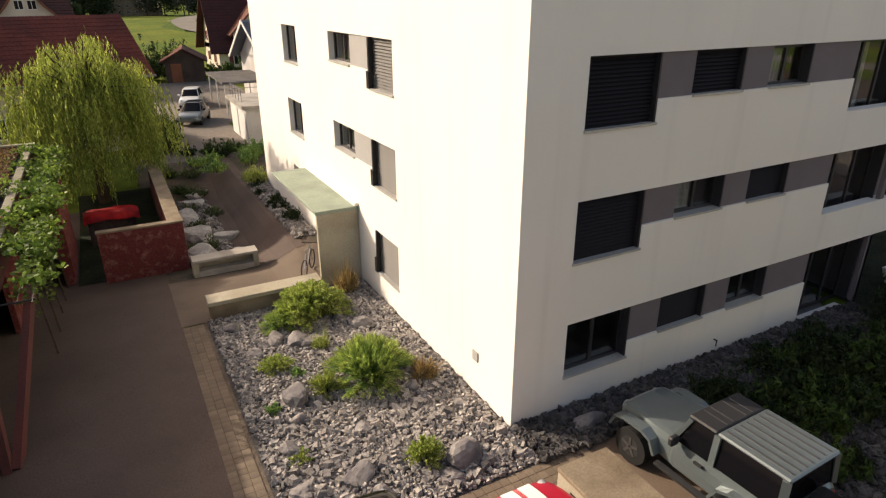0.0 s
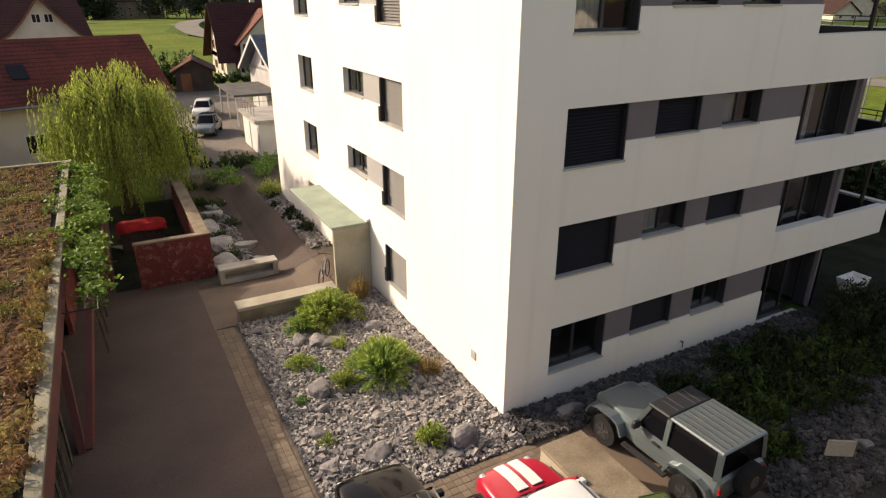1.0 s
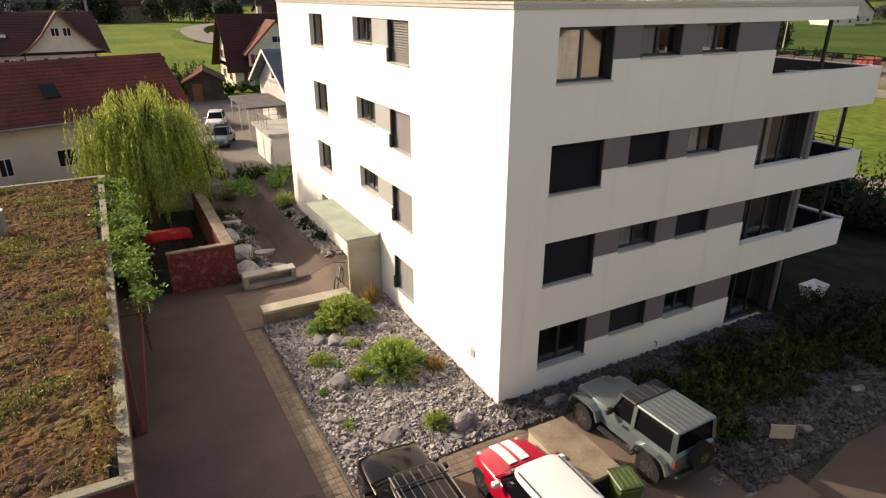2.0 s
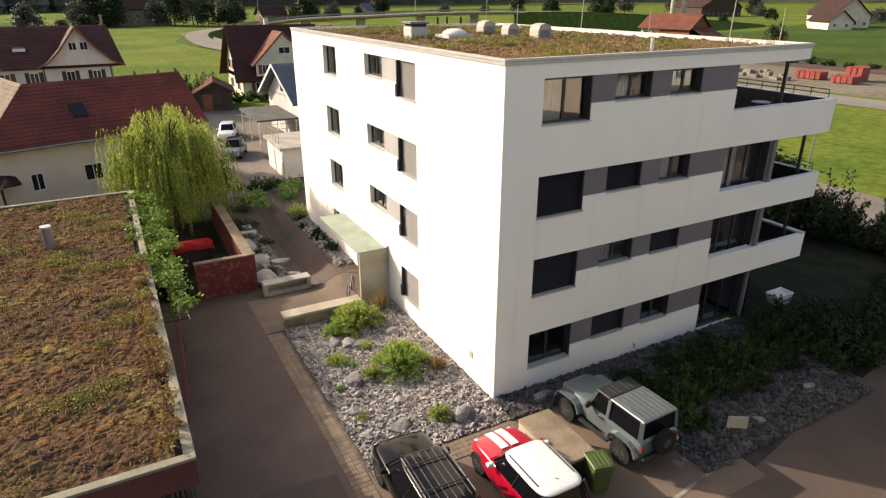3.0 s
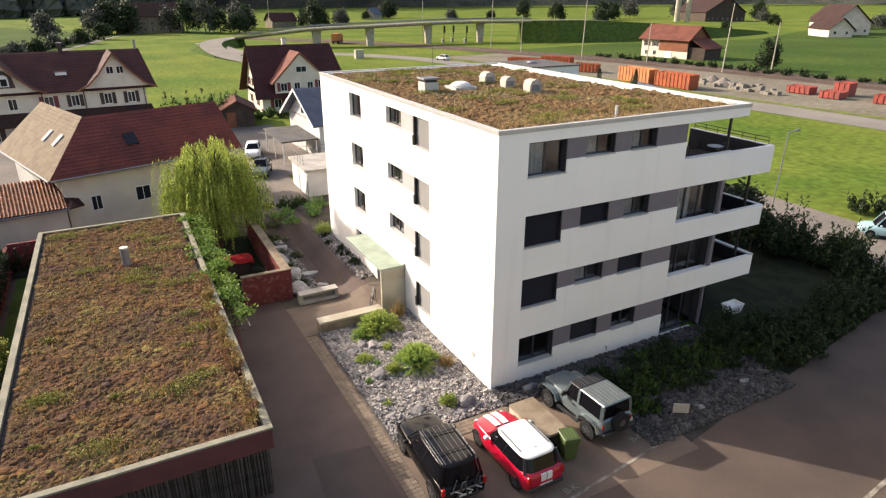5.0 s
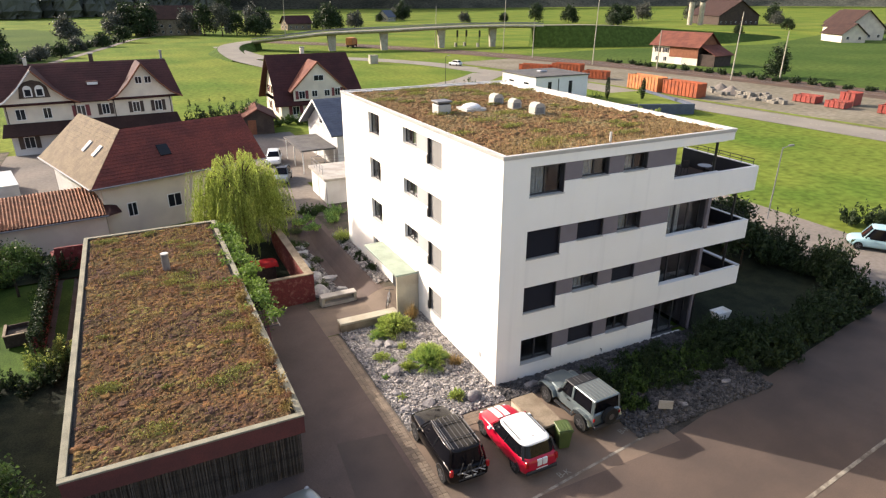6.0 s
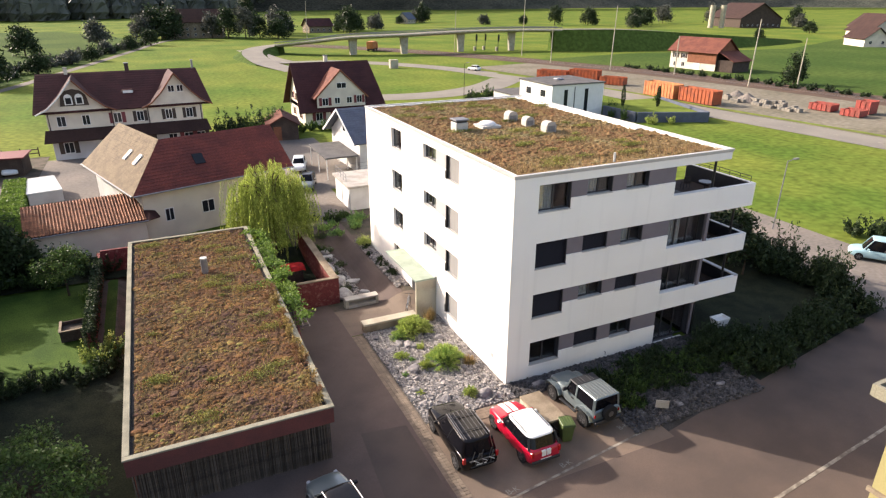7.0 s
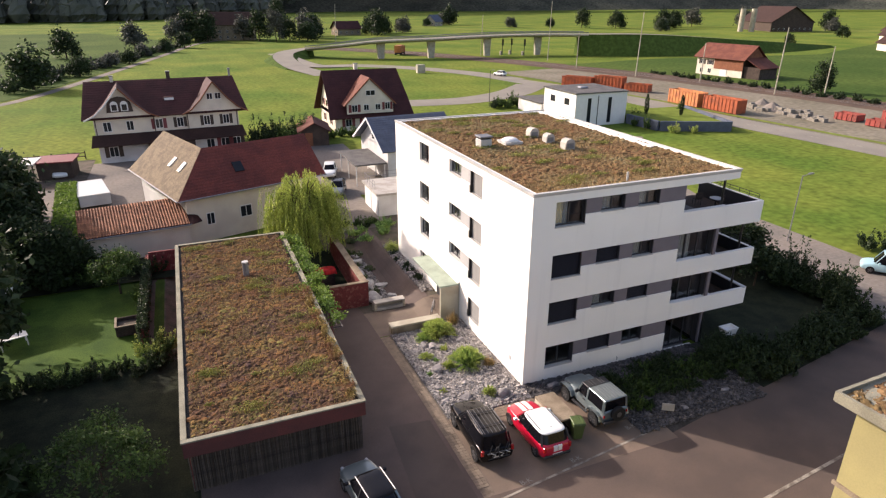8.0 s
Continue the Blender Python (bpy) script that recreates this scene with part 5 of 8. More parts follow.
# villa with two swept gables
hc = thing("double_gable_villa", "cream villa with maroon roof and two swept gables", "house", (-27.6, 66.0, 0), 3.5)
L_ = 19.2
part("wall", boxed(0.4, 0.6, 3.0, L_ - 0.4, 12.0, 6.2), M["house_wall"], hc)
part("ground_floor", boxed(0.45, 0.65, -0.5, L_ - 0.45, 11.95, 2.996), M["house_grey"], hc)
part("skirt_roof", slab(bmesh.new(), [(-0.3, -0.9, 2.55), (L_ + 0.3, -0.9, 2.55), (L_, 0.50, 3.85), (0, 0.50, 3.85)], 0.12), M["tile_brown"], hc)
tiled("roof_slope", hc, (-0.9, 0.0, 6.0), (L_ + 0.9, 0.0, 6.0), (L_ + 0.2, 6.6, 10.1), (-0.2, 6.6, 10.1), M["tile_maroon"], 0.5)
tiled("roof_slope", hc, (L_ + 0.9, 13.0, 6.0), (-0.9, 13.0, 6.0), (-0.2, 6.6, 10.1), (L_ + 0.2, 6.6, 10.1), M["tile_maroon"], 0.7)
for xs in (0.9, L_ - 0.9):
    part("gable", gable_wall(bmesh.new(), [(xs, 0.7, 6.1), (xs, 11.9, 6.1), (xs, 6.6, 9.7)], 0.2), M["house_wall"], hc)


def swept(cx, half, z0, z1, lit):
    prof = [(-half, z0), (-half * 0.72, z0 + (z1 - z0) * 0.14), (-half * 0.42, z0 + (z1 - z0) * 0.44), (0, z1), (half * 0.42, z0 + (z1 - z0) * 0.44), (half * 0.72, z0 + (z1 - z0) * 0.14), (half, z0)]
    part("gable_front", gable_wall(bmesh.new(), [(cx + x * 0.96, 0.40, z - 0.12) for x, z in prof], 0.18), M["house_wall"], hc)
    for i in range(len(prof) - 1):
        (xa, za), (xb, zb) = prof[i], prof[i + 1]
        bm = slab(bmesh.new(), [(cx + xa, -0.5, za), (cx + xb, -0.5, zb), (cx + xb, 5.6, zb), (cx + xa, 5.6, za)], 0.14)
        part("gable_roof", bm, M["tile_maroon"], hc)
        # White paint on the first half stands for sunlight on the boards.
        part("bargeboard", beam(bmesh.new(), (cx + xa, -0.54, za - 0.06), (cx + xb, -0.54, zb - 0.06), 0.06, 0.16), M["white_paint" if lit and i < 3 else "wood_red"], hc)


swept(3.9, 4.5, 6.0, 10.0, True)
swept(15.7, 4.4, 6.0, 10.2, False)
surround = gable_wall(bmesh.new(), [(2.2, 0.2, 6.75), (5.4, 0.2, 6.75), (5.2, 0.2, 8.0), (4.6, 0.2, 8.6), (3.8, 0.2, 8.8), (3.0, 0.2, 8.6), (2.4, 0.2, 8.0)], 0.12)
part("gable_shingles", surround, M["wood_dark"], hc, "dark shingled surround")
for x in (3.2, 4.4):
    arch = [(x - 0.45, 6.9)] + [(x + 0.45 * math.cos(math.pi * (1 - k / 8)), 7.75 + 0.45 * math.sin(math.pi * k / 8)) for k in range(9)] + [(x + 0.45, 6.9)]
    win = part("window", gable_wall(bmesh.new(), [(px, 0.05, pz) for px, pz in arch], 0.08), M["white_paint"], hc, "white arched window")
    part("pane", boxed(x - 0.30, 0.03, 7.0, x + 0.30, 0.045, 7.75), M["pane_far"], win)
for x in (15.2, 16.3):
    house_window(hc, x, 7.7, 0.8, 0.9, 0.22)
for x, w, sh in ((1.95, 1.0, None), (4.7, 0.9, None), (8.3, 0.95, "shutter"), (11.0, 0.85, "wood_dark"), (14.5, 0.85, "wood_dark"), (17.1, 0.85, "wood_dark")):
    house_window(hc, x, 4.2, w, 1.3, 0.6, "y", sh)
for x, sh in ((2.2, "wood_dark"), (14.6, None), (16.6, "shutter"), (18.2, "wood_dark")):
    house_window(hc, x, 0.8, 1.1, 1.4, 0.6, "y", sh)
part("cladding", boxed(0.3, 0.52, 2.2, L_ - 0.3, 0.592, 3.6), M["wood_red"], hc, "dark red timber band")
dorm = part("dormer", gable_wall(bmesh.new(), [(9.1, 2.6, 7.5), (11.1, 2.6, 7.5), (10.7, 2.6, 8.05), (9.5, 2.6, 8.05)], -1.2), M["tile_maroon"], hc, "low eyebrow dormer")
part("pane", boxed(9.5, 2.56, 7.58, 10.7, 2.597, 7.95), M["white_paint"], dorm)
for x in (7.7, 12.0, 0.6, L_ - 0.6):
    part("downpipe", rod(bmesh.new(), (x, 0.52, 3.6), (x, 0.52, 6.0), 0.06, None, 6), M["wood_dark"], hc)
part("veranda", boxed(6.5, -0.4, -0.3, 12.5, 0.55, 2.4), M["wood_dark"], hc)
chimney(hc, 10.6, 6.9, 9.2, 11.0, M["wood_dark"])
chimney(hc, 19.0, 6.6, 9.6, 11.1, M["zinc"], 0.25)
chimney(hc, 3.3, 6.5, 9.2, 10.7, M["house_wall"], 0.4)

fence = thing("garden_fence", "grey wooden garden fence beside the villa", "fence", (-29.5, 70.5, 0), 3)
rail_me = mesh_of("rail", boxed(-22.0, -0.03, 0, 0, 0.03, 0.12), M["wood_dark"])
for z in (0.35, 0.85):
    share("rail", rail_me, fence, (0, 0, z))
post_me = mesh_of("post", boxed(-0.06, -0.06, -0.2, 0.06, 0.06, 1.15), M["wood_dark"])
for k in range(12):
    share("post", post_me, fence, (-2.0 * k, 0.1, 0))
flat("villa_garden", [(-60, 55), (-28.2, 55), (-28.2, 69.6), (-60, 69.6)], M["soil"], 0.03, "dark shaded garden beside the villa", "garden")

# steep-roofed house with cross gable
hd = thing("steep_roofed_house", "cream house with steep maroon roof and red shutters", "house", (6.4, 76.0, 0), 0)
part("wall", boxed(0.7, 0.4, -0.5, 13.2, 11.4, 3.0), M["house_wall"], hd)
tiled("roof_slope", hd, (-0.4, -0.5, 2.2), (14.4, -0.5, 2.2), (14.0, 2.0, 5.2), (-0.1, 2.0, 5.2), M["tile_maroon"], 0.5)
tiled("roof_slope", hd, (-0.1, 2.0, 5.2), (14.0, 2.0, 5.2), (13.4, 6.0, 9.4), (0.0, 6.0, 9.4), M["tile_maroon"], 0.5)
tiled("roof_slope", hd, (14.4, 12.5, 2.2), (-0.4, 12.5, 2.2), (0.0, 6.0, 9.4), (13.4, 6.0, 9.4), M["tile_maroon"], 0.7)
for xs in (0.7, 13.0):
    part("gable", gable_wall(bmesh.new(), [(xs, 0.4, 2.4), (xs, 11.4, 2.4), (xs, 10.0, 5.0), (xs, 6.0, 9.0), (xs, 2.1, 5.0)], 0.2), M["house_wall"], hd)
part("gable_front", gable_wall(bmesh.new(), [(2.6, -0.3, 2.9), (10.6, -0.3, 2.9), (10.6, -0.3, 4.7), (6.6, -0.3, 8.4), (2.6, -0.3, 4.7)], 0.2), M["house_wall"], hd)
tiled("gable_roof", hd, (2.1, -0.7, 4.3), (2.1, 4.5, 4.3), (6.6, 4.5, 8.7), (6.6, -0.7, 8.7), M["tile_rust"], 0.5)
tiled("gable_roof", hd, (11.1, 4.5, 4.3), (11.1, -0.7, 4.3), (6.6, -0.7, 8.7), (6.6, 4.5, 8.7), M["tile_maroon"], 0.5)
for s in (-1, 1):
    part("bargeboard", beam(bmesh.new(), (6.6 + s * 4.5, -0.74, 4.22), (6.6, -0.74, 8.62), 0.06, 0.22), M["wood_red"], hd)
for x, z, w, h, sh in ((3.9, 3.2, 1.0, 1.2, "shutter"), (5.9, 3.4, 0.9, 1.0, None), (7.9, 3.4, 0.9, 1.0, None), (9.6, 3.4, 0.9, 1.2, "shutter"), (6.7, 5.8, 1.6, 0.9, None)):
    house_window(hd, x, z, w, h, -0.5, "y", sh)
for x in (3.0, 6.0, 9.0):
    house_window(hd, x, 0.7, 1.1, 1.3, 0.4, "y", "shutter")
for y, z in ((3.2, 3.4), (6.0, 3.4), (8.6, 3.4), (6.0, 6.1), (3.4, 0.8), (8.0, 0.8)):
    house_window(hd, y, z, 0.9, 1.2, 0.7, "x", "shutter")
chimney(hd, 6.2, 6.6, 8.6, 10.3, M["house_wall"], 0.6)

# small shed before the steep house
hs = thing("garden_shed", "small brown shed with a rusty tile roof", "shed", (-0.6, 67.0, 0), -8)
part("wall", boxed(0.3, 0.3, -0.3, 4.4, 6.2, 2.4), M["wood_dark"], hs)
tiled("roof_slope", hs, (-0.2, -0.2, 2.2), (-0.2, 6.7, 2.2), (2.3, 6.7, 3.6), (2.3, -0.2, 3.6), M["tile_rust"], 0.5)
tiled("roof_slope", hs, (4.8, 6.7, 2.2), (4.8, -0.2, 2.2), (2.3, -0.2, 3.6), (2.3, 6.7, 3.6), M["tile_maroon"], 0.5)
part("gable", gable_wall(bmesh.new(), [(0.3, 0.3, 2.2), (4.4, 0.3, 2.2), (2.3, 0.3, 3.45)], 0.1), M["wood_dark"], hs)
part("door", boxed(0.9, 0.24, 0, 2.0, 0.297, 2.0), M["wood_red"], hs)

# white house with slate blue roof
hw = thing("blue_roofed_house", "white gabled house with slate blue roof", "house", (5.7, 43.9, 0), 4)
part("wall", boxed(0.5, 0.6, -0.3, 10, 10.2, 4.0), M["house_grey"], hw)
tiled("roof_slope", hw, (-0.4, -0.1, 3.7), (10.5, -0.1, 3.7), (10.5, 5.4, 7.0), (-0.4, 5.4, 7.0), M["tile_blue"], 0.4)
tiled("roof_slope", hw, (10.5, 10.9, 3.7), (-0.4, 10.9, 3.7), (-0.4, 5.4, 7.0), (10.5, 5.4, 7.0), M["tile_blue"], 0.6)
part("gable", gable_wall(bmesh.new(), [(0.5, 0.6, 3.8), (0.5, 10.2, 3.8), (0.5, 5.4, 6.8)], 0.2), M["house_grey"], hw)
part("bargeboard", beam(bmesh.new(), (-0.43, -0.1, 3.62), (-0.43, 5.4, 6.92), 0.06, 0.25), M["white_paint"], hw)
part("bargeboard", beam(bmesh.new(), (-0.43, 10.9, 3.62), (-0.43, 5.4, 6.92), 0.06, 0.25), M["white_paint"], hw)
house_window(hw, 5.4, 4.2, 1.0, 1.2, 0.5, "x")

# garages
hg = thing("white_garage", "low white garage with a flat gravel roof", "garage", (0, 0, 0))
part("wall", boxed(1.1, 31.9, -0.3, 7.0, 37.1, 2.25), M["house_grey"], hg)
part("flat_roof", boxed(0.88, 31.6, 2.254, 7.3, 37.4, 2.48), M["coping"], hg)
for k in range(2):
    part("garage_door", boxed(1.06, 32.2 + k * 2.5, 0, 1.097, 34.3 + k * 2.5, 1.95), M["white_paint"], hg)
bm = bmesh.new()
for k in range(5):
    rod(bm, (1.2, 33.4 + k * 0.95, 2.48), (1.2, 33.4 + k * 0.95, 3.3), 0.022, None, 6)
for z in (2.9, 3.3):
    rod(bm, (1.2, 33.4, z), (1.2, 37.2, z), 0.02, None, 6)
    rod(bm, (1.2, 37.2, z), (6.8, 37.2, z), 0.02, None, 6)
part("railing", bm, M["zinc"], hg, "grey metal railing")
hp = thing("flat_roof_carport", "grey flat-roofed carport on thin posts", "carport", (0, 0, 0))
part("flat_roof", boxed(1.7, 43.2, 2.45, 5.6, 51.4, 2.62), M["roof_felt"], hp)
for x in (1.9, 5.4):
    for y in (43.5, 47.3, 51.1):
        part("post", rod(bmesh.new(), (x, y, -0.1), (x, y, 2.446), 0.06), M["white_paint"], hp)

# modern white house
hm = thing("modern_white_house", "white flat-roofed cube house with slot windows", "house", (0, 0, 0))
part("wall", boxed(46.8, 65.2, -0.3, 57.6, 75.6, 5.6), M["white_paint"], hm)
part("flat_roof", boxed(46.6, 65.0, 5.604, 57.8, 75.8, 5.8), M["roof_felt"], hm)
part("dome_light", boxed(51.0, 70.0, 5.803, 52.6, 71.4, 6.1, 0.2), M["lamp_glass"], hm)
for x, z0, z1, w in ((49.3, 0.4, 4.8, 0.7), (53.6, 0.4, 4.8, 0.7), (51.4, 0.1, 5.2, 0.12)):
    part("slot_window", boxed(x, 65.15, z0, x + w, 65.197, z1), M["pane_far"], hm)
for y, z in ((67.2, 3.5), (71.8, 3.5)):
    part("window", boxed(46.75, y, z, 46.797, y + 1.5, z + 1.1), M["pane_far"], hm)
part("annex", boxed(47.2, 77.0, -0.2, 55.5, 86.0, 2.3), M["house_grey"], hm, "low pale annex")
part("annex_roof", boxed(46.9, 76.7, 2.304, 55.8, 86.3, 2.5), M["roof_felt"], hm)
gw_ = thing("garden_wall", "dark grey garden wall round a terrace", "wall", (0, 0, 0))
part("wall", beam(bmesh.new(), (58.6, 57.0, 0.8), (69.6, 52.2, 0.8), 0.4, 1.7), M["tile_blue"], gw_)
part("wall", beam(bmesh.new(), (69.8, 52.4, 0.8), (75.2, 70.4, 0.8), 0.4, 1.7), M["tile_blue"], gw_)
part("wall", beam(bmesh.new(), (58.4, 57.2, 0.8), (57.9, 65.0, 0.8), 0.4, 1.7), M["tile_blue"], gw_)
sheetpts = [(58.8, 57.4, 1.25), (69.4, 52.8, 1.25), (74.8, 70.2, 1.25), (58.4, 71.0, 1.25)]
part("terrace_lawn", slab(bmesh.new(), sheetpts, 0.4), M["hay"], gw_)

YROT = 2
# yellow house beside the camera's end
hy = thing("yellow_house", "pale yellow building with planted flat roof", "building", (-0.35, -17.05, 0), YROT)
YW, YD, YZ = 14.0, 12.0, 10.85
part("wall", boxed(0.36, -YD, -0.3, YW, -0.5, YZ - 0.34), M["yellow_wall"], hy)
part("roof_plate", boxed(0.03, -YD - 0.5, YZ - 0.336, YW + 0.5, -0.03, YZ - 0.10), M["roof_coping"], hy)
bm = bmesh.new()
for a in ((0, -0.1, YW + 0.5, 0), (0, -YD - 0.5, 0.1, -0.104)):
    box(bm, a[0], a[1], YZ - 0.30, a[2], a[3], YZ)
part("roof_rim", bm, M["roof_coping"], hy, "grey weathered roof rim")
part("ledge", boxed(0.28, -YD, 7.86, 0.358, -0.42, 7.98), M["concrete_brown"], hy, "brown projecting ledge")
part("window", boxed(0.32, -5.0, 8.4, 0.357, -3.4, 9.8), M["pane_far"], hy)
planted("yellow_house_roof", -0.15, -YD - 17.4, YW - 0.2, -17.2, YZ - 0.09, 23, 5000, "gravel and dry sedum on the flat roof", M["sedum_dry"], M["leaf_tuft_dry"], M["cushion_block"])

# barn by the railway
hbarn = thing("railway_barn", "cream and red farm barn with rusty roof", "barn", (131.5, 108.5, 0), 98)
part("wall", boxed(0.0, -9.0, -0.3, 15.5, 0.0, 5.2), M["house_wall"], hbarn)
part("boarding", boxed(-0.05, 0.004, 2.0, 9.4, 0.12, 5.2), M["wood_red"], hbarn)
part("boarding", boxed(-0.12, -9.0, 0.0, -0.004, 0.0, 5.2), M["wood_dark"], hbarn)
tiled("roof_slope", hbarn, (16.3, 0.9, 4.9), (-0.8, 0.9, 4.9), (-0.8, -4.5, 8.8), (16.3, -4.5, 8.8), M["tile_rust"], 0.7)
tiled("roof_slope", hbarn, (-0.8, -9.9, 4.9), (16.3, -9.9, 4.9), (16.3, -4.5, 8.8), (-0.8, -4.5, 8.8), M["tile_rust"], 0.7)
part("gable", gable_wall(bmesh.new(), [(-0.1, 0, 5), (-0.1, -9, 5), (-0.1, -4.5, 8.5)], 0.2), M["wood_red"], hbarn)
part("lean_to", boxed(-5.0, -8.5, -0.3, -0.13, -0.6, 3.2), M["wood_dark"], hbarn)
tiled("lean_to_roof", hbarn, (-5.6, -9.0, 3.0), (-5.6, -0.1, 3.0), (-0.1, -0.1, 5.6), (-0.1, -9.0, 5.6), M["tile_rust"], 0.7)
for x in (10.8, 13.6):
    house_window(hbarn, x, 3.0, 1.1, 1.3, 0.0, "y", "wood_dark", 1)
    house_window(hbarn, x, 0.6, 1.1, 1.3, 0.0, "y", None, 1)
part("door", boxed(5.0, 0.004, 0.0, 7.2, 0.1, 1.9), M["white_paint"], hbarn)

# farm far off, and other distant houses
def far_house(name, label, at, rz, w, d, eave, ridge, wall, roof, cat="house"):
    h = thing(name, label, cat, at, rz)
    part("wall", boxed(-w / 2, -d / 2, -0.5, w / 2, d / 2, eave), wall, h)
    tiled("roof_slope", h, (-w / 2 - 0.8, -d / 2 - 0.8, eave - 0.4), (w / 2 + 0.8, -d / 2 - 0.8, eave - 0.4), (w / 2 + 0.8, 0, ridge), (-w / 2 - 0.8, 0, ridge), roof, 1.2)
    tiled("roof_slope", h, (w / 2 + 0.8, d / 2 + 0.8, eave - 0.4), (-w / 2 - 0.8, d / 2 + 0.8, eave - 0.4), (-w / 2 - 0.8, 0, ridge), (w / 2 + 0.8, 0, ridge), roof, 1.2)
    for s in (-1, 1):
        part("gable", gable_wall(bmesh.new(), [(s * w / 2 * 0.98, -d / 2, eave - 0.1), (s * w / 2 * 0.98, d / 2, eave - 0.1), (s * w / 2 * 0.98, 0, ridge - 0.3)], 0.2), wall, h)
    n = max(2, int(w // 3.5))
    for i in range(n):
        for z in ([1.0] if eave < 4.5 else [1.0, 3.8]):
            house_window(h, -w / 2 + (i + 0.5) * w / n, z, 1.1, 1.3, -d / 2)
    m = max(2, int(d // 3.5))
    for i in range(m):
        house_window(h, -d / 2 + (i + 0.5) * d / m, 1.2, 1.1, 1.3, -w / 2, "x")
    return h


far_house("farm_barn", "large dark timber farm barn in the distance", (392, 325, 0), 70, 46, 30, 6.5, 16.5, M["wood_dark"], M["tile_brown"], "barn")
silo = thing("silo_pair", "two pale farm silos", "silo", (352, 318, 0))
for k in range(2):
    part("silo", rod(bmesh.new(), (k * 6, -k * 4, -0.2), (k * 6, -k * 4, 15), 1.8, None, 16), M["concrete"], silo)
far_house("valley_farmhouse", "white farmhouse with brown roofs in the distance", (275, 158, 0), 60, 17, 10, 3.6, 8.0, M["house_wall"], M["tile_brown"])
far_house("valley_farmhouse", "large brown-roofed farmhouse in the distance", (300, 170, 0), 55, 26, 16, 5.5, 13, M["house_wall"], M["tile_brown"])
far_house("valley_farmhouse", "cream farmhouse with brown roof in the distance", (345, 205, 0), 40, 20, 13, 5.5, 12, M["house_wall"], M["tile_brown"])
far_house("large_grey_house", "large grey house among trees across the meadow", (10, 340, 0), -12, 30, 14, 8, 14, M["concrete_brown"], M["tile_brown"])
far_house("distant_cottage", "small house with rusty roof across the meadow", (82, 366, 0), 10, 15, 10, 4, 8, M["concrete_brown"], M["tile_maroon"])
far_house("distant_cottage", "small white cottage across the meadow", (184, 478, 0), 40, 13, 10, 3.5, 8.5, M["concrete"], M["tile_blue"])

# houses across the street, mirrored in the windows of the block
far_house("street_house", "cream house with brown roof across the street", (46, -48, 0), 150, 14, 10, 5.2, 9.5, M["house_wall"], M["tile_brown"])
far_house("street_house", "pale house with brown roof across the street", (72, -62, 0), 205, 16, 10, 5.2, 9.8, M["house_grey"], M["tile_brown"])
far_house("street_house", "cream house with maroon roof across the street", (24, -50, 0), 180, 13, 10, 5.0, 9.0, M["house_wall"], M["tile_maroon"])

# ---- road bridge ----
deck_line = [(23.5, 158, 0.02), (19.5, 176, 0.3), (18.4, 190, 0.8), (18.7, 205, 1.6), (22, 216, 2.3), (29.4, 220.4, 3.0), (35, 215, 4.0), (42, 210, 5.0), (54, 205.5, 6.3), (73, 201, 7.0), (97, 202, 7.6), (118, 199, 7.9), (136, 192, 7.9), (165, 184, 7.6), (215, 182, 4.5), (270, 190, 1.0)]
road_deck, fine_deck = ribbon("ramp_road", deck_line, 7.0, M["road"], 0.06, "grey curving ramp road that rises to a bridge", "road")
bridge = thing("road_bridge", "long concrete road bridge on slender piers", "bridge", (0, 0, 0))
span = [p for p in fine_deck if 30.5 < p.x < 137 and p.y < 219.5]


def swept_band(line, prof):
    """One band along a line: prof is a closed outline of (side, up)."""
    bm, rings = bmesh.new(), []
    for i, p in enumerate(line):
        d = line[min(i + 1, len(line) - 1)] - line[max(i - 1, 0)]
        n = Vector((-d.y, d.x, 0)).normalized()
        rings.append([bm.verts.new(p + n * u + Vector((0, 0, v))) for u, v in prof])
    for r0, r1 in zip(rings, rings[1:]):
        for k in range(len(prof)):
            bm.faces.new((r0[k], r0[(k + 1) % len(prof)], r1[(k + 1) % len(prof)], r1[k]))
    bm.faces.new(rings[0]), bm.faces.new(rings[-1])
    bmesh.ops.recalc_face_normals(bm, faces=bm.faces)
    return bm


bm = swept_band(span, [(-3.9, 0.03), (3.9, 0.03), (3.9, -0.35), (2.6, -1.0), (-2.6, -1.0), (-3.9, -0.35)])
rails = []
for k in (-1, 1):
    r = swept_band(span, [(k * 3.7 - 0.06, 0.9), (k * 3.7 + 0.06, 0.9), (k * 3.7 + 0.06, 0.62), (k * 3.7 - 0.06, 0.62)])
    for a, b in zip(span, span[1:]):
        d = (b - a).normalized()
        q = a + Vector((-d.y, d.x, 0)) * 3.7 * k
        rod(r, q, q + Vector((0, 0, 0.75)), 0.05, None, 4)
    rails.append(r)
part("deck", bm, M["concrete"], bridge)
for r in rails:
    part("guard_rail", r, M["zinc"], bridge)
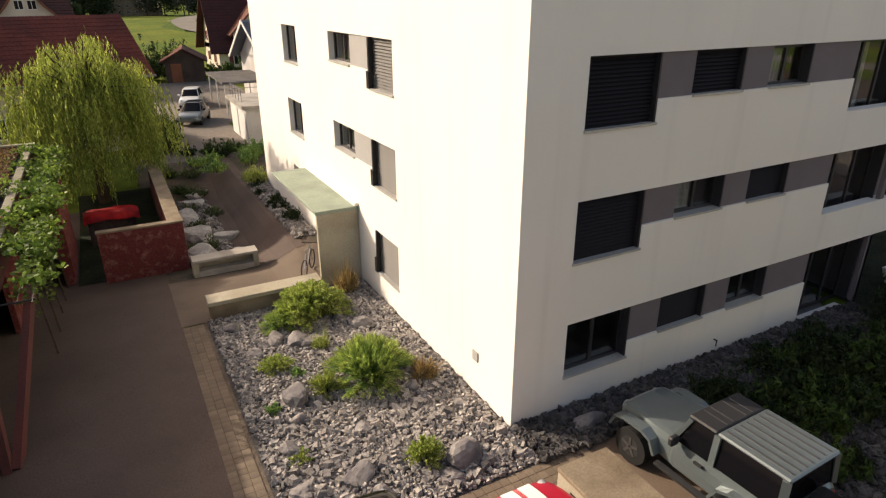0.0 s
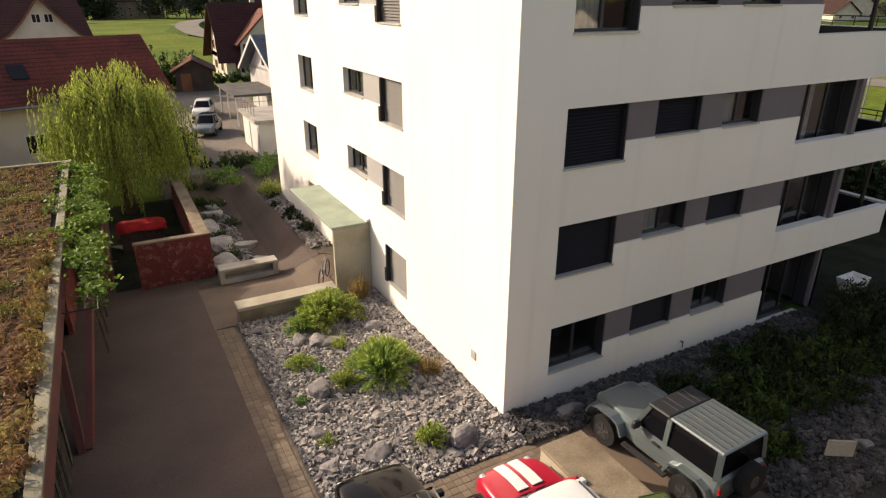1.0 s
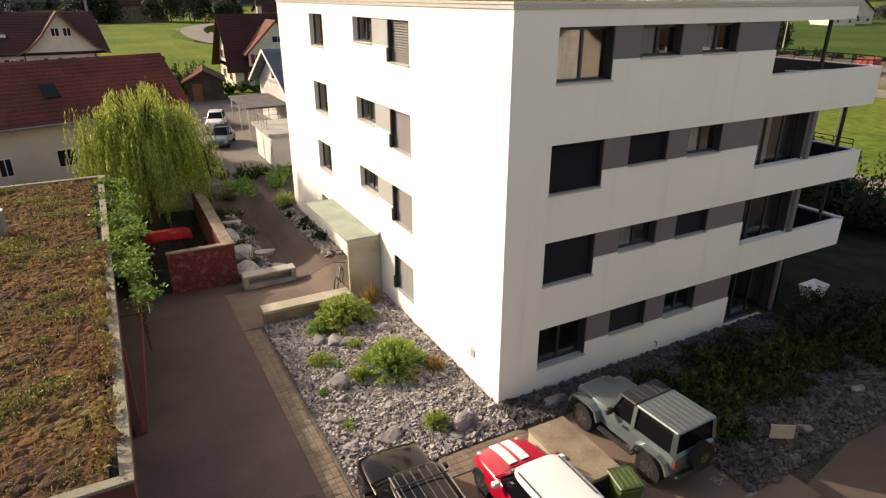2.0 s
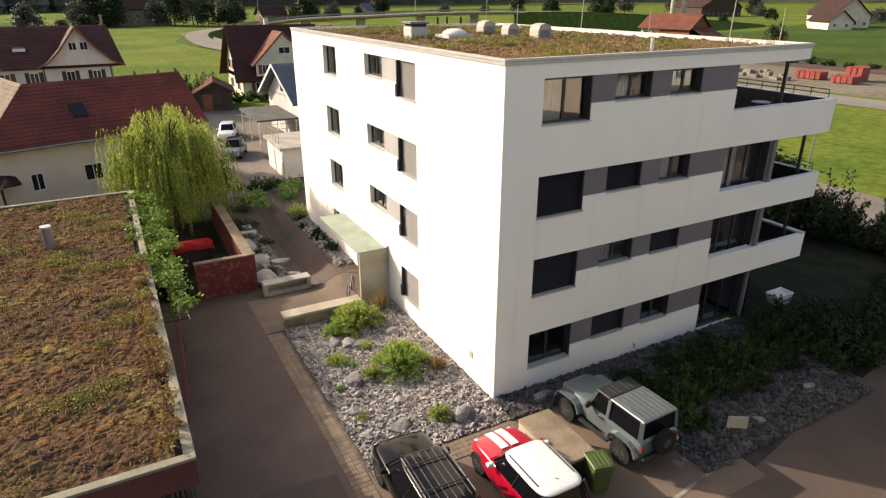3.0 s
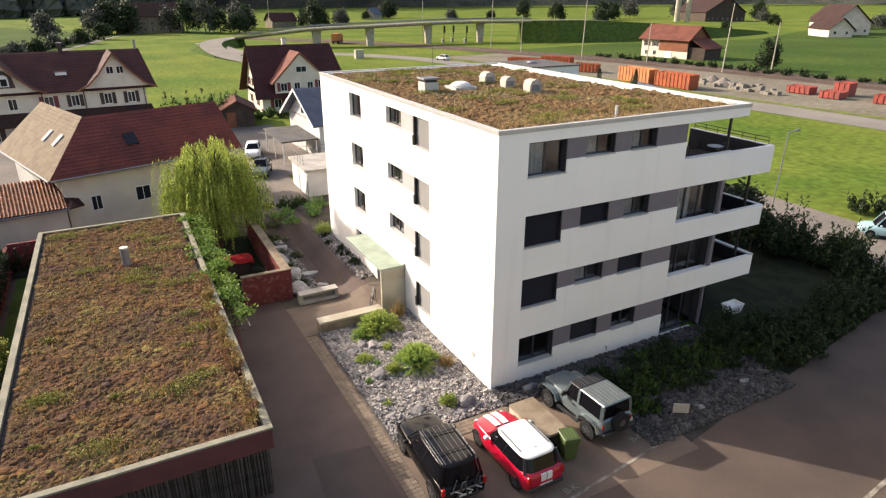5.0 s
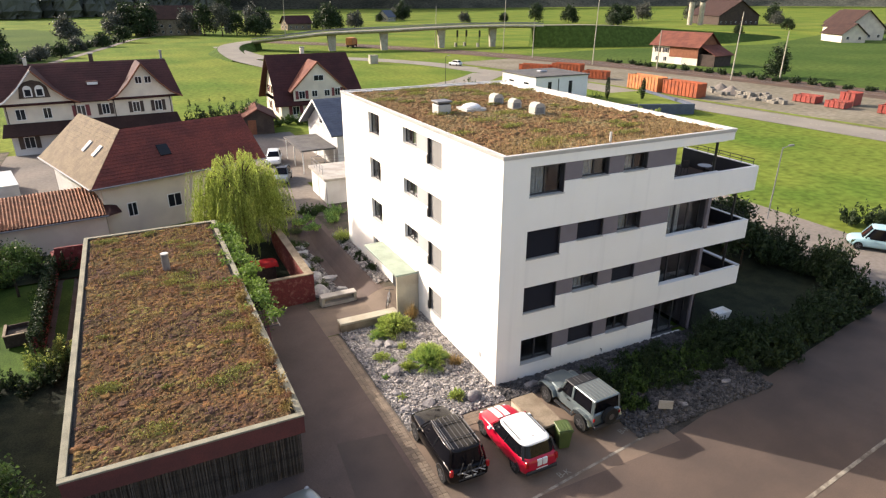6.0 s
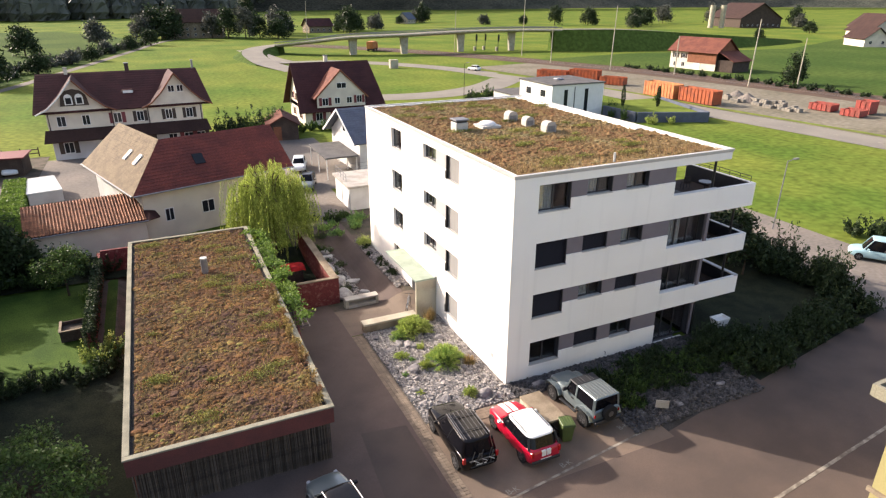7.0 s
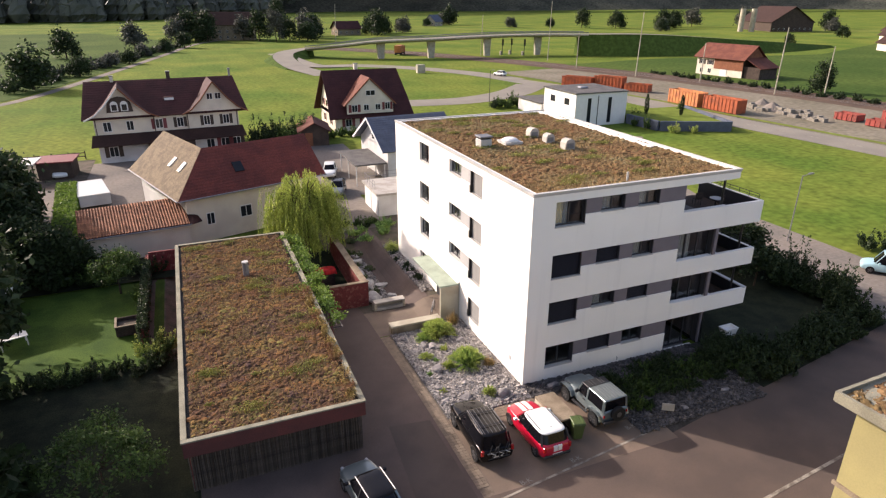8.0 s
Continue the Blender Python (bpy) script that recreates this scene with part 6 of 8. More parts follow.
for x, y in ((54.6, 204.8), (73, 200.6), (97, 201.8), (118, 198.8)):
    z = min(fine_deck, key=lambda p: (p.x - x) ** 2 + (p.y - y) ** 2).z
    bm = bmesh.new()
    low = [(x - 1.1, y - 0.6), (x + 1.1, y - 0.6), (x + 1.1, y + 0.6), (x - 1.1, y + 0.6)]
    vl = [bm.verts.new((px, py, -0.3)) for px, py in low]
    vh = [bm.verts.new((x + (px - x) * 1.45, py, z - 0.9)) for px, py in low]
    bm.faces.new(vl), bm.faces.new(vh)
    for i in range(4):
        bm.faces.new((vl[i], vl[(i + 1) % 4], vh[(i + 1) % 4], vh[i]))
    part("pier", bm, M["concrete"], bridge, "pale concrete pier")
# embankments under the ramp
vs, fs = [], []
for seg, closed in (([p for p in fine_deck if p.y > 176 and p.x < 31.5 and p.z > 0.2], -1), ([p for p in fine_deck if p.x > 133], 0)):
    base = len(vs)
    rows = []
    for i, p in enumerate(seg):
        q = seg[min(i + 1, len(seg) - 1)] - seg[max(i - 1, 0)]
        rows.append((p, Vector((-q.y, q.x, 0)).normalized(), p.z - 0.06))
    p, n, z = rows[closed]
    out = Vector((n.y, -n.x, 0)) * (1 if closed else -1) * 0.08 * z
    toe = (p + out, n, -0.1)
    rows = rows + [toe] if closed else [toe] + rows
    for i, (p, n, z) in enumerate(rows):
        inward = (len(rows) - 1 - i) if closed else i
        spread = min(1.9 * max(z, 0), 5.5) * min(1.0, 0.12 + inward / 9)
        for k, zz in ((3.6 + spread, -0.1), (3.7, z), (-3.7, z), (-3.6 - spread, -0.1)):
            c = p + n * k
            vs.append((c.x, c.y, zz))
    for i in range(len(rows) - 1):
        for k in range(3):
            a = base + i * 4 + k
            fs.append((a, a + 1, a + 5, a + 4))
tagged(pydata("embankment", vs, fs, M["pasture"]), "grassy embankment beside the bridge", "embankment", "", "structure")
pier_stub = thing("concrete_block", "small concrete block in the meadow", "block", (51.6, 154.7, 0))
part("body", boxed(-1.2, -0.8, -0.2, 1.2, 0.8, 2.4, 0.05), M["concrete"], pier_stub)

# rails
for off, nm in ((-2.6, "west"), (-1.1, "west"), (1.1, "east"), (2.6, "east")):
    ribbon("rail_track", [(40 + off, 270, 0), (72 + off, 225, 0), (95 + off, 175, 0), (110 + off, 128, 0), (118 + off, 88, 0), (121 + off, 55, 0), (124 + off, 0, 0), (126 + off, -60, 0)], 0.16, M["zinc"], 0.14, "thin steel railway rail", "rail")


def mast(name, label, at, h, lean=0.0, arm=0.0, mat="concrete"):
    t = thing(name, label, "pole", at, 0, "poles along the railway" if name == "railway_mast" else "")
    part("pole", rod(bmesh.new(), (0, 0, -0.3), (lean, 0, h), 0.16 if h > 9 else 0.06, 0.10 if h > 9 else 0.045, 8), M[mat], t)
    if arm:
        part("arm", rod(bmesh.new(), (lean, 0, h - 0.05), (lean + arm, -arm * 0.4, h + 0.15), 0.05, 0.03, 6), M[mat], t)
        part("lamp_head", boxed(lean + arm - 0.05, -arm * 0.4 - 0.1, h + 0.1, lean + arm + 0.5, -arm * 0.4 + 0.1, h + 0.22), M["zinc"], t)
    return t


for x, y, h in ((109, 176, 20), (107, 124, 17.5), (114, 82, 15), (123, 76, 11), (96, 205, 15), (104, 150, 11), (116, 108, 10), (60, 300, 18)):
    mast("railway_mast", "tall pale pole beside the railway", (x, y, 0), h, 0.5 if h > 14 else 0.1)
mast("street_lamp", "slim pale street lamp beside the meadow", (34.2, 11.0, 0), 6.3, 0.1, 0.5, "zinc")

# skips and heaps in the storage yard
def skip(at, rz, length, height, mat, label):
    t = thing("skip_container", label, "container", at, rz, "skips in the storage yard")
    w = 1.25
    bm = bmesh.new()
    box(bm, 0, -w, 0.15, length, -w + 0.08, height)
    box(bm, 0, w - 0.08, 0.15, length, w, height)
    box(bm, 0, -w + 0.084, 0.15, 0.08, w - 0.084, height)
    box(bm, length - 0.08, -w + 0.084, 0.15, length, w - 0.084, height)
    box(bm, 0.084, -w + 0.084, 0.15, length - 0.084, w - 0.084, 0.4)
    part("body", bm, mat, t)
    for k in range(int(length / 0.9) + 1):
        x = min(length - 0.08, k * 0.9)
        for s in (-1, 1):
            part("rib", boxed(x, min(s * w, s * (w + 0.1)), 0.12, x + 0.09, max(s * w, s * (w + 0.1)) , height + 0.02), mat, t)
    for s in (-1, 1):
        part("rim", boxed(0, s * w - 0.08, height + 0.022, length, s * w + 0.08, height + 0.12), mat, t)
    return t


skip((83.3, 73.2, 0), 91, 8.6, 2.9, M["skip_light"], "amber steel roll-off skip in a yard")
skip((84.3, 64.0, 0), 93, 8.4, 2.7, M["skip"], "orange steel roll-off skip in a yard")
skip((80.0, 107.0, 0), 120, 8.0, 2.5, M["skip"], "orange steel roll-off skip in a yard")
skip((85.0, 101.0, 0), 118, 7.5, 3.0, M["skip"], "orange steel roll-off skip in a yard")
skip((88.0, 95.0, 0), 118, 6.0, 1.8, M["skip"], "low orange steel skip in a yard")
skip((98.5, 49.8, 0), 95, 4.2, 1.3, M["skip_red"], "red steel skip with white stripes")
skip((97.5, 43.8, 0), 95, 3.4, 1.2, M["skip_red"], "red steel skip in a yard")
skip((102.0, 45.0, 0), 95, 2.6, 2.3, M["skip_red"], "tall red steel skip in a yard")
skip((99.5, 35.0, 0), 100, 4.2, 1.4, M["skip_red"], "red steel skip in a yard")
prng = random.Random(8)
for k in range(16):
    x, y = 93.5 + prng.uniform(-2.5, 2.5), 52 + k * 1.1 + prng.uniform(-0.6, 0.6)
    t = thing("stone_stack", "grey stack of kerb stones in a yard", "stack", (x, y, 0), prng.uniform(80, 110), "stacks in the storage yard")
    hh = prng.uniform(0.5, 1.5)
    for j in range(3):
        part("stone", boxed(-0.9 + j * 0.62, -0.5, 0, -0.32 + j * 0.62, 0.5, hh * prng.uniform(0.6, 0.9), 0.03), M["road"], t)
for x, y, r, h in ((95, 66, 2.6, 1.6), (99, 72, 2.0, 1.2), (97, 60, 1.6, 0.9)):
    bm = bmesh.new()
    bmesh.ops.create_cone(bm, cap_ends=True, segments=18, radius1=r, radius2=0.15, depth=h, matrix=Matrix.Translation((x, y, h / 2 - 0.05)))
    bmesh.ops.subdivide_edges(bm, edges=bm.edges, cuts=2)
    for v in bm.verts:
        v.co += Vector((1, 1, 0.4)) * 0.25 * noise.noise(v.co * 1.3)
    solo("rubble_mound", bm, M["yard"], "grey gravel mound in the storage yard", "heap", "heaps in the storage yard")


# ---- vehicles ----
def spoked(wheel, x0, x1, y, z, r, count=5):
    """Rim dish, spokes and hub on the outer side of a wheel; x0 to x1 runs outwards."""
    s = 1 if x1 > x0 else -1
    part("rim", rod(bmesh.new(), (x0, y, z), (x1 - s * 0.012, y, z), r * 0.62, r * 0.62, 18), M["plastic"], wheel)
    bm = bmesh.new()
    for k in range(count):
        a = 2 * math.pi * k / count + 0.3
        d = Vector((0, math.cos(a), math.sin(a)))
        c = Vector((x1, y, z))
        n = d.cross(Vector((1, 0, 0)))
        ring = [c + d * r * 0.08 + n * r * 0.10, c + d * r * 0.08 - n * r * 0.10, c + d * r * 0.60 - n * r * 0.07, c + d * r * 0.60 + n * r * 0.07]
        lo = [bm.verts.new(q - Vector((s * 0.011, 0, 0))) for q in ring]
        hi = [bm.verts.new(q) for q in ring]
        bm.faces.new(lo), bm.faces.new(hi)
        for i in range(4):
            bm.faces.new((lo[i], lo[(i + 1) % 4], hi[(i + 1) % 4], hi[i]))
    part("spokes", bm, M["rim"], wheel)


def loft(bm, rings):
    rows = [[bm.verts.new(p) for p in r] for r in rings]
    n = len(rows[0])
    for a, b in zip(rows, rows[1:]):
        for i in range(n):
            bm.faces.new((a[i], a[(i + 1) % n], b[(i + 1) % n], b[i]))
    bm.faces.new(rows[0])
    bm.faces.new(rows[-1])
    return bm


def hull_ring(y, lo, hi, w, crown):
    pts = [(-w * 0.86, lo), (-w * 0.97, lo + 0.10), (-w, lo + (hi - lo) * 0.45), (-w * 0.985, lo + (hi - lo) * 0.75), (-w * 0.93, hi - 0.035), (-w * 0.80, hi), (-w * 0.3, hi + crown)]
    pts += [(-x, z) for x, z in pts[::-1]]
    return [(x, y, z) for x, z in pts]


def rounded(wx, y0, y1, n, power):
    """A rounded rectangle outline from y1 (rear) to y0 (front)."""
    pts = []
    for k in range(n):
        a = 2 * math.pi * (k + 0.5) / n
        ca, sa = math.cos(a), math.sin(a)
        pts.append((wx * math.copysign(abs(ca) ** power, ca), (y0 + y1) / 2 + (y0 - y1) / 2 * math.copysign(abs(sa) ** power, sa)))
    return pts


def arch_strip(s, track, yy, r, width):
    """A wheel arch lip as one bent strip."""
    bm = bmesh.new()
    rows = []
    for k in range(13):
        a = math.pi * k / 12
        row = [bm.verts.new((s * (track + o), yy + math.cos(a) * q, r + math.sin(a) * q)) for o, q in ((-0.03, r * 1.06), (0.022, r * 1.08), (0.022, r * 1.08 + width), (-0.03, r * 1.08 + width))]
        if rows:
            for i in range(4):
                bm.faces.new((rows[-1][i], rows[-1][(i + 1) % 4], row[(i + 1) % 4], row[i]))
        rows.append(row)
    bm.faces.new(rows[0]), bm.faces.new(rows[-1])
    return bm


def vehicle(name, label, at, rz, mat, stations, cabin, roof_mat, wheels, roof_label="", cladding=None, rear_pillar=None):
    """stations: (y, underside, top, half width); cabin: belt front/rear y, roof front/rear y, belt z, roof z, half widths."""
    t = thing(name, label, "car", at, rz)
    bm = loft(bmesh.new(), [hull_ring(y, lo, hi, w, 0.03) for y, lo, hi, w in stations])
    body = part("body", bm, mat, t, smooth=True)
    sub = body.modifiers.new("round", "SUBSURF")
    sub.levels = sub.render_levels = 2
    bf, br, rf, rr, zb, zr, wb, wr = cabin
    N = 40
    low, top = rounded(wb, bf, br, N, 0.42), rounded(wr, rf, rr, N, 0.40)
    part("glazing", loft(bmesh.new(), [[(x, y, zb - 0.03) for x, y in low], [(x, y, zr + 0.004) for x, y in top]]), M["car_window"], t, "dark tinted windows", smooth=False)
    cy, half = (rf + rr) / 2, (rf - rr) / 2
    rings = []
    for sc, dz in ((1.012, -0.015), (1.02, 0.012), (0.985, 0.036), (0.86, 0.058), (0.55, 0.074), (0.15, 0.08)):
        rings.append([(x * sc, cy + (y - cy) * (1 - (1 - sc) * wr / half), zr + dz) for x, y in top])
    part("roof", loft(bmesh.new(), rings), roof_mat, t, roof_label, smooth=True)
    for s in (-1, 1):
        for ya, yb, wd, pm in ((bf - 0.10, rf - 0.06, 0.055, mat), ((bf + br) / 2 + 0.05, (rf + rr) / 2 + 0.05, 0.06, M["plastic"]), (br + 0.10, rr + 0.08, 0.10, rear_pillar or mat)):
            a = Vector((s * wb * (0.93 if ya != (bf + br) / 2 + 0.05 else 1.0), ya, zb - 0.03))
            b = Vector((s * wr * (0.95 if ya != (bf + br) / 2 + 0.05 else 1.0), yb, zr + 0.01))
            part("pillar", beam(bmesh.new(), a, b, wd, 0.05), pm, t)
    r, track, yf, yr = wheels
    for yy in (yf, yr):
        for s in (-1, 1):
            w = part("wheel", rod(bmesh.new(), (s * (track - 0.2), yy, r), (s * (track + 0.015), yy, r), r, None, 24), M["tyre"], t)
            spoked(w, s * (track - 0.1), s * (track + 0.028), yy, r, r)
            part("wheel_arch", arch_strip(s, track, yy, r, 0.05), cladding or mat, t)
    for s in (-1, 1):
        x0, x1 = sorted((s * (wb + 0.04), s * (wb + 0.23)))
        part("mirror", boxed(x0, bf - 0.46, zb + 0.0, x1, bf - 0.30, zb + 0.13, 0.03), roof_mat if roof_mat is not M["plastic"] else mat, t)
    return t


def lamps(t, y_front, y_rear, zf, zr, xf, xr, size):
    for s in (-1, 1):
        part("headlight", rod(bmesh.new(), (s * xf, y_front - 0.1, zf), (s * xf, y_front + 0.03, zf + 0.01), size, size * 0.9, 14), M["lamp_glass"], t)
        part("tail_light", boxed(s * xr - 0.07, y_rear - 0.03, zr - 0.16, s * xr + 0.07, y_rear + 0.08, zr + 0.12, 0.02), M["tail"], t)
    part("number_plate", boxed(-0.26, y_rear - 0.035, zr - 0.42, 0.26, y_rear + 0.01, zr - 0.30), M["white_paint"], t, "blank pale plate")


mini = vehicle("red_hatchback", "red hatchback with white roof and white bonnet stripes", (-1.52, -4.12, 0.01), 0, M["paint_red"],
               [(-1.93, 0.34, 0.80, 0.66), (-1.84, 0.24, 0.93, 0.78), (-1.4, 0.2, 0.97, 0.83), (-0.4, 0.2, 0.95, 0.84), (0.6, 0.2, 0.94, 0.84), (1.25, 0.2, 0.90, 0.82), (1.7, 0.24, 0.80, 0.74), (1.90, 0.34, 0.62, 0.60)],
               (0.80, -1.80, 0.30, -1.58, 0.93, 1.37, 0.79, 0.67), M["paint_white"], (0.31, 0.80, 1.22, -1.22), "white painted roof", cladding=M["plastic"], rear_pillar=M["plastic"])
mini.scale = (1.05, 1.05, 1.03)
lamps(mini, 1.70, -1.90, 0.70, 0.80, 0.55, 0.66, 0.10)
for s in (-0.17, 0.17):
    bm = bmesh.new()
    ys = [0.82, 1.05, 1.25, 1.5, 1.72]
    zs = [0.985, 0.972, 0.950, 0.895, 0.826]
    for k in range(4):
        slab(bm, [(s - 0.12, ys[k], zs[k]), (s + 0.12, ys[k], zs[k]), (s + 0.12, ys[k + 1], zs[k + 1]), (s - 0.12, ys[k + 1], zs[k + 1])], 0.02)
    part("bonnet_stripe", bm, M["paint_white"], mini, "white bonnet stripe")
    part("boot_stripe", boxed(s * 0.7 - 0.10, -1.945, 0.62, s * 0.7 + 0.10, -1.87, 0.90), M["paint_white"], mini)
for s in (-0.56, 0.56):
    part("roof_rail", rod(bmesh.new(), (s, 0.1, 1.44), (s, -1.2, 1.44), 0.018), M["plastic"], mini)
part("aerial", rod(bmesh.new(), (0, -1.1, 1.40), (0.0, -1.3, 1.52), 0.014, 0.006), M["plastic"], mini)
part("bumper", boxed(-0.7, -1.97, 0.30, 0.7, -1.88, 0.46, 0.03), M["plastic"], mini)

suv = vehicle("black_suv", "black sport utility vehicle with roof rails", (-4.32, -3.28, 0.01), -2, M["paint_black"],
              [(-2.15, 0.42, 0.95, 0.80), (-2.05, 0.34, 1.02, 0.88), (-1.4, 0.32, 1.06, 0.90), (0.0, 0.32, 1.05, 0.90), (0.9, 0.32, 1.04, 0.90), (1.6, 0.34, 1.00, 0.88), (2.1, 0.38, 0.92, 0.82), (2.25, 0.45, 0.72, 0.72)],
              (1.05, -2.02, 0.40, -1.86, 1.05, 1.66, 0.84, 0.68), M["paint_black"], (0.37, 0.87, 1.42, -1.32), "black ribbed roof", cladding=M["plastic"])
lamps(suv, 2.10, -2.12, 0.76, 0.98, 0.64, 0.78, 0.10)
for k in range(6):
    s = -0.5 + k * 0.2
    part("roof_rib", boxed(s - 0.011, -1.7, 1.724, s + 0.011, 0.25, 1.742), M["rim"], suv)
for s in (-0.62, 0.62):
    part("roof_rail", rod(bmesh.new(), (s, 0.2, 1.78), (s, -1.7, 1.78), 0.022), M["rim"], suv)
for y in (-0.2, -1.2):
    part("cross_bar", rod(bmesh.new(), (-0.66, y, 1.80), (0.66, y, 1.80), 0.018), M["plastic"], suv)
for k in range(3):
    part("rear_rack", rod(bmesh.new(), (-0.5 + k * 0.4, -2.2, 0.85), (-0.35 + k * 0.4, -2.24, 1.45), 0.022), M["plastic"], suv, "dark rear rack")
rack = part("bike_carrier", rod(bmesh.new(), (-0.55, -2.30, 0.72), (0.55, -2.30, 0.72), 0.025), M["plastic"], suv, "folded dark bicycle carrier")
for x, a in ((-0.35, 0.2), (0.05, -0.15), (0.38, 0.1)):
    part("carrier_arm", beam(bmesh.new(), (x, -2.28, 0.72), (x + a, -2.34, 1.38), 0.05, 0.06), M["plastic"], rack)
    part("strap", rod(bmesh.new(), (x - 0.1, -2.36, 1.1), (x + 0.14, -2.38, 0.95), 0.02), M["rim_bright"], rack)
part("rear_rack", rod(bmesh.new(), (-0.6, -2.26, 1.0), (0.6, -2.26, 1.0), 0.03), M["rim"], suv)

jeep = thing("silver_offroader", "silver boxy off-road car with a dark front roof panel", "car", (2.50, -3.28, 0.01), 2)
bm = loft(bmesh.new(), [hull_ring(y, lo, hi, w, 0.02) for y, lo, hi, w in ((-1.85, 0.5, 1.10, 0.76), (-1.78, 0.45, 1.16, 0.79), (0.35, 0.45, 1.16, 0.79), (0.40, 0.45, 1.14, 0.77), (1.75, 0.5, 1.05, 0.62), (1.86, 0.55, 0.98, 0.58))])
part("body", bm, M["paint_silver"], jeep)
bm = loft(bmesh.new(), [[(-0.76, -1.78, 1.15), (-0.76, 0.40, 1.15), (0.76, 0.40, 1.15), (0.76, -1.78, 1.15)], [(-0.68, -1.74, 1.74), (-0.68, 0.12, 1.74), (0.68, 0.12, 1.74), (0.68, -1.74, 1.74)]])
part("glazing", bm, M["car_window"], jeep, "dark tinted windows")
part("hard_top", boxed(-0.71, -1.80, 1.742, 0.71, -0.42, 1.82, 0.03), M["paint_silver"], jeep, "silver ribbed hard top")
part("front_roof_panel", boxed(-0.70, -0.41, 1.742, 0.70, 0.20, 1.81, 0.03), M["plastic"], jeep, "black front roof panel")
for k in range(7):
    x = -0.54 + k * 0.18
    part("roof_rib", boxed(x - 0.015, -1.72, 1.822, x + 0.015, -0.5, 1.838), M["rim"], jeep)
    if k in (1, 2, 4, 5):
        part("roof_rib", boxed(x - 0.012, -0.36, 1.812, x + 0.012, 0.14, 1.824), M["rim"], jeep)
for s in (-1, 1):
    for a, b, w in (((s * 0.75, -1.76, 1.14), (s * 0.69, -1.73, 1.76), 0.14), ((s * 0.75, -0.45, 1.14), (s * 0.69, -0.45, 1.76), 0.12), ((s * 0.75, 0.40, 1.14), (s * 0.69, 0.12, 1.76), 0.08)):
        part("pillar", beam(bmesh.new(), a, b, w, 0.09), M["paint_silver"], jeep)
    for yy in (1.25, -1.20):
        w = part("wheel", rod(bmesh.new(), (s * 0.66, yy, 0.40), (s * 0.92, yy, 0.40), 0.40, None, 22), M["tyre"], jeep)
        spoked(w, s * 0.80, s * 0.933, yy, 0.40, 0.37)
        bm = bmesh.new()
        prof = [(-0.62, 0.62), (-0.48, 0.90), (-0.25, 0.99), (0.25, 0.99), (0.48, 0.90), (0.62, 0.62)]
        for (ya, za), (yb, zb) in zip(prof, prof[1:]):
            slab(bm, [(s * 0.70, yy + ya, za), (s * 0.95, yy + ya, za), (s * 0.95, yy + yb, zb), (s * 0.70, yy + yb, zb)], 0.06)
        part("fender", bm, M["paint_silver"], jeep, "flared silver fender")
    part("door_handle", boxed(*sorted((s * 0.79, s * 0.83))[:1], -0.32, 0.98, sorted((s * 0.79, s * 0.83))[1], -0.14, 1.03), M["plastic"], jeep)
    part("mirror", boxed(*sorted((s * 0.80, s * 1.02))[:1], 0.22, 1.14, sorted((s * 0.80, s * 1.02))[1], 0.34, 1.34, 0.03), M["plastic"], jeep)
    part("headlight", rod(bmesh.new(), (s * 0.42, 1.80, 0.86), (s * 0.42, 1.90, 0.86), 0.11, None, 14), M["lamp_glass"], jeep)
    part("tail_light", boxed(s * 0.72 - 0.04, -1.88, 0.84, s * 0.72 + 0.04, -1.84, 0.98), M["tail"], jeep)
    part("side_step", boxed(*sorted((s * 0.80, s * 0.93))[:1], -0.65, 0.42, sorted((s * 0.80, s * 0.93))[1], 0.62, 0.48), M["plastic"], jeep)
w = part("spare_wheel", rod(bmesh.new(), (0.05, -1.88, 1.0), (0.05, -2.10, 1.0), 0.39, None, 22), M["tyre"], jeep)
part("rim", rod(bmesh.new(), (0.05, -2.05, 1.0), (0.05, -2.112, 1.0), 0.15, None, 10), M["rim"], w)
part("bumper", boxed(-0.78, -2.02, 0.46, 0.78, -1.88, 0.66, 0.03), M["plastic"], jeep)
part("bumper", boxed(-0.70, 1.88, 0.50, 0.70, 2.05, 0.68, 0.03), M["plastic"], jeep)

SALOON = [(-2.05, 0.40, 0.85, 0.72), (-1.95, 0.28, 0.95, 0.82), (-1.2, 0.22, 0.98, 0.86), (0.4, 0.22, 0.96, 0.86), (1.2, 0.22, 0.92, 0.85), (1.85, 0.26, 0.80, 0.78), (2.05, 0.36, 0.62, 0.66)]
CABIN = (0.95, -1.85, 0.35, -1.35, 0.96, 1.44, 0.78, 0.62)
WHEELS = (0.31, 0.83, 1.28, -1.25)
roofcar = vehicle("silver_hatchback", "dull silver hatchback with black roof on the forecourt", (-10.6, -5.3, 0.01), 8, M["paint_silver"], SALOON, CABIN, M["paint_black"], WHEELS, "glossy black roof")
for s in (-0.60, 0.60):
    part("roof_rail", rod(bmesh.new(), (s, 0.30, 1.50), (s, -1.25, 1.50), 0.022), M["rim_bright"], roofcar, "bright metal roof rail")
lamps(roofcar, 1.9, -1.98, 0.7, 0.8, 0.6, 0.7, 0.1)
c1 = vehicle("white_parked_car", "white compact car parked in the courtyard", (0.0, 49.6, 0.02), 165, M["paint_white"], SALOON, CABIN, M["paint_white"], WHEELS)
lamps(c1, 1.9, -1.98, 0.7, 0.8, 0.6, 0.7, 0.1)
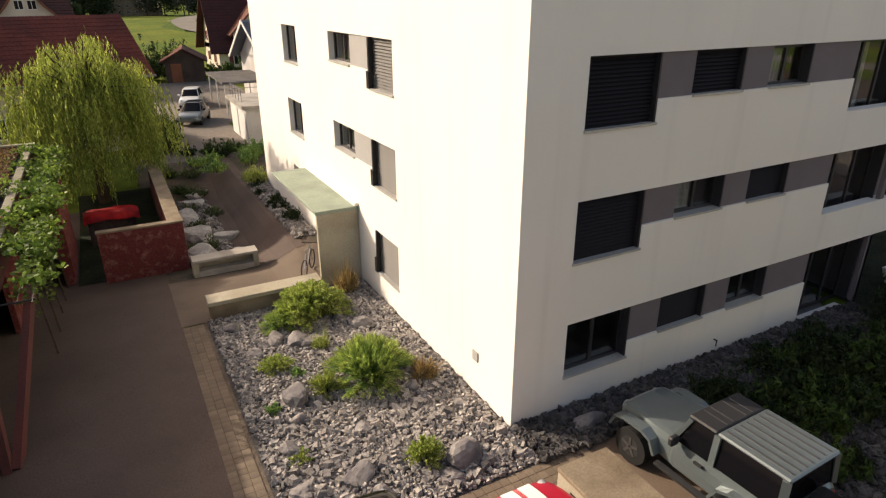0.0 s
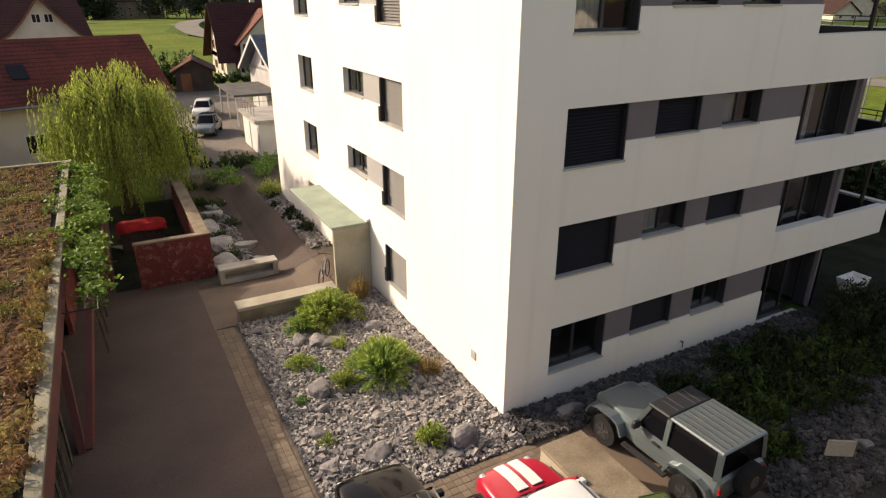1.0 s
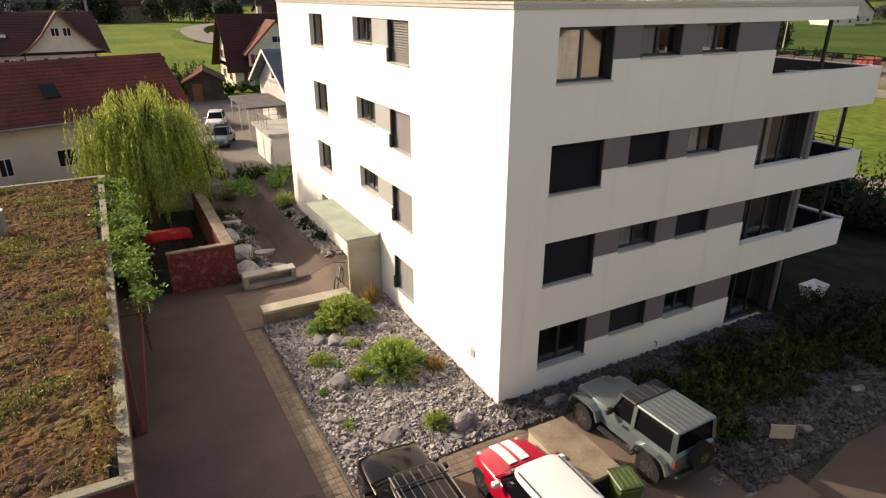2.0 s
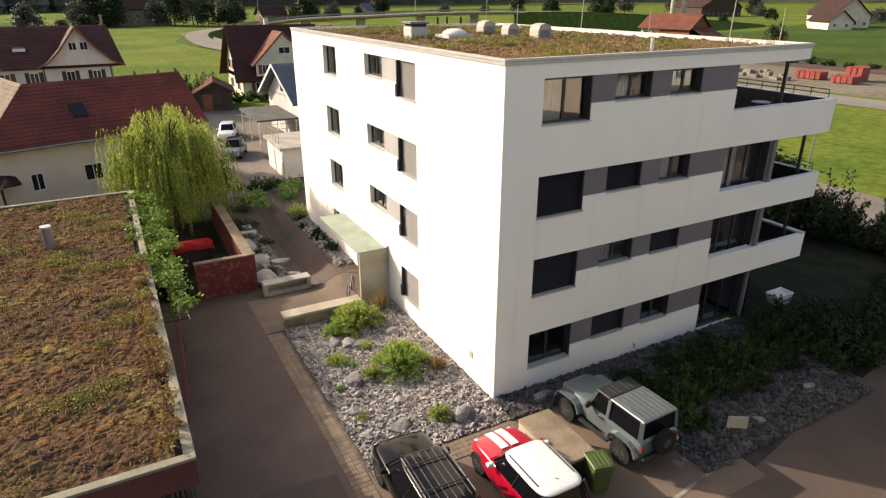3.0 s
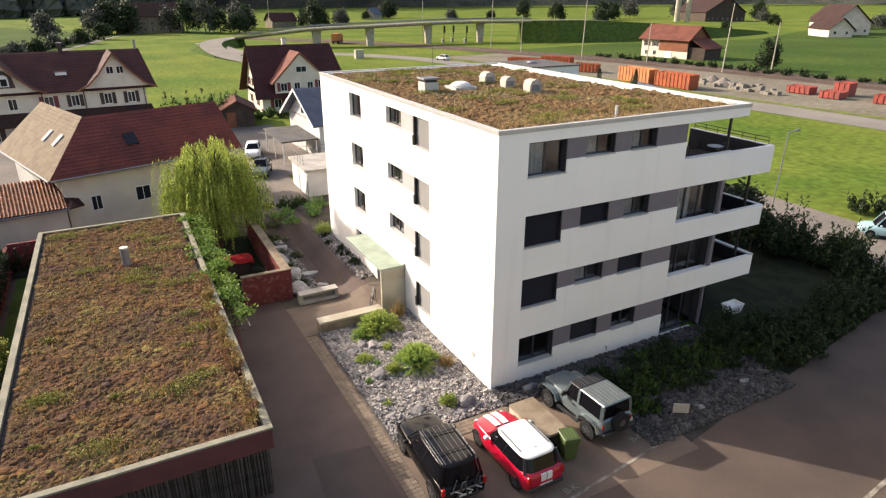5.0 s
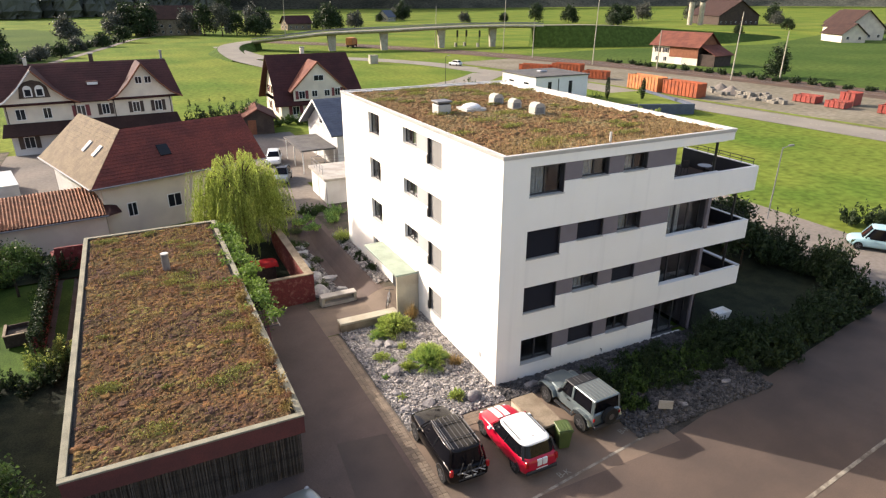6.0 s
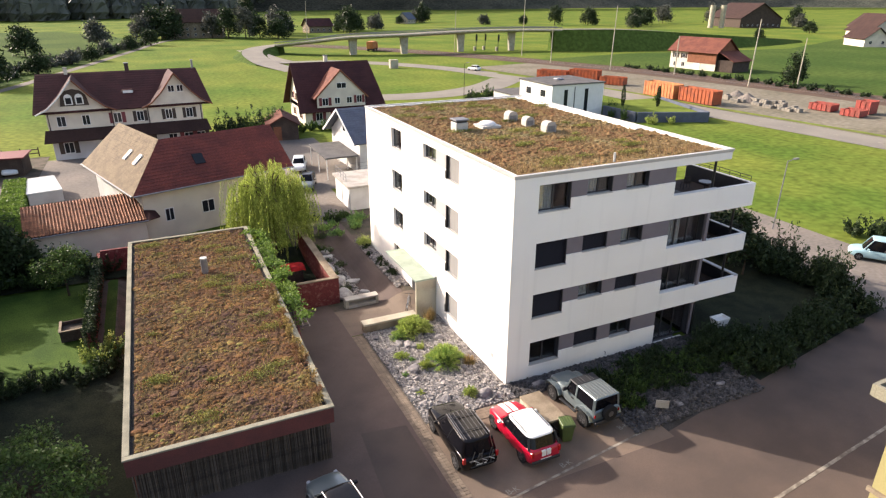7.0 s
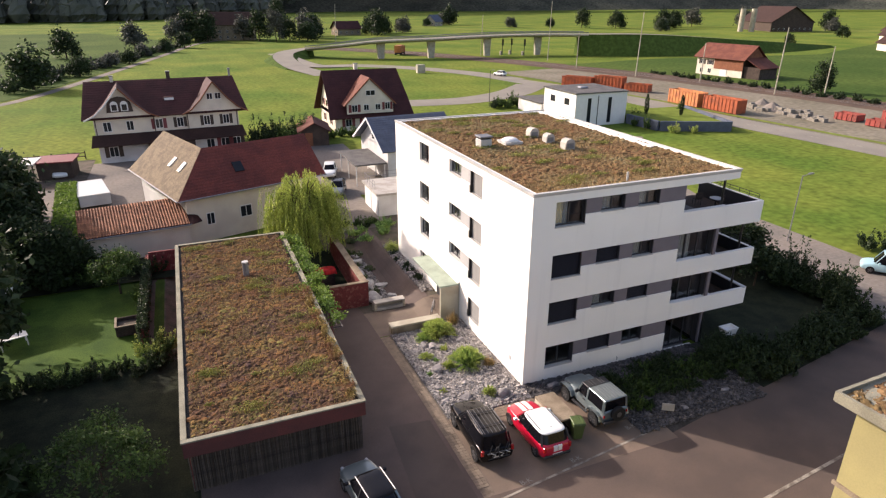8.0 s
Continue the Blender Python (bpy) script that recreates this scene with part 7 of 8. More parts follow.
c2 = vehicle("grey_parked_car", "silver grey estate car parked by the garages", (-0.9, 41.6, 0.02), 160, M["paint_silver"], SALOON, CABIN, M["paint_black"], WHEELS)
lamps(c2, 1.9, -1.98, 0.7, 0.8, 0.6, 0.7, 0.1)
c3 = vehicle("white_road_car", "white estate car on the main road", (70.4, 139.0, 0.04), 20, M["paint_white"], SALOON, CABIN, M["paint_white"], WHEELS)
c4 = vehicle("white_van", "white van parked by a shed", (-31.4, 61.5, 0.02), 190, M["paint_white"], SALOON, (0.95, -1.9, 0.5, -1.8, 0.96, 1.8, 0.82, 0.74), M["paint_white"], WHEELS)
c5 = vehicle("pale_blue_van", "pale blue van parked along the side street", (35.6, 2.6, 0.02), 35, M["paint_blue"], SALOON, (1.15, -1.9, 0.6, -1.8, 0.96, 1.75, 0.82, 0.72), M["paint_blue"], WHEELS)


# ---- garden plants, stones, trees ----
def pebble(seed, flat=0.6):
    """A broken shard: a block with every corner pulled about."""
    bm = bmesh.new()
    bmesh.ops.create_cube(bm, size=1.7)
    rs = np.random.default_rng(seed)
    for v in bm.verts:
        v.co.x *= float(rs.uniform(0.55, 1.25))
        v.co.y *= 0.8 * float(rs.uniform(0.6, 1.15))
        v.co.z *= flat * float(rs.uniform(0.6, 1.2))
        v.co.x += float(rs.uniform(-0.25, 0.25))
    return bm


def boulder(at, size, seed, mat="boulder", label="pale weathered boulder among grey slate", flat=0.65):
    bm = bmesh.new()
    bmesh.ops.create_icosphere(bm, subdivisions=3, radius=1)
    rb_ = np.random.default_rng(seed + 900)
    cuts = [(Vector(rb_.normal(size=3)).normalized(), float(rb_.uniform(0.6, 0.9))) for _ in range(9)]
    if mat == "rock_pale":
        cuts += [(Vector((0.10 * math.sin(seed), -0.12, 1)).normalized(), 0.55)]
    for v in bm.verts:
        n = v.co.normalized()
        f = 1.12 + 0.30 * noise.noise(n * 1.3 + Vector((seed, 0, 0))) + 0.12 * noise.noise(n * 3.1 + Vector((0, seed, 0))) + 0.08 * noise.noise(n * 8 + Vector((0, 0, seed)))
        for cut, reach in cuts:
            across = n.dot(cut)
            if across * f > reach:
                f = reach / across
        v.co = Vector((n.x * f * size[0], n.y * f * size[1], n.z * f * size[2] * flat))
    ob = solo("boulder", bm, M[mat], label, "boulder", "boulders in the beds")
    ob.location, ob.rotation_euler = at, (0, 0, seed * 1.7)
    return ob


for i, (x, y, sx, sy, sz) in enumerate(((-3.1, 6.3, 0.50, 0.30, 0.32), (-3.9, 3.45, 0.30, 0.36, 0.50), (-3.4, 3.1, 0.18, 0.16, 0.22), (-1.42, -0.42, 0.46, 0.34, 0.42), (-4.5, 1.6, 0.28, 0.22, 0.25),
                                        (-3.55, 0.15, 0.42, 0.28, 0.26), (-4.6, 7.9, 0.3, 0.22, 0.25), (-1.3, 2.4, 0.22, 0.2, 0.26), (-1.2, 6.0, 0.32, 0.26, 0.26), (-1.6, 7.0, 0.36, 0.26, 0.24), (1.6, -0.7, 0.45, 0.3, 0.3), (-3.6, 6.6, 0.34, 0.26, 0.3), (-2.7, 6.0, 0.42, 0.3, 0.26), (-4.3, 6.2, 0.3, 0.22, 0.2), (-4.1, 2.6, 0.24, 0.2, 0.22), (-0.9, 5.0, 0.26, 0.2, 0.2), (-1.9, -0.75, 0.26, 0.2, 0.2), (-0.6, 1.3, 0.2, 0.16, 0.16), (-4.7, 0.3, 0.26, 0.2, 0.2), (-2.9, 1.6, 0.2, 0.17, 0.18), (-3.3, -0.6, 0.3, 0.24, 0.24), (-0.6, 17.2, 0.3, 0.22, 0.22), (-0.55, 19.4, 0.34, 0.22, 0.22), (-0.6, 15.6, 0.3, 0.2, 0.2), (7.2, -5.2, 0.28, 0.2, 0.2), (10.6, -4.8, 0.3, 0.22, 0.2))):
    boulder((x, y, G(x, y) + sz * 0.28), (sx, sy, sz), i + 1)
BED_ROCKS = ((-4.25, 15.7, 0.72, 0.56, 0.80), (-4.15, 18.1, 0.74, 0.52, 0.78), (-4.2, 20.7, 0.72, 0.50, 0.72), (-3.6, 23.3, 0.55, 0.38, 0.45), (-2.95, 14.7, 0.48, 0.34, 0.36), (-3.0, 17.9, 0.50, 0.36, 0.40), (-2.75, 16.0, 0.32, 0.25, 0.25), (-3.3, 24.5, 0.5, 0.34, 0.34))
for i, (x, y, sx, sy, sz) in enumerate(BED_ROCKS):
    boulder((x, y, G(x, y) + sz * 0.32), (sx * 1.15, sy * 1.2, sz * 1.1), i + 21, "rock_pale", "large pale flat-topped garden rock beside the path", 0.6)

spray("lavender_bush", "broad bright green spreading shrub among slate", (-2.0, 3.35, G(-2.0, 3.3)), 1.12, 1.08, M["leaf_lav"], M["leaf_tip"], 1, 330, 54, 0.09, 0.085, 0.26)
spray("grass_clump", "yellow-green grass clump among slate", (-3.15, 3.45, G(-3.1, 3.4)), 0.48, 0.5, M["leaf_yellow"], M["leaf_yellow"], 2, 110, 26, 0.08, 0.07, 0.2)
spray("large_shrub", "large bright green shrub beside the entrance wall", (-2.25, 7.6, G(-2.3, 7.5)), 1.22, 1.02, M["leaf_yellow"], M["leaf_tip"], 3, 330, 60, 0.055, 0.28)
spray("fine_grass", "feathery light green grass beside the entrance wall", (-3.3, 7.35, G(-3.3, 7.3)), 0.62, 0.55, M["leaf_lav"], M["leaf_tip"], 4, 150, 34, 0.07, 0.07)
bush("dry_grass", "dry straw-coloured grass clump by the wall", (-0.85, 8.2, 0), 0.4, 0.8, M["leaf_dry"], 5, 700, 0.05, 0.9, blades=900)
spray("round_bush", "small round yellow-green bush among slate", (-2.15, -0.05, G(-2.1, 0)), 0.44, 0.55, M["leaf_yellow"], M["leaf_tip"], 6, 130, 36, 0.034, 0.3)
spray("low_cushion", "low yellow-green cushion plant among slate", (-4.0, 5.1, G(-4, 5.1)), 0.52, 0.34, M["leaf_yellow"], M["leaf_tip"], 7, 120, 34, 0.034, 0.25)
bush("low_cushion", "low green cushion plant among slate", (-3.55, 4.5, G(-3.5, 4.5)), 0.25, 0.25, M["leaf_lav"], 8, 600, 0.04, 0.3)
bush("dry_grass", "dry orange grass clump among slate", (-0.80, 2.75, 0), 0.42, 0.38, M["leaf_dry"], 9, 600, 0.05, 0.9, blades=900)
bush("low_cushion", "low green cushion plant among slate", (-4.55, 3.2, G(-4.5, 3.2)), 0.22, 0.2, M["leaf_lav"], 10, 500, 0.04, 0.3)
bush("low_cushion", "dry yellow cushion plant among slate", (-4.45, 1.2, G(-4.4, 1.2)), 0.28, 0.2, M["leaf_yellow"], 12, 500, 0.04, 0.3)
bush("fine_grass", "thin green grass clump among slate", (-2.6, 5.6, G(-2.6, 5.6)), 0.28, 0.4, M["leaf_yellow"], 13, 300, 0.05, 0.9, blades=400)
bush("corner_bush", "bright yellow-green bush at the building corner", (-0.55, 22.6, 0), 0.75, 0.7, M["leaf_yellow"], 14, 2200, 0.06, 0.3, blades=800)
gr = random.Random(5)
for k in range(30):
    x, y = gr.uniform(-4.6, -3.0), 14.4 + gr.uniform(0, 13)
    if any(math.hypot(x - rock[0], y - rock[1]) < 0.95 for rock in BED_ROCKS[:5]):
        continue
    bush("bed_shrub", "soft grey-green shrub among garden rocks", (x, y, G(x, y)), gr.uniform(0.3, 0.7), gr.uniform(0.3, 0.65), M[gr.choice(["leaf_bed", "leaf_mid", "leaf_bed"])], 100 + k, 1100, 0.05, 0.3, "shrubs in the bed")
for k in range(12):
    x, y = gr.uniform(-0.9, -0.3), 15.2 + gr.uniform(0, 7)
    bush("bed_shrub", "dark green shrub beside the wall", (x, y, G(x, y)), gr.uniform(0.2, 0.45), gr.uniform(0.25, 0.5), M["leaf_dark"], 140 + k, 420, 0.06, 0.3, "shrubs in the bed")
for k in range(12):
    x, y = gr.uniform(-3.5, 1.5), gr.uniform(25.5, 30.5)
    bush("bed_shrub", "grey-green shrub before the garage", (x, y, 0), gr.uniform(0.5, 0.9), gr.uniform(0.4, 0.9), M[gr.choice(["leaf_mid", "leaf_dark", "leaf_lav"])], 160 + k, 800, 0.09, 0.3, "shrubs in the bed")
for k in range(16):
    x, y = gr.uniform(-3.8, -2.2), gr.uniform(31, 38)
    bush("hedge_shrub", "dark green hedge shrub by the drive", (x - 1.2, y, 0), 0.9, 1.4, M["leaf_dark"], 180 + k, 800, 0.10, 0.2, "shrubs by the drive")
# shaded slope before the front wall
for k in range(110):
    x, y = gr.uniform(4.3, 13.5), gr.uniform(-4.6, -0.9)
    if y < -4.6 + (x - 4) * 0.15:
        continue
    bush("shade_shrub", "low dark shrub in the shaded bed", (x, y, 0), gr.uniform(0.35, 0.8), gr.uniform(0.3, 0.8), M[gr.choice(["leaf_dark", "leaf_dark", "leaf_mid"])], 220 + k, 600, 0.08, 0.3, "shrubs in the shaded bed")
for k, (x, y, r, h) in enumerate(((13.2, -1.5, 0.9, 1.5), (14.2, -1.3, 0.9, 1.2), (12.2, -1.9, 0.9, 1.2), (14.9, -2.1, 0.9, 1.1), (13.4, -2.8, 0.9, 1.0), (15.9, -1.6, 0.7, 0.7))):
    bush("terrace_bush", "dark leafy shrub before the ground-floor terrace", (x, y, 0), r, h, M["leaf_dark"], 290 + k, 1500, 0.08, 0.3, "shrubs before the terrace")
for k in range(60):
    x, y = gr.uniform(12.5, 27.0), gr.uniform(-5.4, -3.2) + 0.06 * (0)
    bush("hedge_shrub", "dark clipped hedge along the street", (x, y + (x - 12) * 0.16, 0), 0.7, 1.3, M["leaf_dark"], 300 + k, 420, 0.11, 0.2, "hedge along the street")
for k in range(26):
    x, y = 26.6 + gr.uniform(-1.2, 1.0), gr.uniform(-1.0, 12)
    bush("hedge_shrub", "dark tall shrub along the side street", (x, y, 0), gr.uniform(0.9, 1.5), gr.uniform(1.4, 2.9), M["leaf_dark"], 400 + k, 1100, 0.14, 0.3, "shrubs along the side street")
for k in range(5):
    tree("small_tree", "small dark leafy tree beside the lawn", (24.0 + gr.uniform(-2, 2), 5 + k * 2.2, 0), gr.uniform(3.2, 4.6), gr.uniform(1.4, 2.0), M["leaf_dark"], 440 + k, 1800, 0.17, "trees beside the lawn", 0.09)
for k in range(7):
    bush("meadow_shrub", "dark shrub at the edge of the meadow", (39.5 + k * 1.3 + gr.uniform(-0.5, 0.5), 7.0 - k * 1.0, 0), 1.1, gr.uniform(1.0, 1.9), M["leaf_dark"], 460 + k, 900, 0.15, 0.3, "shrubs by the meadow")
for k in range(14):
    bush("yard_shrub", "green shrub behind the villa", (-6.5 + k * 0.75, 71.0 + gr.uniform(-3.0, 1.5), 0), gr.uniform(1.1, 1.8), gr.uniform(2.2, 4.4), M[gr.choice(["leaf_mid", "leaf_dark"])], 480 + k, 800, 0.2, 0.2, "shrubs behind the houses")
for k in range(6):
    bush("yard_shrub", "green shrub before the steep-roofed house", (5.5 + k * 1.6, 72.5 + gr.uniform(-1, 1), 0), 1.0, gr.uniform(0.8, 1.6), M["leaf_mid"], 500 + k, 700, 0.18, 0.2, "shrubs behind the houses")
for k, (x, y, r, h) in enumerate(((59.6, 54.6, 1.2, 1.9), (62.6, 53.4, 0.8, 1.3), (57.0, 58.6, 0.8, 2.4), (57.2, 62.0, 0.7, 1.5), (61.0, 66.5, 1.0, 2.3), (72.5, 68.0, 0.9, 2.2))):
    bush("terrace_shrub", "pale green shrub beside the dark garden wall", (x, y, 0), r, h, M["leaf_yellow" if k < 2 else "leaf_mid"], 510 + k, 700, 0.15, 0.3, "shrubs round the terrace")
# garden behind the carport
for k in range(20):
    x, y = gr.uniform(-27.5, -18.8), gr.uniform(24.0, 28.0)
    bush("garden_shrub", "mid green garden shrub behind the carport", (x, y, 0), gr.uniform(0.6, 1.2), gr.uniform(0.8, 1.9), M[gr.choice(["leaf_mid", "leaf_dark"])], 520 + k, 800, 0.10, 0.3, "garden shrubs")
for k in range(8):
    bush("garden_shrub", "straw-tinged shrub beside the carport wall", (-19.6 + gr.uniform(-0.9, 0.9), 11.0 + k * 0.22, 0), 0.6, 1.1, M["leaf_yellow" if k % 2 else "leaf_mid"], 545 + k, 600, 0.08, 0.3, "garden shrubs")
hedge = thing("clipped_hedge", "long clipped bright green hedge beside the outbuilding", "hedge", (-27.0, 32.0, 0), 6.5)
hr = np.random.default_rng(560)
n = 15000
hp_ = np.stack([hr.uniform(-0.9, 0.9, n), hr.uniform(0, 19.4, n), 1.72 * hr.uniform(0.05, 1, n) ** 0.35], axis=1)
hp_[: n // 2, 2] = 1.7 + hr.normal(size=n // 2) * 0.06
hp_[n // 2:, 0] = np.sign(hp_[n // 2:, 0]) * (0.86 + hr.normal(size=n - n // 2) * 0.07)
leaf_part("foliage", hp_, 0.13, M["leaf_vine"], hedge, hr, 0.9, 0.6)
part("core", boxed(-0.72, 0.1, -0.1, 0.72, 19.3, 1.58), M["leaf_dark"], hedge)
for k, (x, y, h, r) in enumerate(((-28.6, 27.4, 6.0, 1.6), (-27.6, 25.4, 4.8, 1.4), (-29.7, 30.6, 7.6, 1.7), (-30.4, 34.8, 8.6, 1.9), (-32.2, 31.5, 8.8, 1.9), (-31.8, 39.5, 8.6, 1.9))):
    tree("conifer", "tall dark conifer at the garden edge", (x, y, 0), h, r, M["leaf_dark"], 650 + k, 6000, 0.2, "conifers at the garden edge", 0.18, 2.0)
# Shrubs added to shade and hide the lawn's straight south edge.
for k in range(18):
    bush("garden_shrub", "dark green shrub added to shade the lawn edge", (-28.6 + k * 0.56 + gr.uniform(-0.2, 0.2), 10.3 + gr.uniform(-0.8, 0.5), 0), gr.uniform(0.5, 0.8), gr.uniform(0.6, 1.3), M["leaf_dark"], 660 + k, 600, 0.09, 0.3, "garden shrubs")
for k in range(5):
    bush("garden_shrub", "dark green shrub beside the fruit tree", (-26.4 + k * 0.8, 25.6 + gr.uniform(-0.8, 0.8), 0), 0.9, gr.uniform(1.8, 2.8), M["leaf_dark"], 690 + k, 1000, 0.11, 0.3, "garden shrubs")
tree("garden_tree", "leafy garden tree beside the carport", (-21.6, -0.4, 0), 4.0, 2.9, M["leaf_mid"], 600, 5200, 0.085, "", 0.12, 0.55, tight=0.085)
# Row placed to shade the upper lawn; the western trees are unseen.
for k, (x, y, h, r) in enumerate(((-35.0, 29.5, 6.0, 2.0), (-32.6, 28.0, 5.8, 2.0), (-30.4, 27.0, 5.4, 1.9), (-28.0, 26.2, 5.2, 1.8), (-25.8, 26.0, 4.6, 1.7), (-31.2, 24.6, 5.6, 1.9), (-33.6, 26.0, 6.2, 2.0), (-29.9, 23.0, 4.6, 1.6))):
    tree("shade_tree", "dense dark tree placed to shade the lawn", (x, y, 0), h, r, M["leaf_dark"], 670 + k, 5200, 0.17, "trees screening the garden", 0.14, 1.3)
tree("garden_tree", "leafy fruit tree in the garden", (-22.3, 22.3, 0), 3.8, 1.9, M["leaf_mid"], 601, 4200, 0.09, "", 0.09, tight=0.12)
# Those before y 34 stand out of view, placed to shade the garden.
for k, (x, y, h, r) in enumerate(((-31.5, 8, 10.5, 4), (-31, 14.5, 10.5, 4), (-37, 10, 12, 4.5), (-38, 17, 12, 4.5), (-33, 34.5, 10, 3.8), (-38, 38, 11, 4), (-39, 48, 9, 3.4), (-27, -1, 5.5, 2.6), (-36, 2, 11, 4.2), (-28.2, 10.6, 8, 2.6), (-28.8, 4.5, 9, 3), (-28.4, -5, 9, 3))):
    tree("dark_tree", "tall dark leafy tree at the garden edge", (x, y, 0), h, r, M["leaf_dark"], 610 + k, 6500, 0.30, "trees at the garden edge", 0.22, 1.15)
aw = thing("garden_wall_ivy", "dark red garden wall hung with ivy behind the carport", "wall", (0, 0, 0))
part("wall", boxed(-20.45, 12.6, -0.4, -20.22, 25.6, 1.55), M["red_wall"], aw)
part("wall", boxed(-20.216, 25.4, -0.4, -18.2, 25.6, 1.75), M["red_wall"], aw)
iv = np.random.default_rng(88)
n = 9000
ivp = np.stack([-20.33 + np.sign(iv.normal(size=n)) * 0.16 + iv.normal(size=n) * 0.07, iv.uniform(12.4, 24.2, n), 1.72 * iv.uniform(0, 1, n) ** 0.4], axis=1)
ivp[:2600, 0] = -20.33 + iv.normal(size=2600) * 0.13
ivp[:2600, 2] = 1.60 + iv.normal(size=2600) * 0.07
leaf_part("ivy", ivp, 0.07, M["leaf_dark"], aw, iv, 0.8, 0.7, "dark ivy leaves")
sheet("carport_back_strip", -20.2, 9.0, -18.1, 25.4, M["soil"], 0.022, "bare brown strip between wall and carport", "path", 1.0)
pb = thing("planter_box", "dark raised planter box on the lawn", "planter", (-21.25, 15.75, 0), 3)
for a in ((-0.9, -0.75, 0.9, -0.68), (-0.9, 0.68, 0.9, 0.75), (-0.9, -0.676, -0.83, 0.676), (0.83, -0.676, 0.9, 0.676)):
    part("side", boxed(a[0], a[1], 0, a[2], a[3], 0.7), M["wood_dark"], pb)
part("rim", boxed(-0.94, -0.79, 0.703, 0.94, -0.66, 0.75), M["concrete_brown"], pb)
part("rim", boxed(-0.94, -0.656, 0.703, -0.80, 0.79, 0.75), M["concrete_brown"], pb)
part("soil", boxed(-0.82, -0.67, 0.0, 0.82, 0.67, 0.45), M["soil"], pb)
bush("ball_bush", "bright green rounded bush beside the ivy wall", (-20.95, 20.1, 0), 0.55, 0.9, M["leaf_vine"], 94, 2600, 0.05, 0.2)
ws = thing("white_garden_shed", "small white garden shed", "shed", (-29.6, 19.5, 0), 10)
part("body", boxed(-1.3, -1.4, 0, 1.0, 1.3, 1.95), M["white_paint"], ws)
part("roof", slab(bmesh.new(), [(-1.5, -1.6, 1.96), (1.2, -1.6, 1.96), (1.2, 1.5, 2.15), (-1.5, 1.5, 2.15)], 0.06), M["white_paint"], ws)
wt = thing("garden_table", "white garden table on the lawn edge", "table", (-28.1, 16.2, 0), 20)
part("top", boxed(-0.8, -0.45, 0.70, 0.8, 0.45, 0.75), M["white_paint"], wt)
for x in (-0.7, 0.7):
    for y in (-0.36, 0.36):
        part("leg", rod(bmesh.new(), (x, y, 0), (x, y, 0.697), 0.03), M["white_paint"], wt)
sr = thing("red_roof_shed", "small shed with a dull red flat roof", "shed", (-31.5, 61.6, 0), -4)
part("body", boxed(-1.9, -1.6, 0, 1.9, 2.0, 2.1), M["wood_dark"], sr)
part("roof", boxed(-2.2, -1.9, 2.104, 2.2, 2.3, 2.25), M["shutter"], sr)
pr = thing("pale_roof_shelter", "open shelter with a pale metal roof", "shelter", (-36.0, 61.0, 0), -4)
part("roof", boxed(-2.6, -1.8, 2.2, 2.6, 2.2, 2.32), M["metal_edge"], pr)
for x in (-2.4, 2.4):
    for y in (-1.6, 2.0):
        part("post", boxed(x - 0.06, y - 0.06, -0.1, x + 0.06, y + 0.06, 2.197), M["wood_dark"], pr)
cv = thing("camper_trailer", "white trailer with a pale roof in the courtyard", "trailer", (-26.6, 48.6, 0), 12)
part("body", boxed(-1.5, -3.2, 0.35, 1.5, 3.2, 1.5, 0.05), M["house_grey"], cv)
part("roof", boxed(-1.55, -3.25, 1.503, 1.55, 3.25, 1.60, 0.03), M["paint_white"], cv)
for s in (-1.3, 1.3):
    part("wheel", rod(bmesh.new(), (s - 0.1, 0, 0.3), (s + 0.1, 0, 0.3), 0.3, None, 16), M["tyre"], cv)

# willow
wrng = np.random.default_rng(77)
willow = thing("weeping_willow", "bright green weeping willow beside the red wall", "tree", (-7.6, 25.2, -0.4))
bm = bmesh.new()
rod(bm, (0, 0, -0.3), (0.1, 0.1, 3.6), 0.30, 0.2, 10)
part("trunk", bm, M["bark"], willow)
hubs = []
for k in range(64):
    a, q = k * 2.399, ((k + 0.5) / 64) ** 0.42
    r = 2.55 * q * (1 + 0.12 * float(wrng.normal()))
    hubs.append(Vector((math.cos(a) * r * 1.1, math.sin(a) * r, 7.2 - 2.4 * q ** 2 + float(wrng.normal()) * 0.42)))
for h in hubs:
    mid = Vector((h.x * 0.55, h.y * 0.55, (h.z + 3.6) / 2 + 0.9))
    bm = bmesh.new()
    rod(bm, (0.1, 0.1, 3.4), mid, 0.09, 0.05, 5)
    rod(bm, mid, h, 0.05, 0.02, 5)
    part("limb", bm, M["bark"], willow)
allp, alla = [], []
for h in hubs:
    q = math.hypot(h.x, h.y) / 2.95
    for s in range(20):
        off = wrng.normal(size=2) * 0.24
        start = np.array([h.x + off[0], h.y + off[1], h.z + wrng.normal() * 0.18])
        out = np.array([h.x, h.y]) * 0.10 + wrng.normal(size=2) * 0.06
        ln = wrng.uniform(1.0, 2.2) + 3.4 * q * wrng.uniform(0.5, 1.0)
        ln = max(0.8, min(ln * 1.12, h.z - wrng.uniform(0.7, 2.2)))
        n = int(ln / 0.085)
        tt = np.linspace(0, 1, n)[:, None]
        p = start + np.concatenate([out[None, :] * np.sqrt(tt) * ln * 0.6, -ln * tt], axis=1) + wrng.normal(size=(n, 3)) * 0.035
        p[:, 2] = np.maximum(p[:, 2], 0.35)
        allp.append(p)
P = np.concatenate(allp)
n = len(P)
a = np.stack([wrng.normal(size=n) * 0.3, wrng.normal(size=n) * 0.3, -np.ones(n)], axis=1)
b = np.cross(a, wrng.normal(size=(n, 3)))
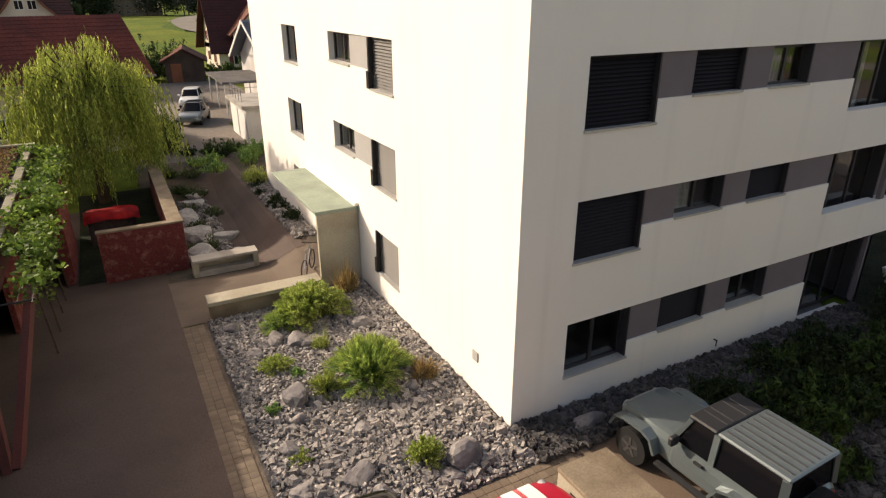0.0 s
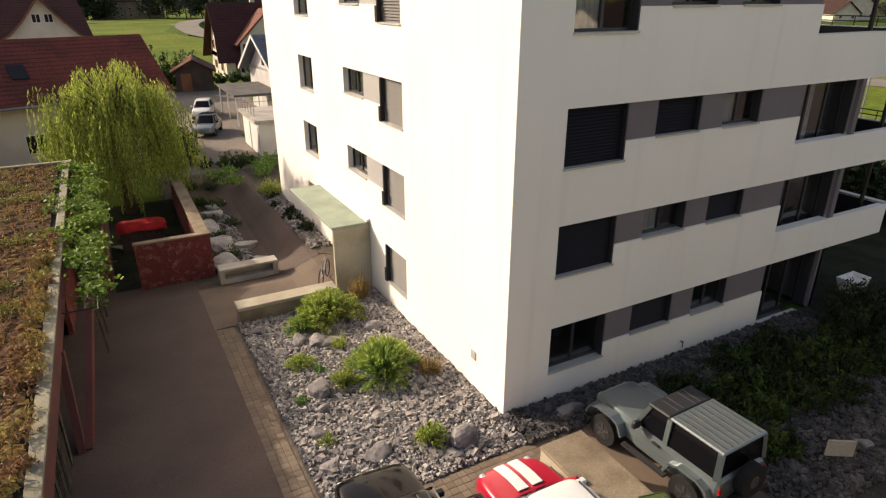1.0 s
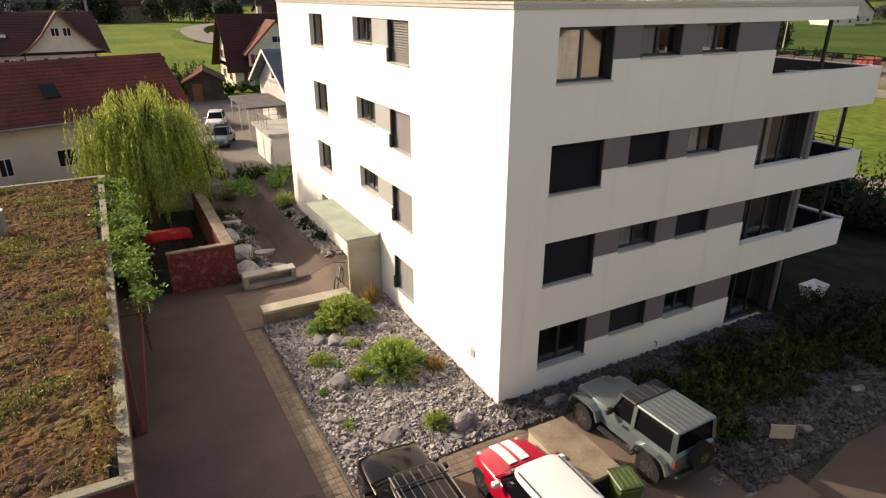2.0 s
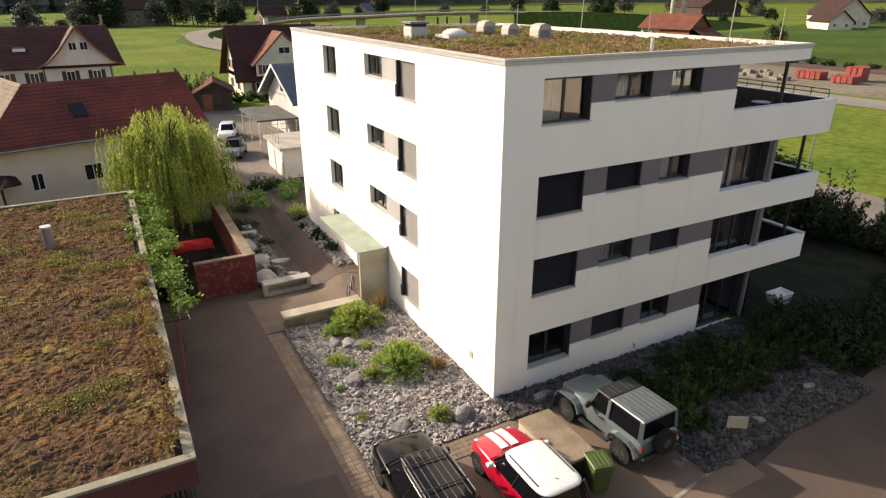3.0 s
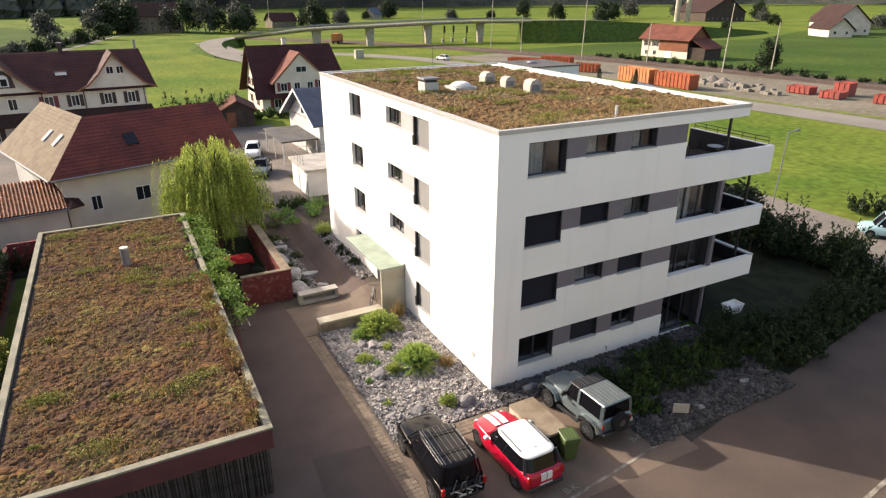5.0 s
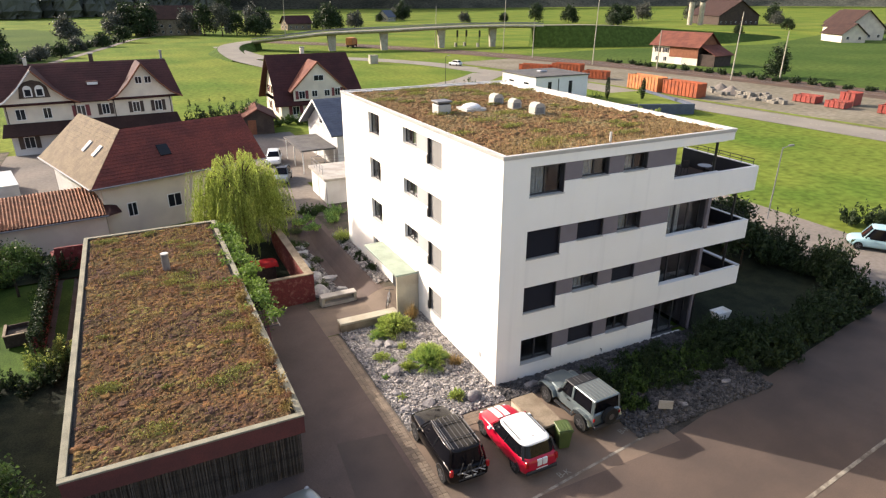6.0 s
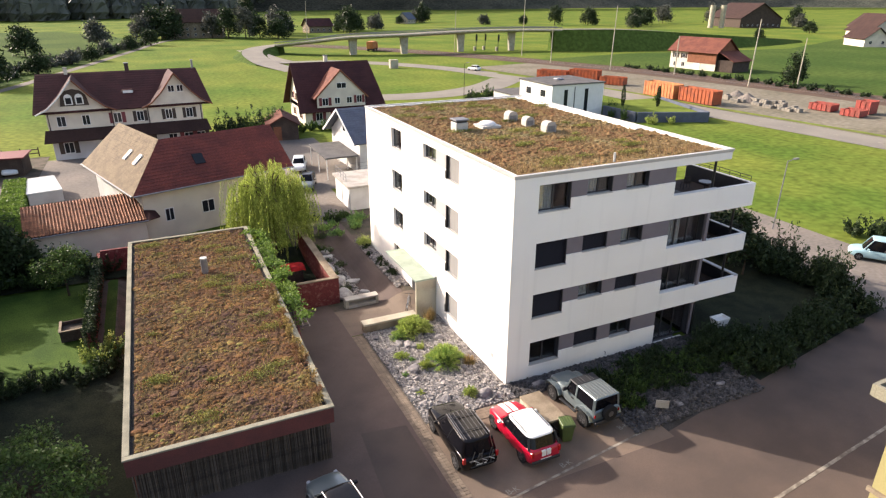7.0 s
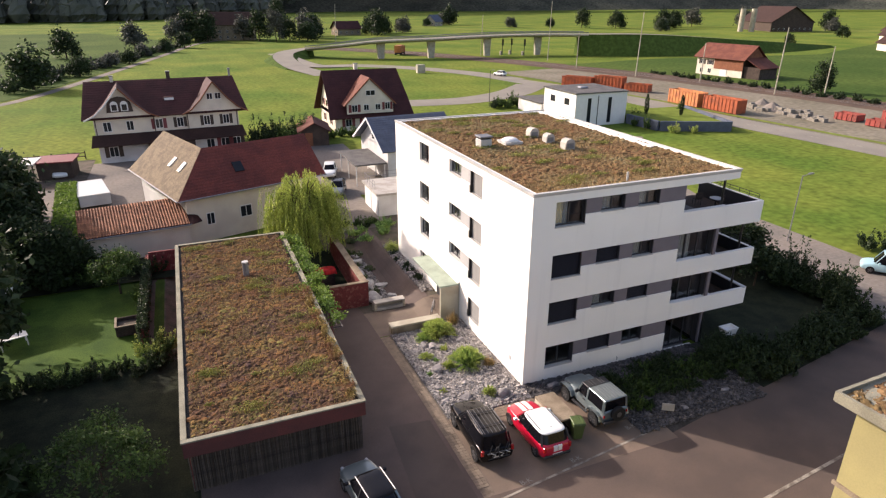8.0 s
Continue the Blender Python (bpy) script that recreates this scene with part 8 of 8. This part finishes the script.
b /= np.linalg.norm(b, axis=1)[:, None]
sz = wrng.uniform(0.075, 0.13, (n, 1))
Q = np.stack([P - a * sz, P + b * sz * 0.24, P + a * sz, P - b * sz * 0.24], axis=1).reshape(-1, 3)
crown = pydata("hanging_foliage", Q.tolist(), np.arange(n * 4).reshape(n, 4).tolist(), M["leaf_willow"])
crown.parent = willow

# vines on the carport
vine = thing("climbing_vine", "bright green climbing vine over the carport edge", "vine")
vr = np.random.default_rng(12)
for x, y0, y1 in ((-9.25, 6.2, 22.4), (-8.95, 6.0, 20.5)):
    part("wire", rod(bmesh.new(), (x, y0, 2.66), (x, y1, 2.66), 0.010, None, 5), M["steel_dark"], vine)
for y in (6.2, 9.5, 12.8, 16.1, 19.4, 22.4):
    part("bracket", rod(bmesh.new(), (CX1, y, 2.64), (-8.9, y, 2.64), 0.022, None, 6), M["steel_dark"], vine)
pts = []
for y0, spread, count in ((7.6, 0.4, 5), (9.4, 0.45, 14), (11.2, 0.5, 20), (13.1, 0.5, 18), (15.0, 0.55, 20), (17.2, 0.45, 12), (19.3, 0.5, 16), (21.4, 0.45, 14)):
    for _ in range(count):
        kind = vr.uniform()
        y = y0 + vr.normal() * spread
        c = (vr.uniform(-10.5, -8.9) if vr.uniform() < 0.35 and y0 not in (9.4, 13.1, 17.2) else vr.uniform(-9.6, -8.85), y, 2.84 + 0.09 * vr.normal()) if kind < 0.82 else (vr.uniform(-9.3, -9.0), y, vr.uniform(1.6, 2.5))
        c = (c[0], c[1], max(c[2], 3.08)) if c[0] < -9.7 else c
        pts.append(np.array(c) + vr.normal(size=(int(vr.uniform(34, 84)), 3)) * np.array([0.20, 0.22, 0.09 if kind < 0.82 else 0.3]))
for _ in range(26):
    c = np.array([vr.choice([-9.25, -8.95]), vr.uniform(7.0, 21.5), 2.68])
    pts.append(c + vr.normal(size=(30, 3)) * np.array([0.08, 0.30, 0.06]))
leaf_part("foliage", np.concatenate(pts), 0.072, M["leaf_vine"], vine, vr, 0.4, 0.75)
bm = bmesh.new()
for k in range(9):
    rod(bm, (-9.1, 9 + k * 1.5, -0.8), (-9.35, 9.2 + k * 1.5, 2.9), 0.03, 0.015, 5)
part("stem", bm, M["bark"], vine)

# ---- roof fittings ----
rv = thing("roof_vent", "pale boxy vent on the planted roof", "vent", (2.75, 11.5, 11.40), 0, "vents on the roof")
part("box", boxed(-0.42, -0.42, 0, 0.42, 0.42, 0.58, 0.02), M["metal_edge"], rv)
part("gap", boxed(-0.36, -0.36, 0.583, 0.36, 0.36, 0.70), M["plastic"], rv)
part("cap", boxed(-0.48, -0.48, 0.703, 0.48, 0.48, 0.80, 0.02), M["zinc"], rv)
dome = thing("roof_dome", "white dome skylight on the planted roof", "skylight", (5.0, 11.9, 11.40))
bm = bmesh.new()
bmesh.ops.create_uvsphere(bm, u_segments=20, v_segments=10, radius=1)
for v in bm.verts:
    v.co = Vector((v.co.x * 0.6, v.co.y * 0.6, max(0, v.co.z) * 0.26 + 0.18))
part("dome", bm, M["white_paint"], dome, smooth=True)
part("kerb", boxed(-0.68, -0.68, 0, 0.68, 0.68, 0.175), M["metal_edge"], dome)
for x, y, s in ((7.5, 13.1, 0.37), (7.7, 11.2, 0.33), (7.8, 8.9, 0.37)):
    t = thing("roof_hood", "white rounded ventilation hood on the roof", "vent", (x, y, 11.40), 0, "vents on the roof")
    bm = bmesh.new()
    prof = [(-s, 0), (s, 0), (s, s * 1.2), (s * 0.7, s * 1.75), (0, s * 1.95), (-s * 0.7, s * 1.75), (-s, s * 1.2)]
    gable_wall(bm, [(px, -s * 0.9, pz) for px, pz in prof], -s * 1.8)
    part("hood", bm, M["coping"], t)
    part("louvre", boxed(-s * 0.7, -s * 0.93, s * 0.3, s * 0.7, -s * 0.902, s * 1.2), M["zinc"], t)
rp = thing("roof_pipe", "thin pale vent pipe at the roof edge", "vent", (6.4, 0.75, 11.40))
part("pipe", rod(bmesh.new(), (0, 0, 0), (0, 0, 0.55), 0.06, None, 12), M["metal_edge"], rp)

# small items
sg = thing("small_sign", "small pale sign board on a stake", "sign", (5.95, -5.3, 0), -32)
part("board", boxed(-0.32, -0.02, 0.28, 0.32, 0.02, 0.72), M["coping"], sg)
part("stake", boxed(-0.03, 0.022, -0.1, 0.03, 0.06, 0.6), M["wood_dark"], sg)
bike = thing("bicycle", "dark bicycle leaning beside the entrance", "bicycle", (-1.5, 10.3, 0.02), 58)
for x in (-0.5, 0.5):
    bm = bmesh.new()
    ring = [[bm.verts.new((x + math.cos(u) * (0.33 + 0.022 * math.cos(v)), 0.022 * math.sin(v), 0.34 + math.sin(u) * (0.33 + 0.022 * math.cos(v)))) for v in (0, 1.57, 3.14, 4.71)] for u in [k * math.pi / 12 for k in range(24)]]
    for k in range(24):
        for j in range(4):
            bm.faces.new((ring[k][j], ring[(k + 1) % 24][j], ring[(k + 1) % 24][(j + 1) % 4], ring[k][(j + 1) % 4]))
    part("wheel", bm, M["tyre"], bike)
bm = bmesh.new()
for a, b in (((-0.5, 0, 0.34), (-0.15, 0, 0.85)), ((-0.15, 0, 0.85), (0.38, 0, 0.88)), ((0.5, 0, 0.34), (0.36, 0, 1.0)), ((-0.05, 0, 0.34), (-0.2, 0, 0.95)), ((-0.05, 0, 0.34), (0.38, 0, 0.8)), ((-0.5, 0, 0.34), (-0.05, 0, 0.34))):
    rod(bm, a, b, 0.02, None, 5)
part("frame", bm, M["lamp_glass"], bike)
part("handlebar", rod(bmesh.new(), (0.36, -0.28, 1.0), (0.36, 0.28, 1.0), 0.016), M["plastic"], bike)

# painted lines and parking letters
def stripe(pts, label):
    bm = bmesh.new()
    slab(bm, pts, 0.004)
    return solo("road_marking", bm, M["line"], label, "road marking", "", "structure")


stripe([(-5.3, -7.42, 0.021), (10.2, -5.32, 0.021), (10.2, -5.20, 0.021), (-5.3, -7.30, 0.021)], "worn white line between bays and street")
stripe([(5.0, -11.98, 0.021), (22.0, -10.10, 0.021), (22.0, -9.95, 0.021), (5.0, -11.82, 0.021)], "worn white line across the street")
for x, y, txt in ((3.15, -5.55, "B-K"), (-0.9, -6.55, "B-K"), (-3.9, -6.95, "B-K")):
    cu = bpy.data.curves.new("bay_letters", "FONT")
    cu.body, cu.size, cu.extrude = txt, 0.42, 0.002
    tmp = bpy.data.objects.new("tmp", cu)
    me = bpy.data.meshes.new_from_object(tmp)
    bpy.data.objects.remove(tmp)
    me.materials.append(M["line"])
    ob = tagged(new("bay_letters", me), "worn white letters painted on the parking bay", "road marking", "painted bay letters", "structure")
    ob.location, ob.rotation_euler = (x, y, 0.022), (0, 0, radians(5))

for k in range(6, len(main_line) - 2, 2):
    a, b = main_line[k], main_line[k + 1]
    d = (b - a).normalized()
    side = Vector((-d.y, d.x, 0)) * 0.12
    q = a + d * 2.6
    stripe([(p.x, p.y, p.z + 0.045) for p in (a - side, q - side, q + side, a + side)], "white lane dash on the main road")
for off in (-3.6, 3.6):
    edge_line = [p + Vector((-(q - p).y, (q - p).x, 0)).normalized() * off for p, q in zip(main_line, main_line[1:])][14:]
    ribbon("road_marking", edge_line[::8], 0.16, M["line"], 0.042, "worn white edge line of the main road", "road marking")

truck = thing("orange_truck", "orange truck on the road under the bridge", "truck", (66.5, 218.0, 0.05), -35)
part("cargo_box", boxed(-1.25, -3.6, 1.0, 1.25, 1.6, 3.6, 0.05), M["skip_light"], truck, "orange cargo box")
part("cab", boxed(-1.2, 1.75, 0.7, 1.2, 3.7, 3.1, 0.15), M["skip"], truck)
part("windscreen", boxed(-1.0, 3.702, 1.9, 1.0, 3.72, 2.8), M["car_window"], truck)
part("chassis", boxed(-0.9, -3.5, 0.55, 0.9, 3.5, 0.96), M["plastic"], truck)
for y in (-2.6, -1.4, 2.6):
    for x in (-1.05, 1.05):
        part("wheel", rod(bmesh.new(), (x - 0.15, y, 0.5), (x + 0.15, y, 0.5), 0.5, None, 16), M["tyre"], truck)
for x, y in ((109.6, 205.0), (111.9, 198.5), (104.5, 203.0)):
    t = thing("railway_signal", "dark railway signal on a post", "signal", (x, y, 0), 20, "signals along the railway")
    part("post", rod(bmesh.new(), (0, 0, -0.1), (0, 0, 6.2), 0.12, None, 8), M["steel_dark"], t)
    part("signal_head", boxed(-0.55, -0.2, 3.6, 0.55, -0.122, 6.0, 0.04), M["plastic"], t)
    part("cabinet", boxed(-0.5, 0.4, -0.1, 0.5, 1.1, 1.5, 0.03), M["concrete"], t)
mast("street_lamp", "slim dark street lamp beside the access road", (42.8, 90.5, 0), 7.2, 0.05, 0.4, "steel_dark")
for k in range(9):
    bush("corner_shrub", "dark green shrub by the access road", (42.5 + k * 0.75, 88.5 + gr.uniform(-1.2, 1.2), 0), gr.uniform(0.8, 1.3), gr.uniform(1.2, 3.0), M["leaf_mid" if k % 3 else "leaf_dark"], 900 + k, 800, 0.16, 0.2, "shrubs by the access road")

# ---- far trees, forest and hills ----
for k, (x, y, h, r) in enumerate(((-32.5, 293, 13, 6), (-53, 243, 13, 5.5), (-49, 153, 13, 6), (-28, 245, 6, 3), (-20, 262, 7, 3.5), (-12, 285, 9, 4), (-36, 205, 6, 3), (-31, 215, 6, 3), (-42, 180, 7, 3.5), (-14, 330, 17, 7), (0, 325, 20, 7), (25, 322, 20, 6), (33, 318, 22, 6), (40, 318, 16, 5), (48, 312, 13, 6),
                                 (62, 362, 14, 6), (100, 372, 18, 9), (110, 378, 16, 8), (200, 490, 20, 10), (175, 470, 12, 5), (127, 80, 10, 3.2), (310, 350, 16, 7), (325, 358, 16, 7), (300, 338, 15, 6), (420, 300, 15, 8), (350, 240, 12, 6), (265, 205, 10, 4), (370, 190, 14, 7), (290, 135, 12, 5), (135, 420, 14, 6), (230, 430, 14, 7), (260, 420, 13, 6), (37, 334, 32, 6), (52, 340, 20, 6), (57, 345, 18, 6), (99, 356, 26, 11), (122, 376, 18, 8), (202, 488, 30, 11), (-8, 332, 20, 8), (18, 330, 16, 6), (330, 372, 26, 10), (352, 385, 25, 10), (380, 395, 26, 11), (300, 390, 24, 10), (276, 400, 26, 9), (420, 380, 27, 11), (455, 330, 26, 10))):
    far = 0.62 if x > 90 and y > 120 else 0.85
    h, r = h * far, r * far
    tree("field_tree", "dark round leafy tree in the meadow", (x, y, 0), h, r, M["leaf_dark" if k % 3 else "forest"], 700 + k, 2600, r * 0.10, "trees in the meadow", 0.3, 0.60 * h / r)
for k, (x, y) in enumerate(((62.5, 65.5), (67.5, 62.0))):
    t = thing("cypress", "slim dark cypress in a garden", "tree", (x, y, 1.25), 0, "slim cypresses")
    cr = np.random.default_rng(800 + k)
    z = cr.uniform(0.1, 3.6, 700)
    ang = cr.uniform(0, 6.28, 700)
    rad = 0.42 * np.sin(np.clip(z / 3.7, 0.05, 1) * 3.0 + 0.15) ** 0.6 * cr.uniform(0.6, 1, 700)
    leaf_part("crown", np.stack([np.cos(ang) * rad, np.sin(ang) * rad, z], axis=1), 0.13, M["leaf_dark"], t, cr)
    part("trunk", rod(bmesh.new(), (0, 0, -0.1), (0, 0, 3.0), 0.06, 0.03), M["bark"], t)
for k in range(30):
    a = k / 29
    bush("line_shrub", "low dark scrub along the railway", (117 + a * 10 + gr.uniform(-1, 1), 128 - a * 110, 0), 1.4, gr.uniform(0.8, 1.6), M["leaf_dark"], 820 + k, 260, 0.3, 0.2, "scrub along the railway")
for k in range(40):
    a = k / 39
    bush("track_scrub", "dark scrub along the farm track", (-53 + a * 38 + gr.uniform(-3, 1), 150 + a * 140 + gr.uniform(-3, 3), 0), gr.uniform(1.6, 3), gr.uniform(1.5, 3.5), M["forest" if k % 2 else "leaf_dark"], 860 + k, 300, 0.5, 0.2, "scrub along the farm track")

fr = np.random.default_rng(31)


def woods(name, count, where, label):
    """Far woodland: tapered irregular crowns, joined."""
    vs, fs = [], []
    for _ in range(count):
        x, y, h = where()
        z0 = max(0.0, (math.hypot(x, y) - 900) * 0.28)
        r = h * fr.uniform(0.22, 0.34)
        base = len(vs)
        for zz, rr in ((0.02, 0.5), (0.25, 1.0), (0.55, 0.85), (0.82, 0.5)):
            for i in range(7):
                a = i * 0.8976 + zz * 3
                q = r * rr * fr.uniform(0.75, 1.25)
                vs.append((x + math.cos(a) * q, y + math.sin(a) * q, z0 + h * zz * fr.uniform(0.92, 1.08)))
        vs.append((x, y, z0 + h))
        for j in range(3):
            for i in range(7):
                fs.append((base + j * 7 + i, base + j * 7 + (i + 1) % 7, base + (j + 1) * 7 + (i + 1) % 7, base + (j + 1) * 7 + i))
        for i in range(7):
            fs.append((base + 21 + i, base + 21 + (i + 1) % 7, base + 28))
    return tagged(pydata(name, vs, fs, M["forest"]), label, "forest", "", "stuff")


def edge(ang):
    return 640 + 420 * smooth01((ang - -8) / 26) + 700 * smooth01((ang - 20) / 40)


def wood_at():
    ang = fr.uniform(-40, 80)
    d = edge(ang) + abs(fr.normal()) * 130
    return d * math.sin(radians(ang)), d * math.cos(radians(ang)), fr.uniform(14, 30)


woods("valley_forest", 3600, wood_at, "dark wooded valley side in the distance")
vs, fs = [], []
angs = np.arange(-75, 110, 3)
for a in angs:
    for d, z in ((0, -1), (120, 30), (400, 170), (800, 420), (1400, 640)):
        r = edge(a) + 60 + d
        zz = z * (1 + 0.25 * noise.noise((a * 0.07, d * 0.004, 2)))
        vs.append((r * math.sin(radians(a)), r * math.cos(radians(a)), zz))
for i in range(len(angs) - 1):
    for j in range(4):
        k = i * 5 + j
        fs.append((k, k + 5, k + 6, k + 1))
tagged(pydata("wooded_hills", vs, fs, M["hill"], True), "dark wooded hills behind the valley", "hills", "", "structure")


# ---- pieces: roof tiles, pavers, slate ----
bm = bmesh.new()
prof = [(0.0, 0.02), (0.065, 0.075), (0.135, 0.02), (0.18, -0.005), (0.23, 0.02)]
ra = [bm.verts.new((x, 0, z + 0.03)) for x, z in prof]
rb = [bm.verts.new((x, 0.37, z)) for x, z in prof]
rc = [bm.verts.new((x, 0, z)) for x, z in prof]
for i in range(4):
    bm.faces.new((ra[i], ra[i + 1], rb[i + 1], rb[i]))
    bm.faces.new((rc[i], rc[i + 1], ra[i + 1], ra[i]))
tile_me = mesh_of("roof_tile", bm, M["tile_orange"])
slope = math.atan2(1.2, 4.5)
tr_ = random.Random(2)
rows, cols = 14, 37
rest = bmesh.new()
for j in range(rows):
    for i in range(cols):
        v = j * 0.33
        at, rot = (0.02 + i * 0.23, v * math.cos(slope), 2.535 + v * math.sin(slope) + tr_.uniform(0, 0.008)), (slope, 0, tr_.uniform(-0.02, 0.02))
        if j < 8:
            share("roof_tile", tile_me, hb, at, rot)
        else:
            m = Matrix.LocRotScale(at, Euler(rot), None)
            old = len(rest.verts)
            rest.from_mesh(tile_me)
            rest.verts.ensure_lookup_table()
            for q in rest.verts[old:]:
                q.co = m @ q.co
tagged(part("upper_tiles", rest, M["tile_orange_joined"], hb), "", "", "", "stuff")

paver_me = mesh_of("paver", boxed(-0.097, -0.097, -0.04, 0.097, 0.097, 0.012, 0.005), M["paver"])
strip = sheet("paver_strip", -5.9, -7.0, -5.2, 8.85, M["joint"], 0.004, "edging strip of sand-coloured pavers", "pavement", 0.5)
pr_ = random.Random(3)
for j in range(76):
    for i in range(3):
        x, y = -5.79 + i * 0.2, -6.3 + j * 0.2
        share("paver", paver_me, strip, (x, y, G(x, y) + 0.012 + pr_.uniform(-0.003, 0.003)), (pr_.uniform(-0.01, 0.01), pr_.uniform(-0.01, 0.01), pr_.uniform(-0.02, 0.02)))
band = sheet("paver_band", -5.2, -2.05, 1.2, -1.25, M["joint"], 0.012, "band of sand-coloured pavers before the slate bed", "pavement", 0.5)
for j in range(4):
    for i in range(31):
        x, y = -5.05 + i * 0.2, -1.95 + j * 0.2
        share("paver", paver_me, band, (x, y, G(x, y) + 0.020 + pr_.uniform(-0.003, 0.003)), (pr_.uniform(-0.01, 0.01), pr_.uniform(-0.01, 0.01), pr_.uniform(-0.02, 0.02)))

stone_mes = [mesh_of("slate_stone", pebble(s, 0.62 + 0.1 * (s % 3)), M["slate"]) for s in range(7)]
sb = tagged(sheet("slate_bed", -5.15, -1.2, -0.03, 8.8, M["gravel"], 0.018, "bed of broken grey slate along the wall", "slate bed", 0.6))
sr_ = random.Random(6)
for k in range(300):
    x, y = sr_.uniform(-5.0, -0.2), sr_.uniform(-1.1, 3.2)
    s = sr_.uniform(0.06, 0.13)
    share("stone", sr_.choice(stone_mes), sb, (x, y, G(x, y) + 0.03 + s * 0.4), (sr_.uniform(-0.4, 0.4), sr_.uniform(-0.4, 0.4), sr_.uniform(0, 6.28)), (s, s * sr_.uniform(0.6, 1.0), s))


def scatter(name, n, region, lo, hi, label, seed, mat="slate_joined"):
    """Many small broken stones, joined."""
    rg = np.random.default_rng(seed)
    shapes = []
    for s in range(6):
        bm = pebble(50 + s, 0.72)
        shapes.append((np.array([v.co[:] for v in bm.verts]), [[v.index for v in f.verts] for f in bm.faces]))
        bm.free()
    vs, fs, count = [], [], 0
    for _ in range(n):
        x, y = region(rg)
        v, f = shapes[rg.integers(0, 6)]
        s = rg.uniform(lo, hi) ** 1.0
        e = Euler(rg.uniform(-0.6, 0.6, 2).tolist() + [rg.uniform(0, 6.28)]).to_matrix()
        w = (np.array(e) @ (v * s * np.array([1, rg.uniform(0.6, 1), 1])).T).T + np.array([x, y, G(x, y) + 0.02 + s * 0.42])
        vs.extend(w.tolist())
        fs.extend([[i + count for i in q] for q in f])
        count += len(v)
    return tagged(pydata(name, vs, fs, M[mat]), label, "gravel", "", "stuff")


scatter("slate_gravel", 15500, lambda rg: (rg.uniform(-5.12, -0.05), rg.uniform(-1.2, 8.85)), 0.020, 0.078, "loose grey slate gravel", 1)
# Stones on the shaded side use the darkened slate copy.
scatter("shaded_gravel", 4500, lambda rg: (rg.uniform(0.0, 12.4), rg.uniform(-1.3, -0.05)), 0.05, 0.12, "loose gravel along the facade, darkened for shade", 2, "slate_shade")
scatter("slope_gravel", 9000, lambda rg: (rg.uniform(3.7, 12.4), rg.uniform(-6.1, -1.2)), 0.03, 0.095, "loose gravel on the shaded bed", 3, "slate_shade")
scatter("verge_stones", 260, lambda rg: (lambda x, d: (x, -6.2 + (x - 5) * 0.17 + d))(rg.uniform(4.6, 12.8), abs(rg.normal()) * 0.7 + 0.1), 0.05, 0.15, "broken grey stones along the street verge", 7, "slate_shade")
scatter("path_gravel", 1800, lambda rg: (rg.choice([rg.uniform(-4.6, -3.0), rg.uniform(-1.0, -0.1)]), rg.uniform(13.8, 24)), 0.05, 0.14, "loose stones beside the garden path", 4)
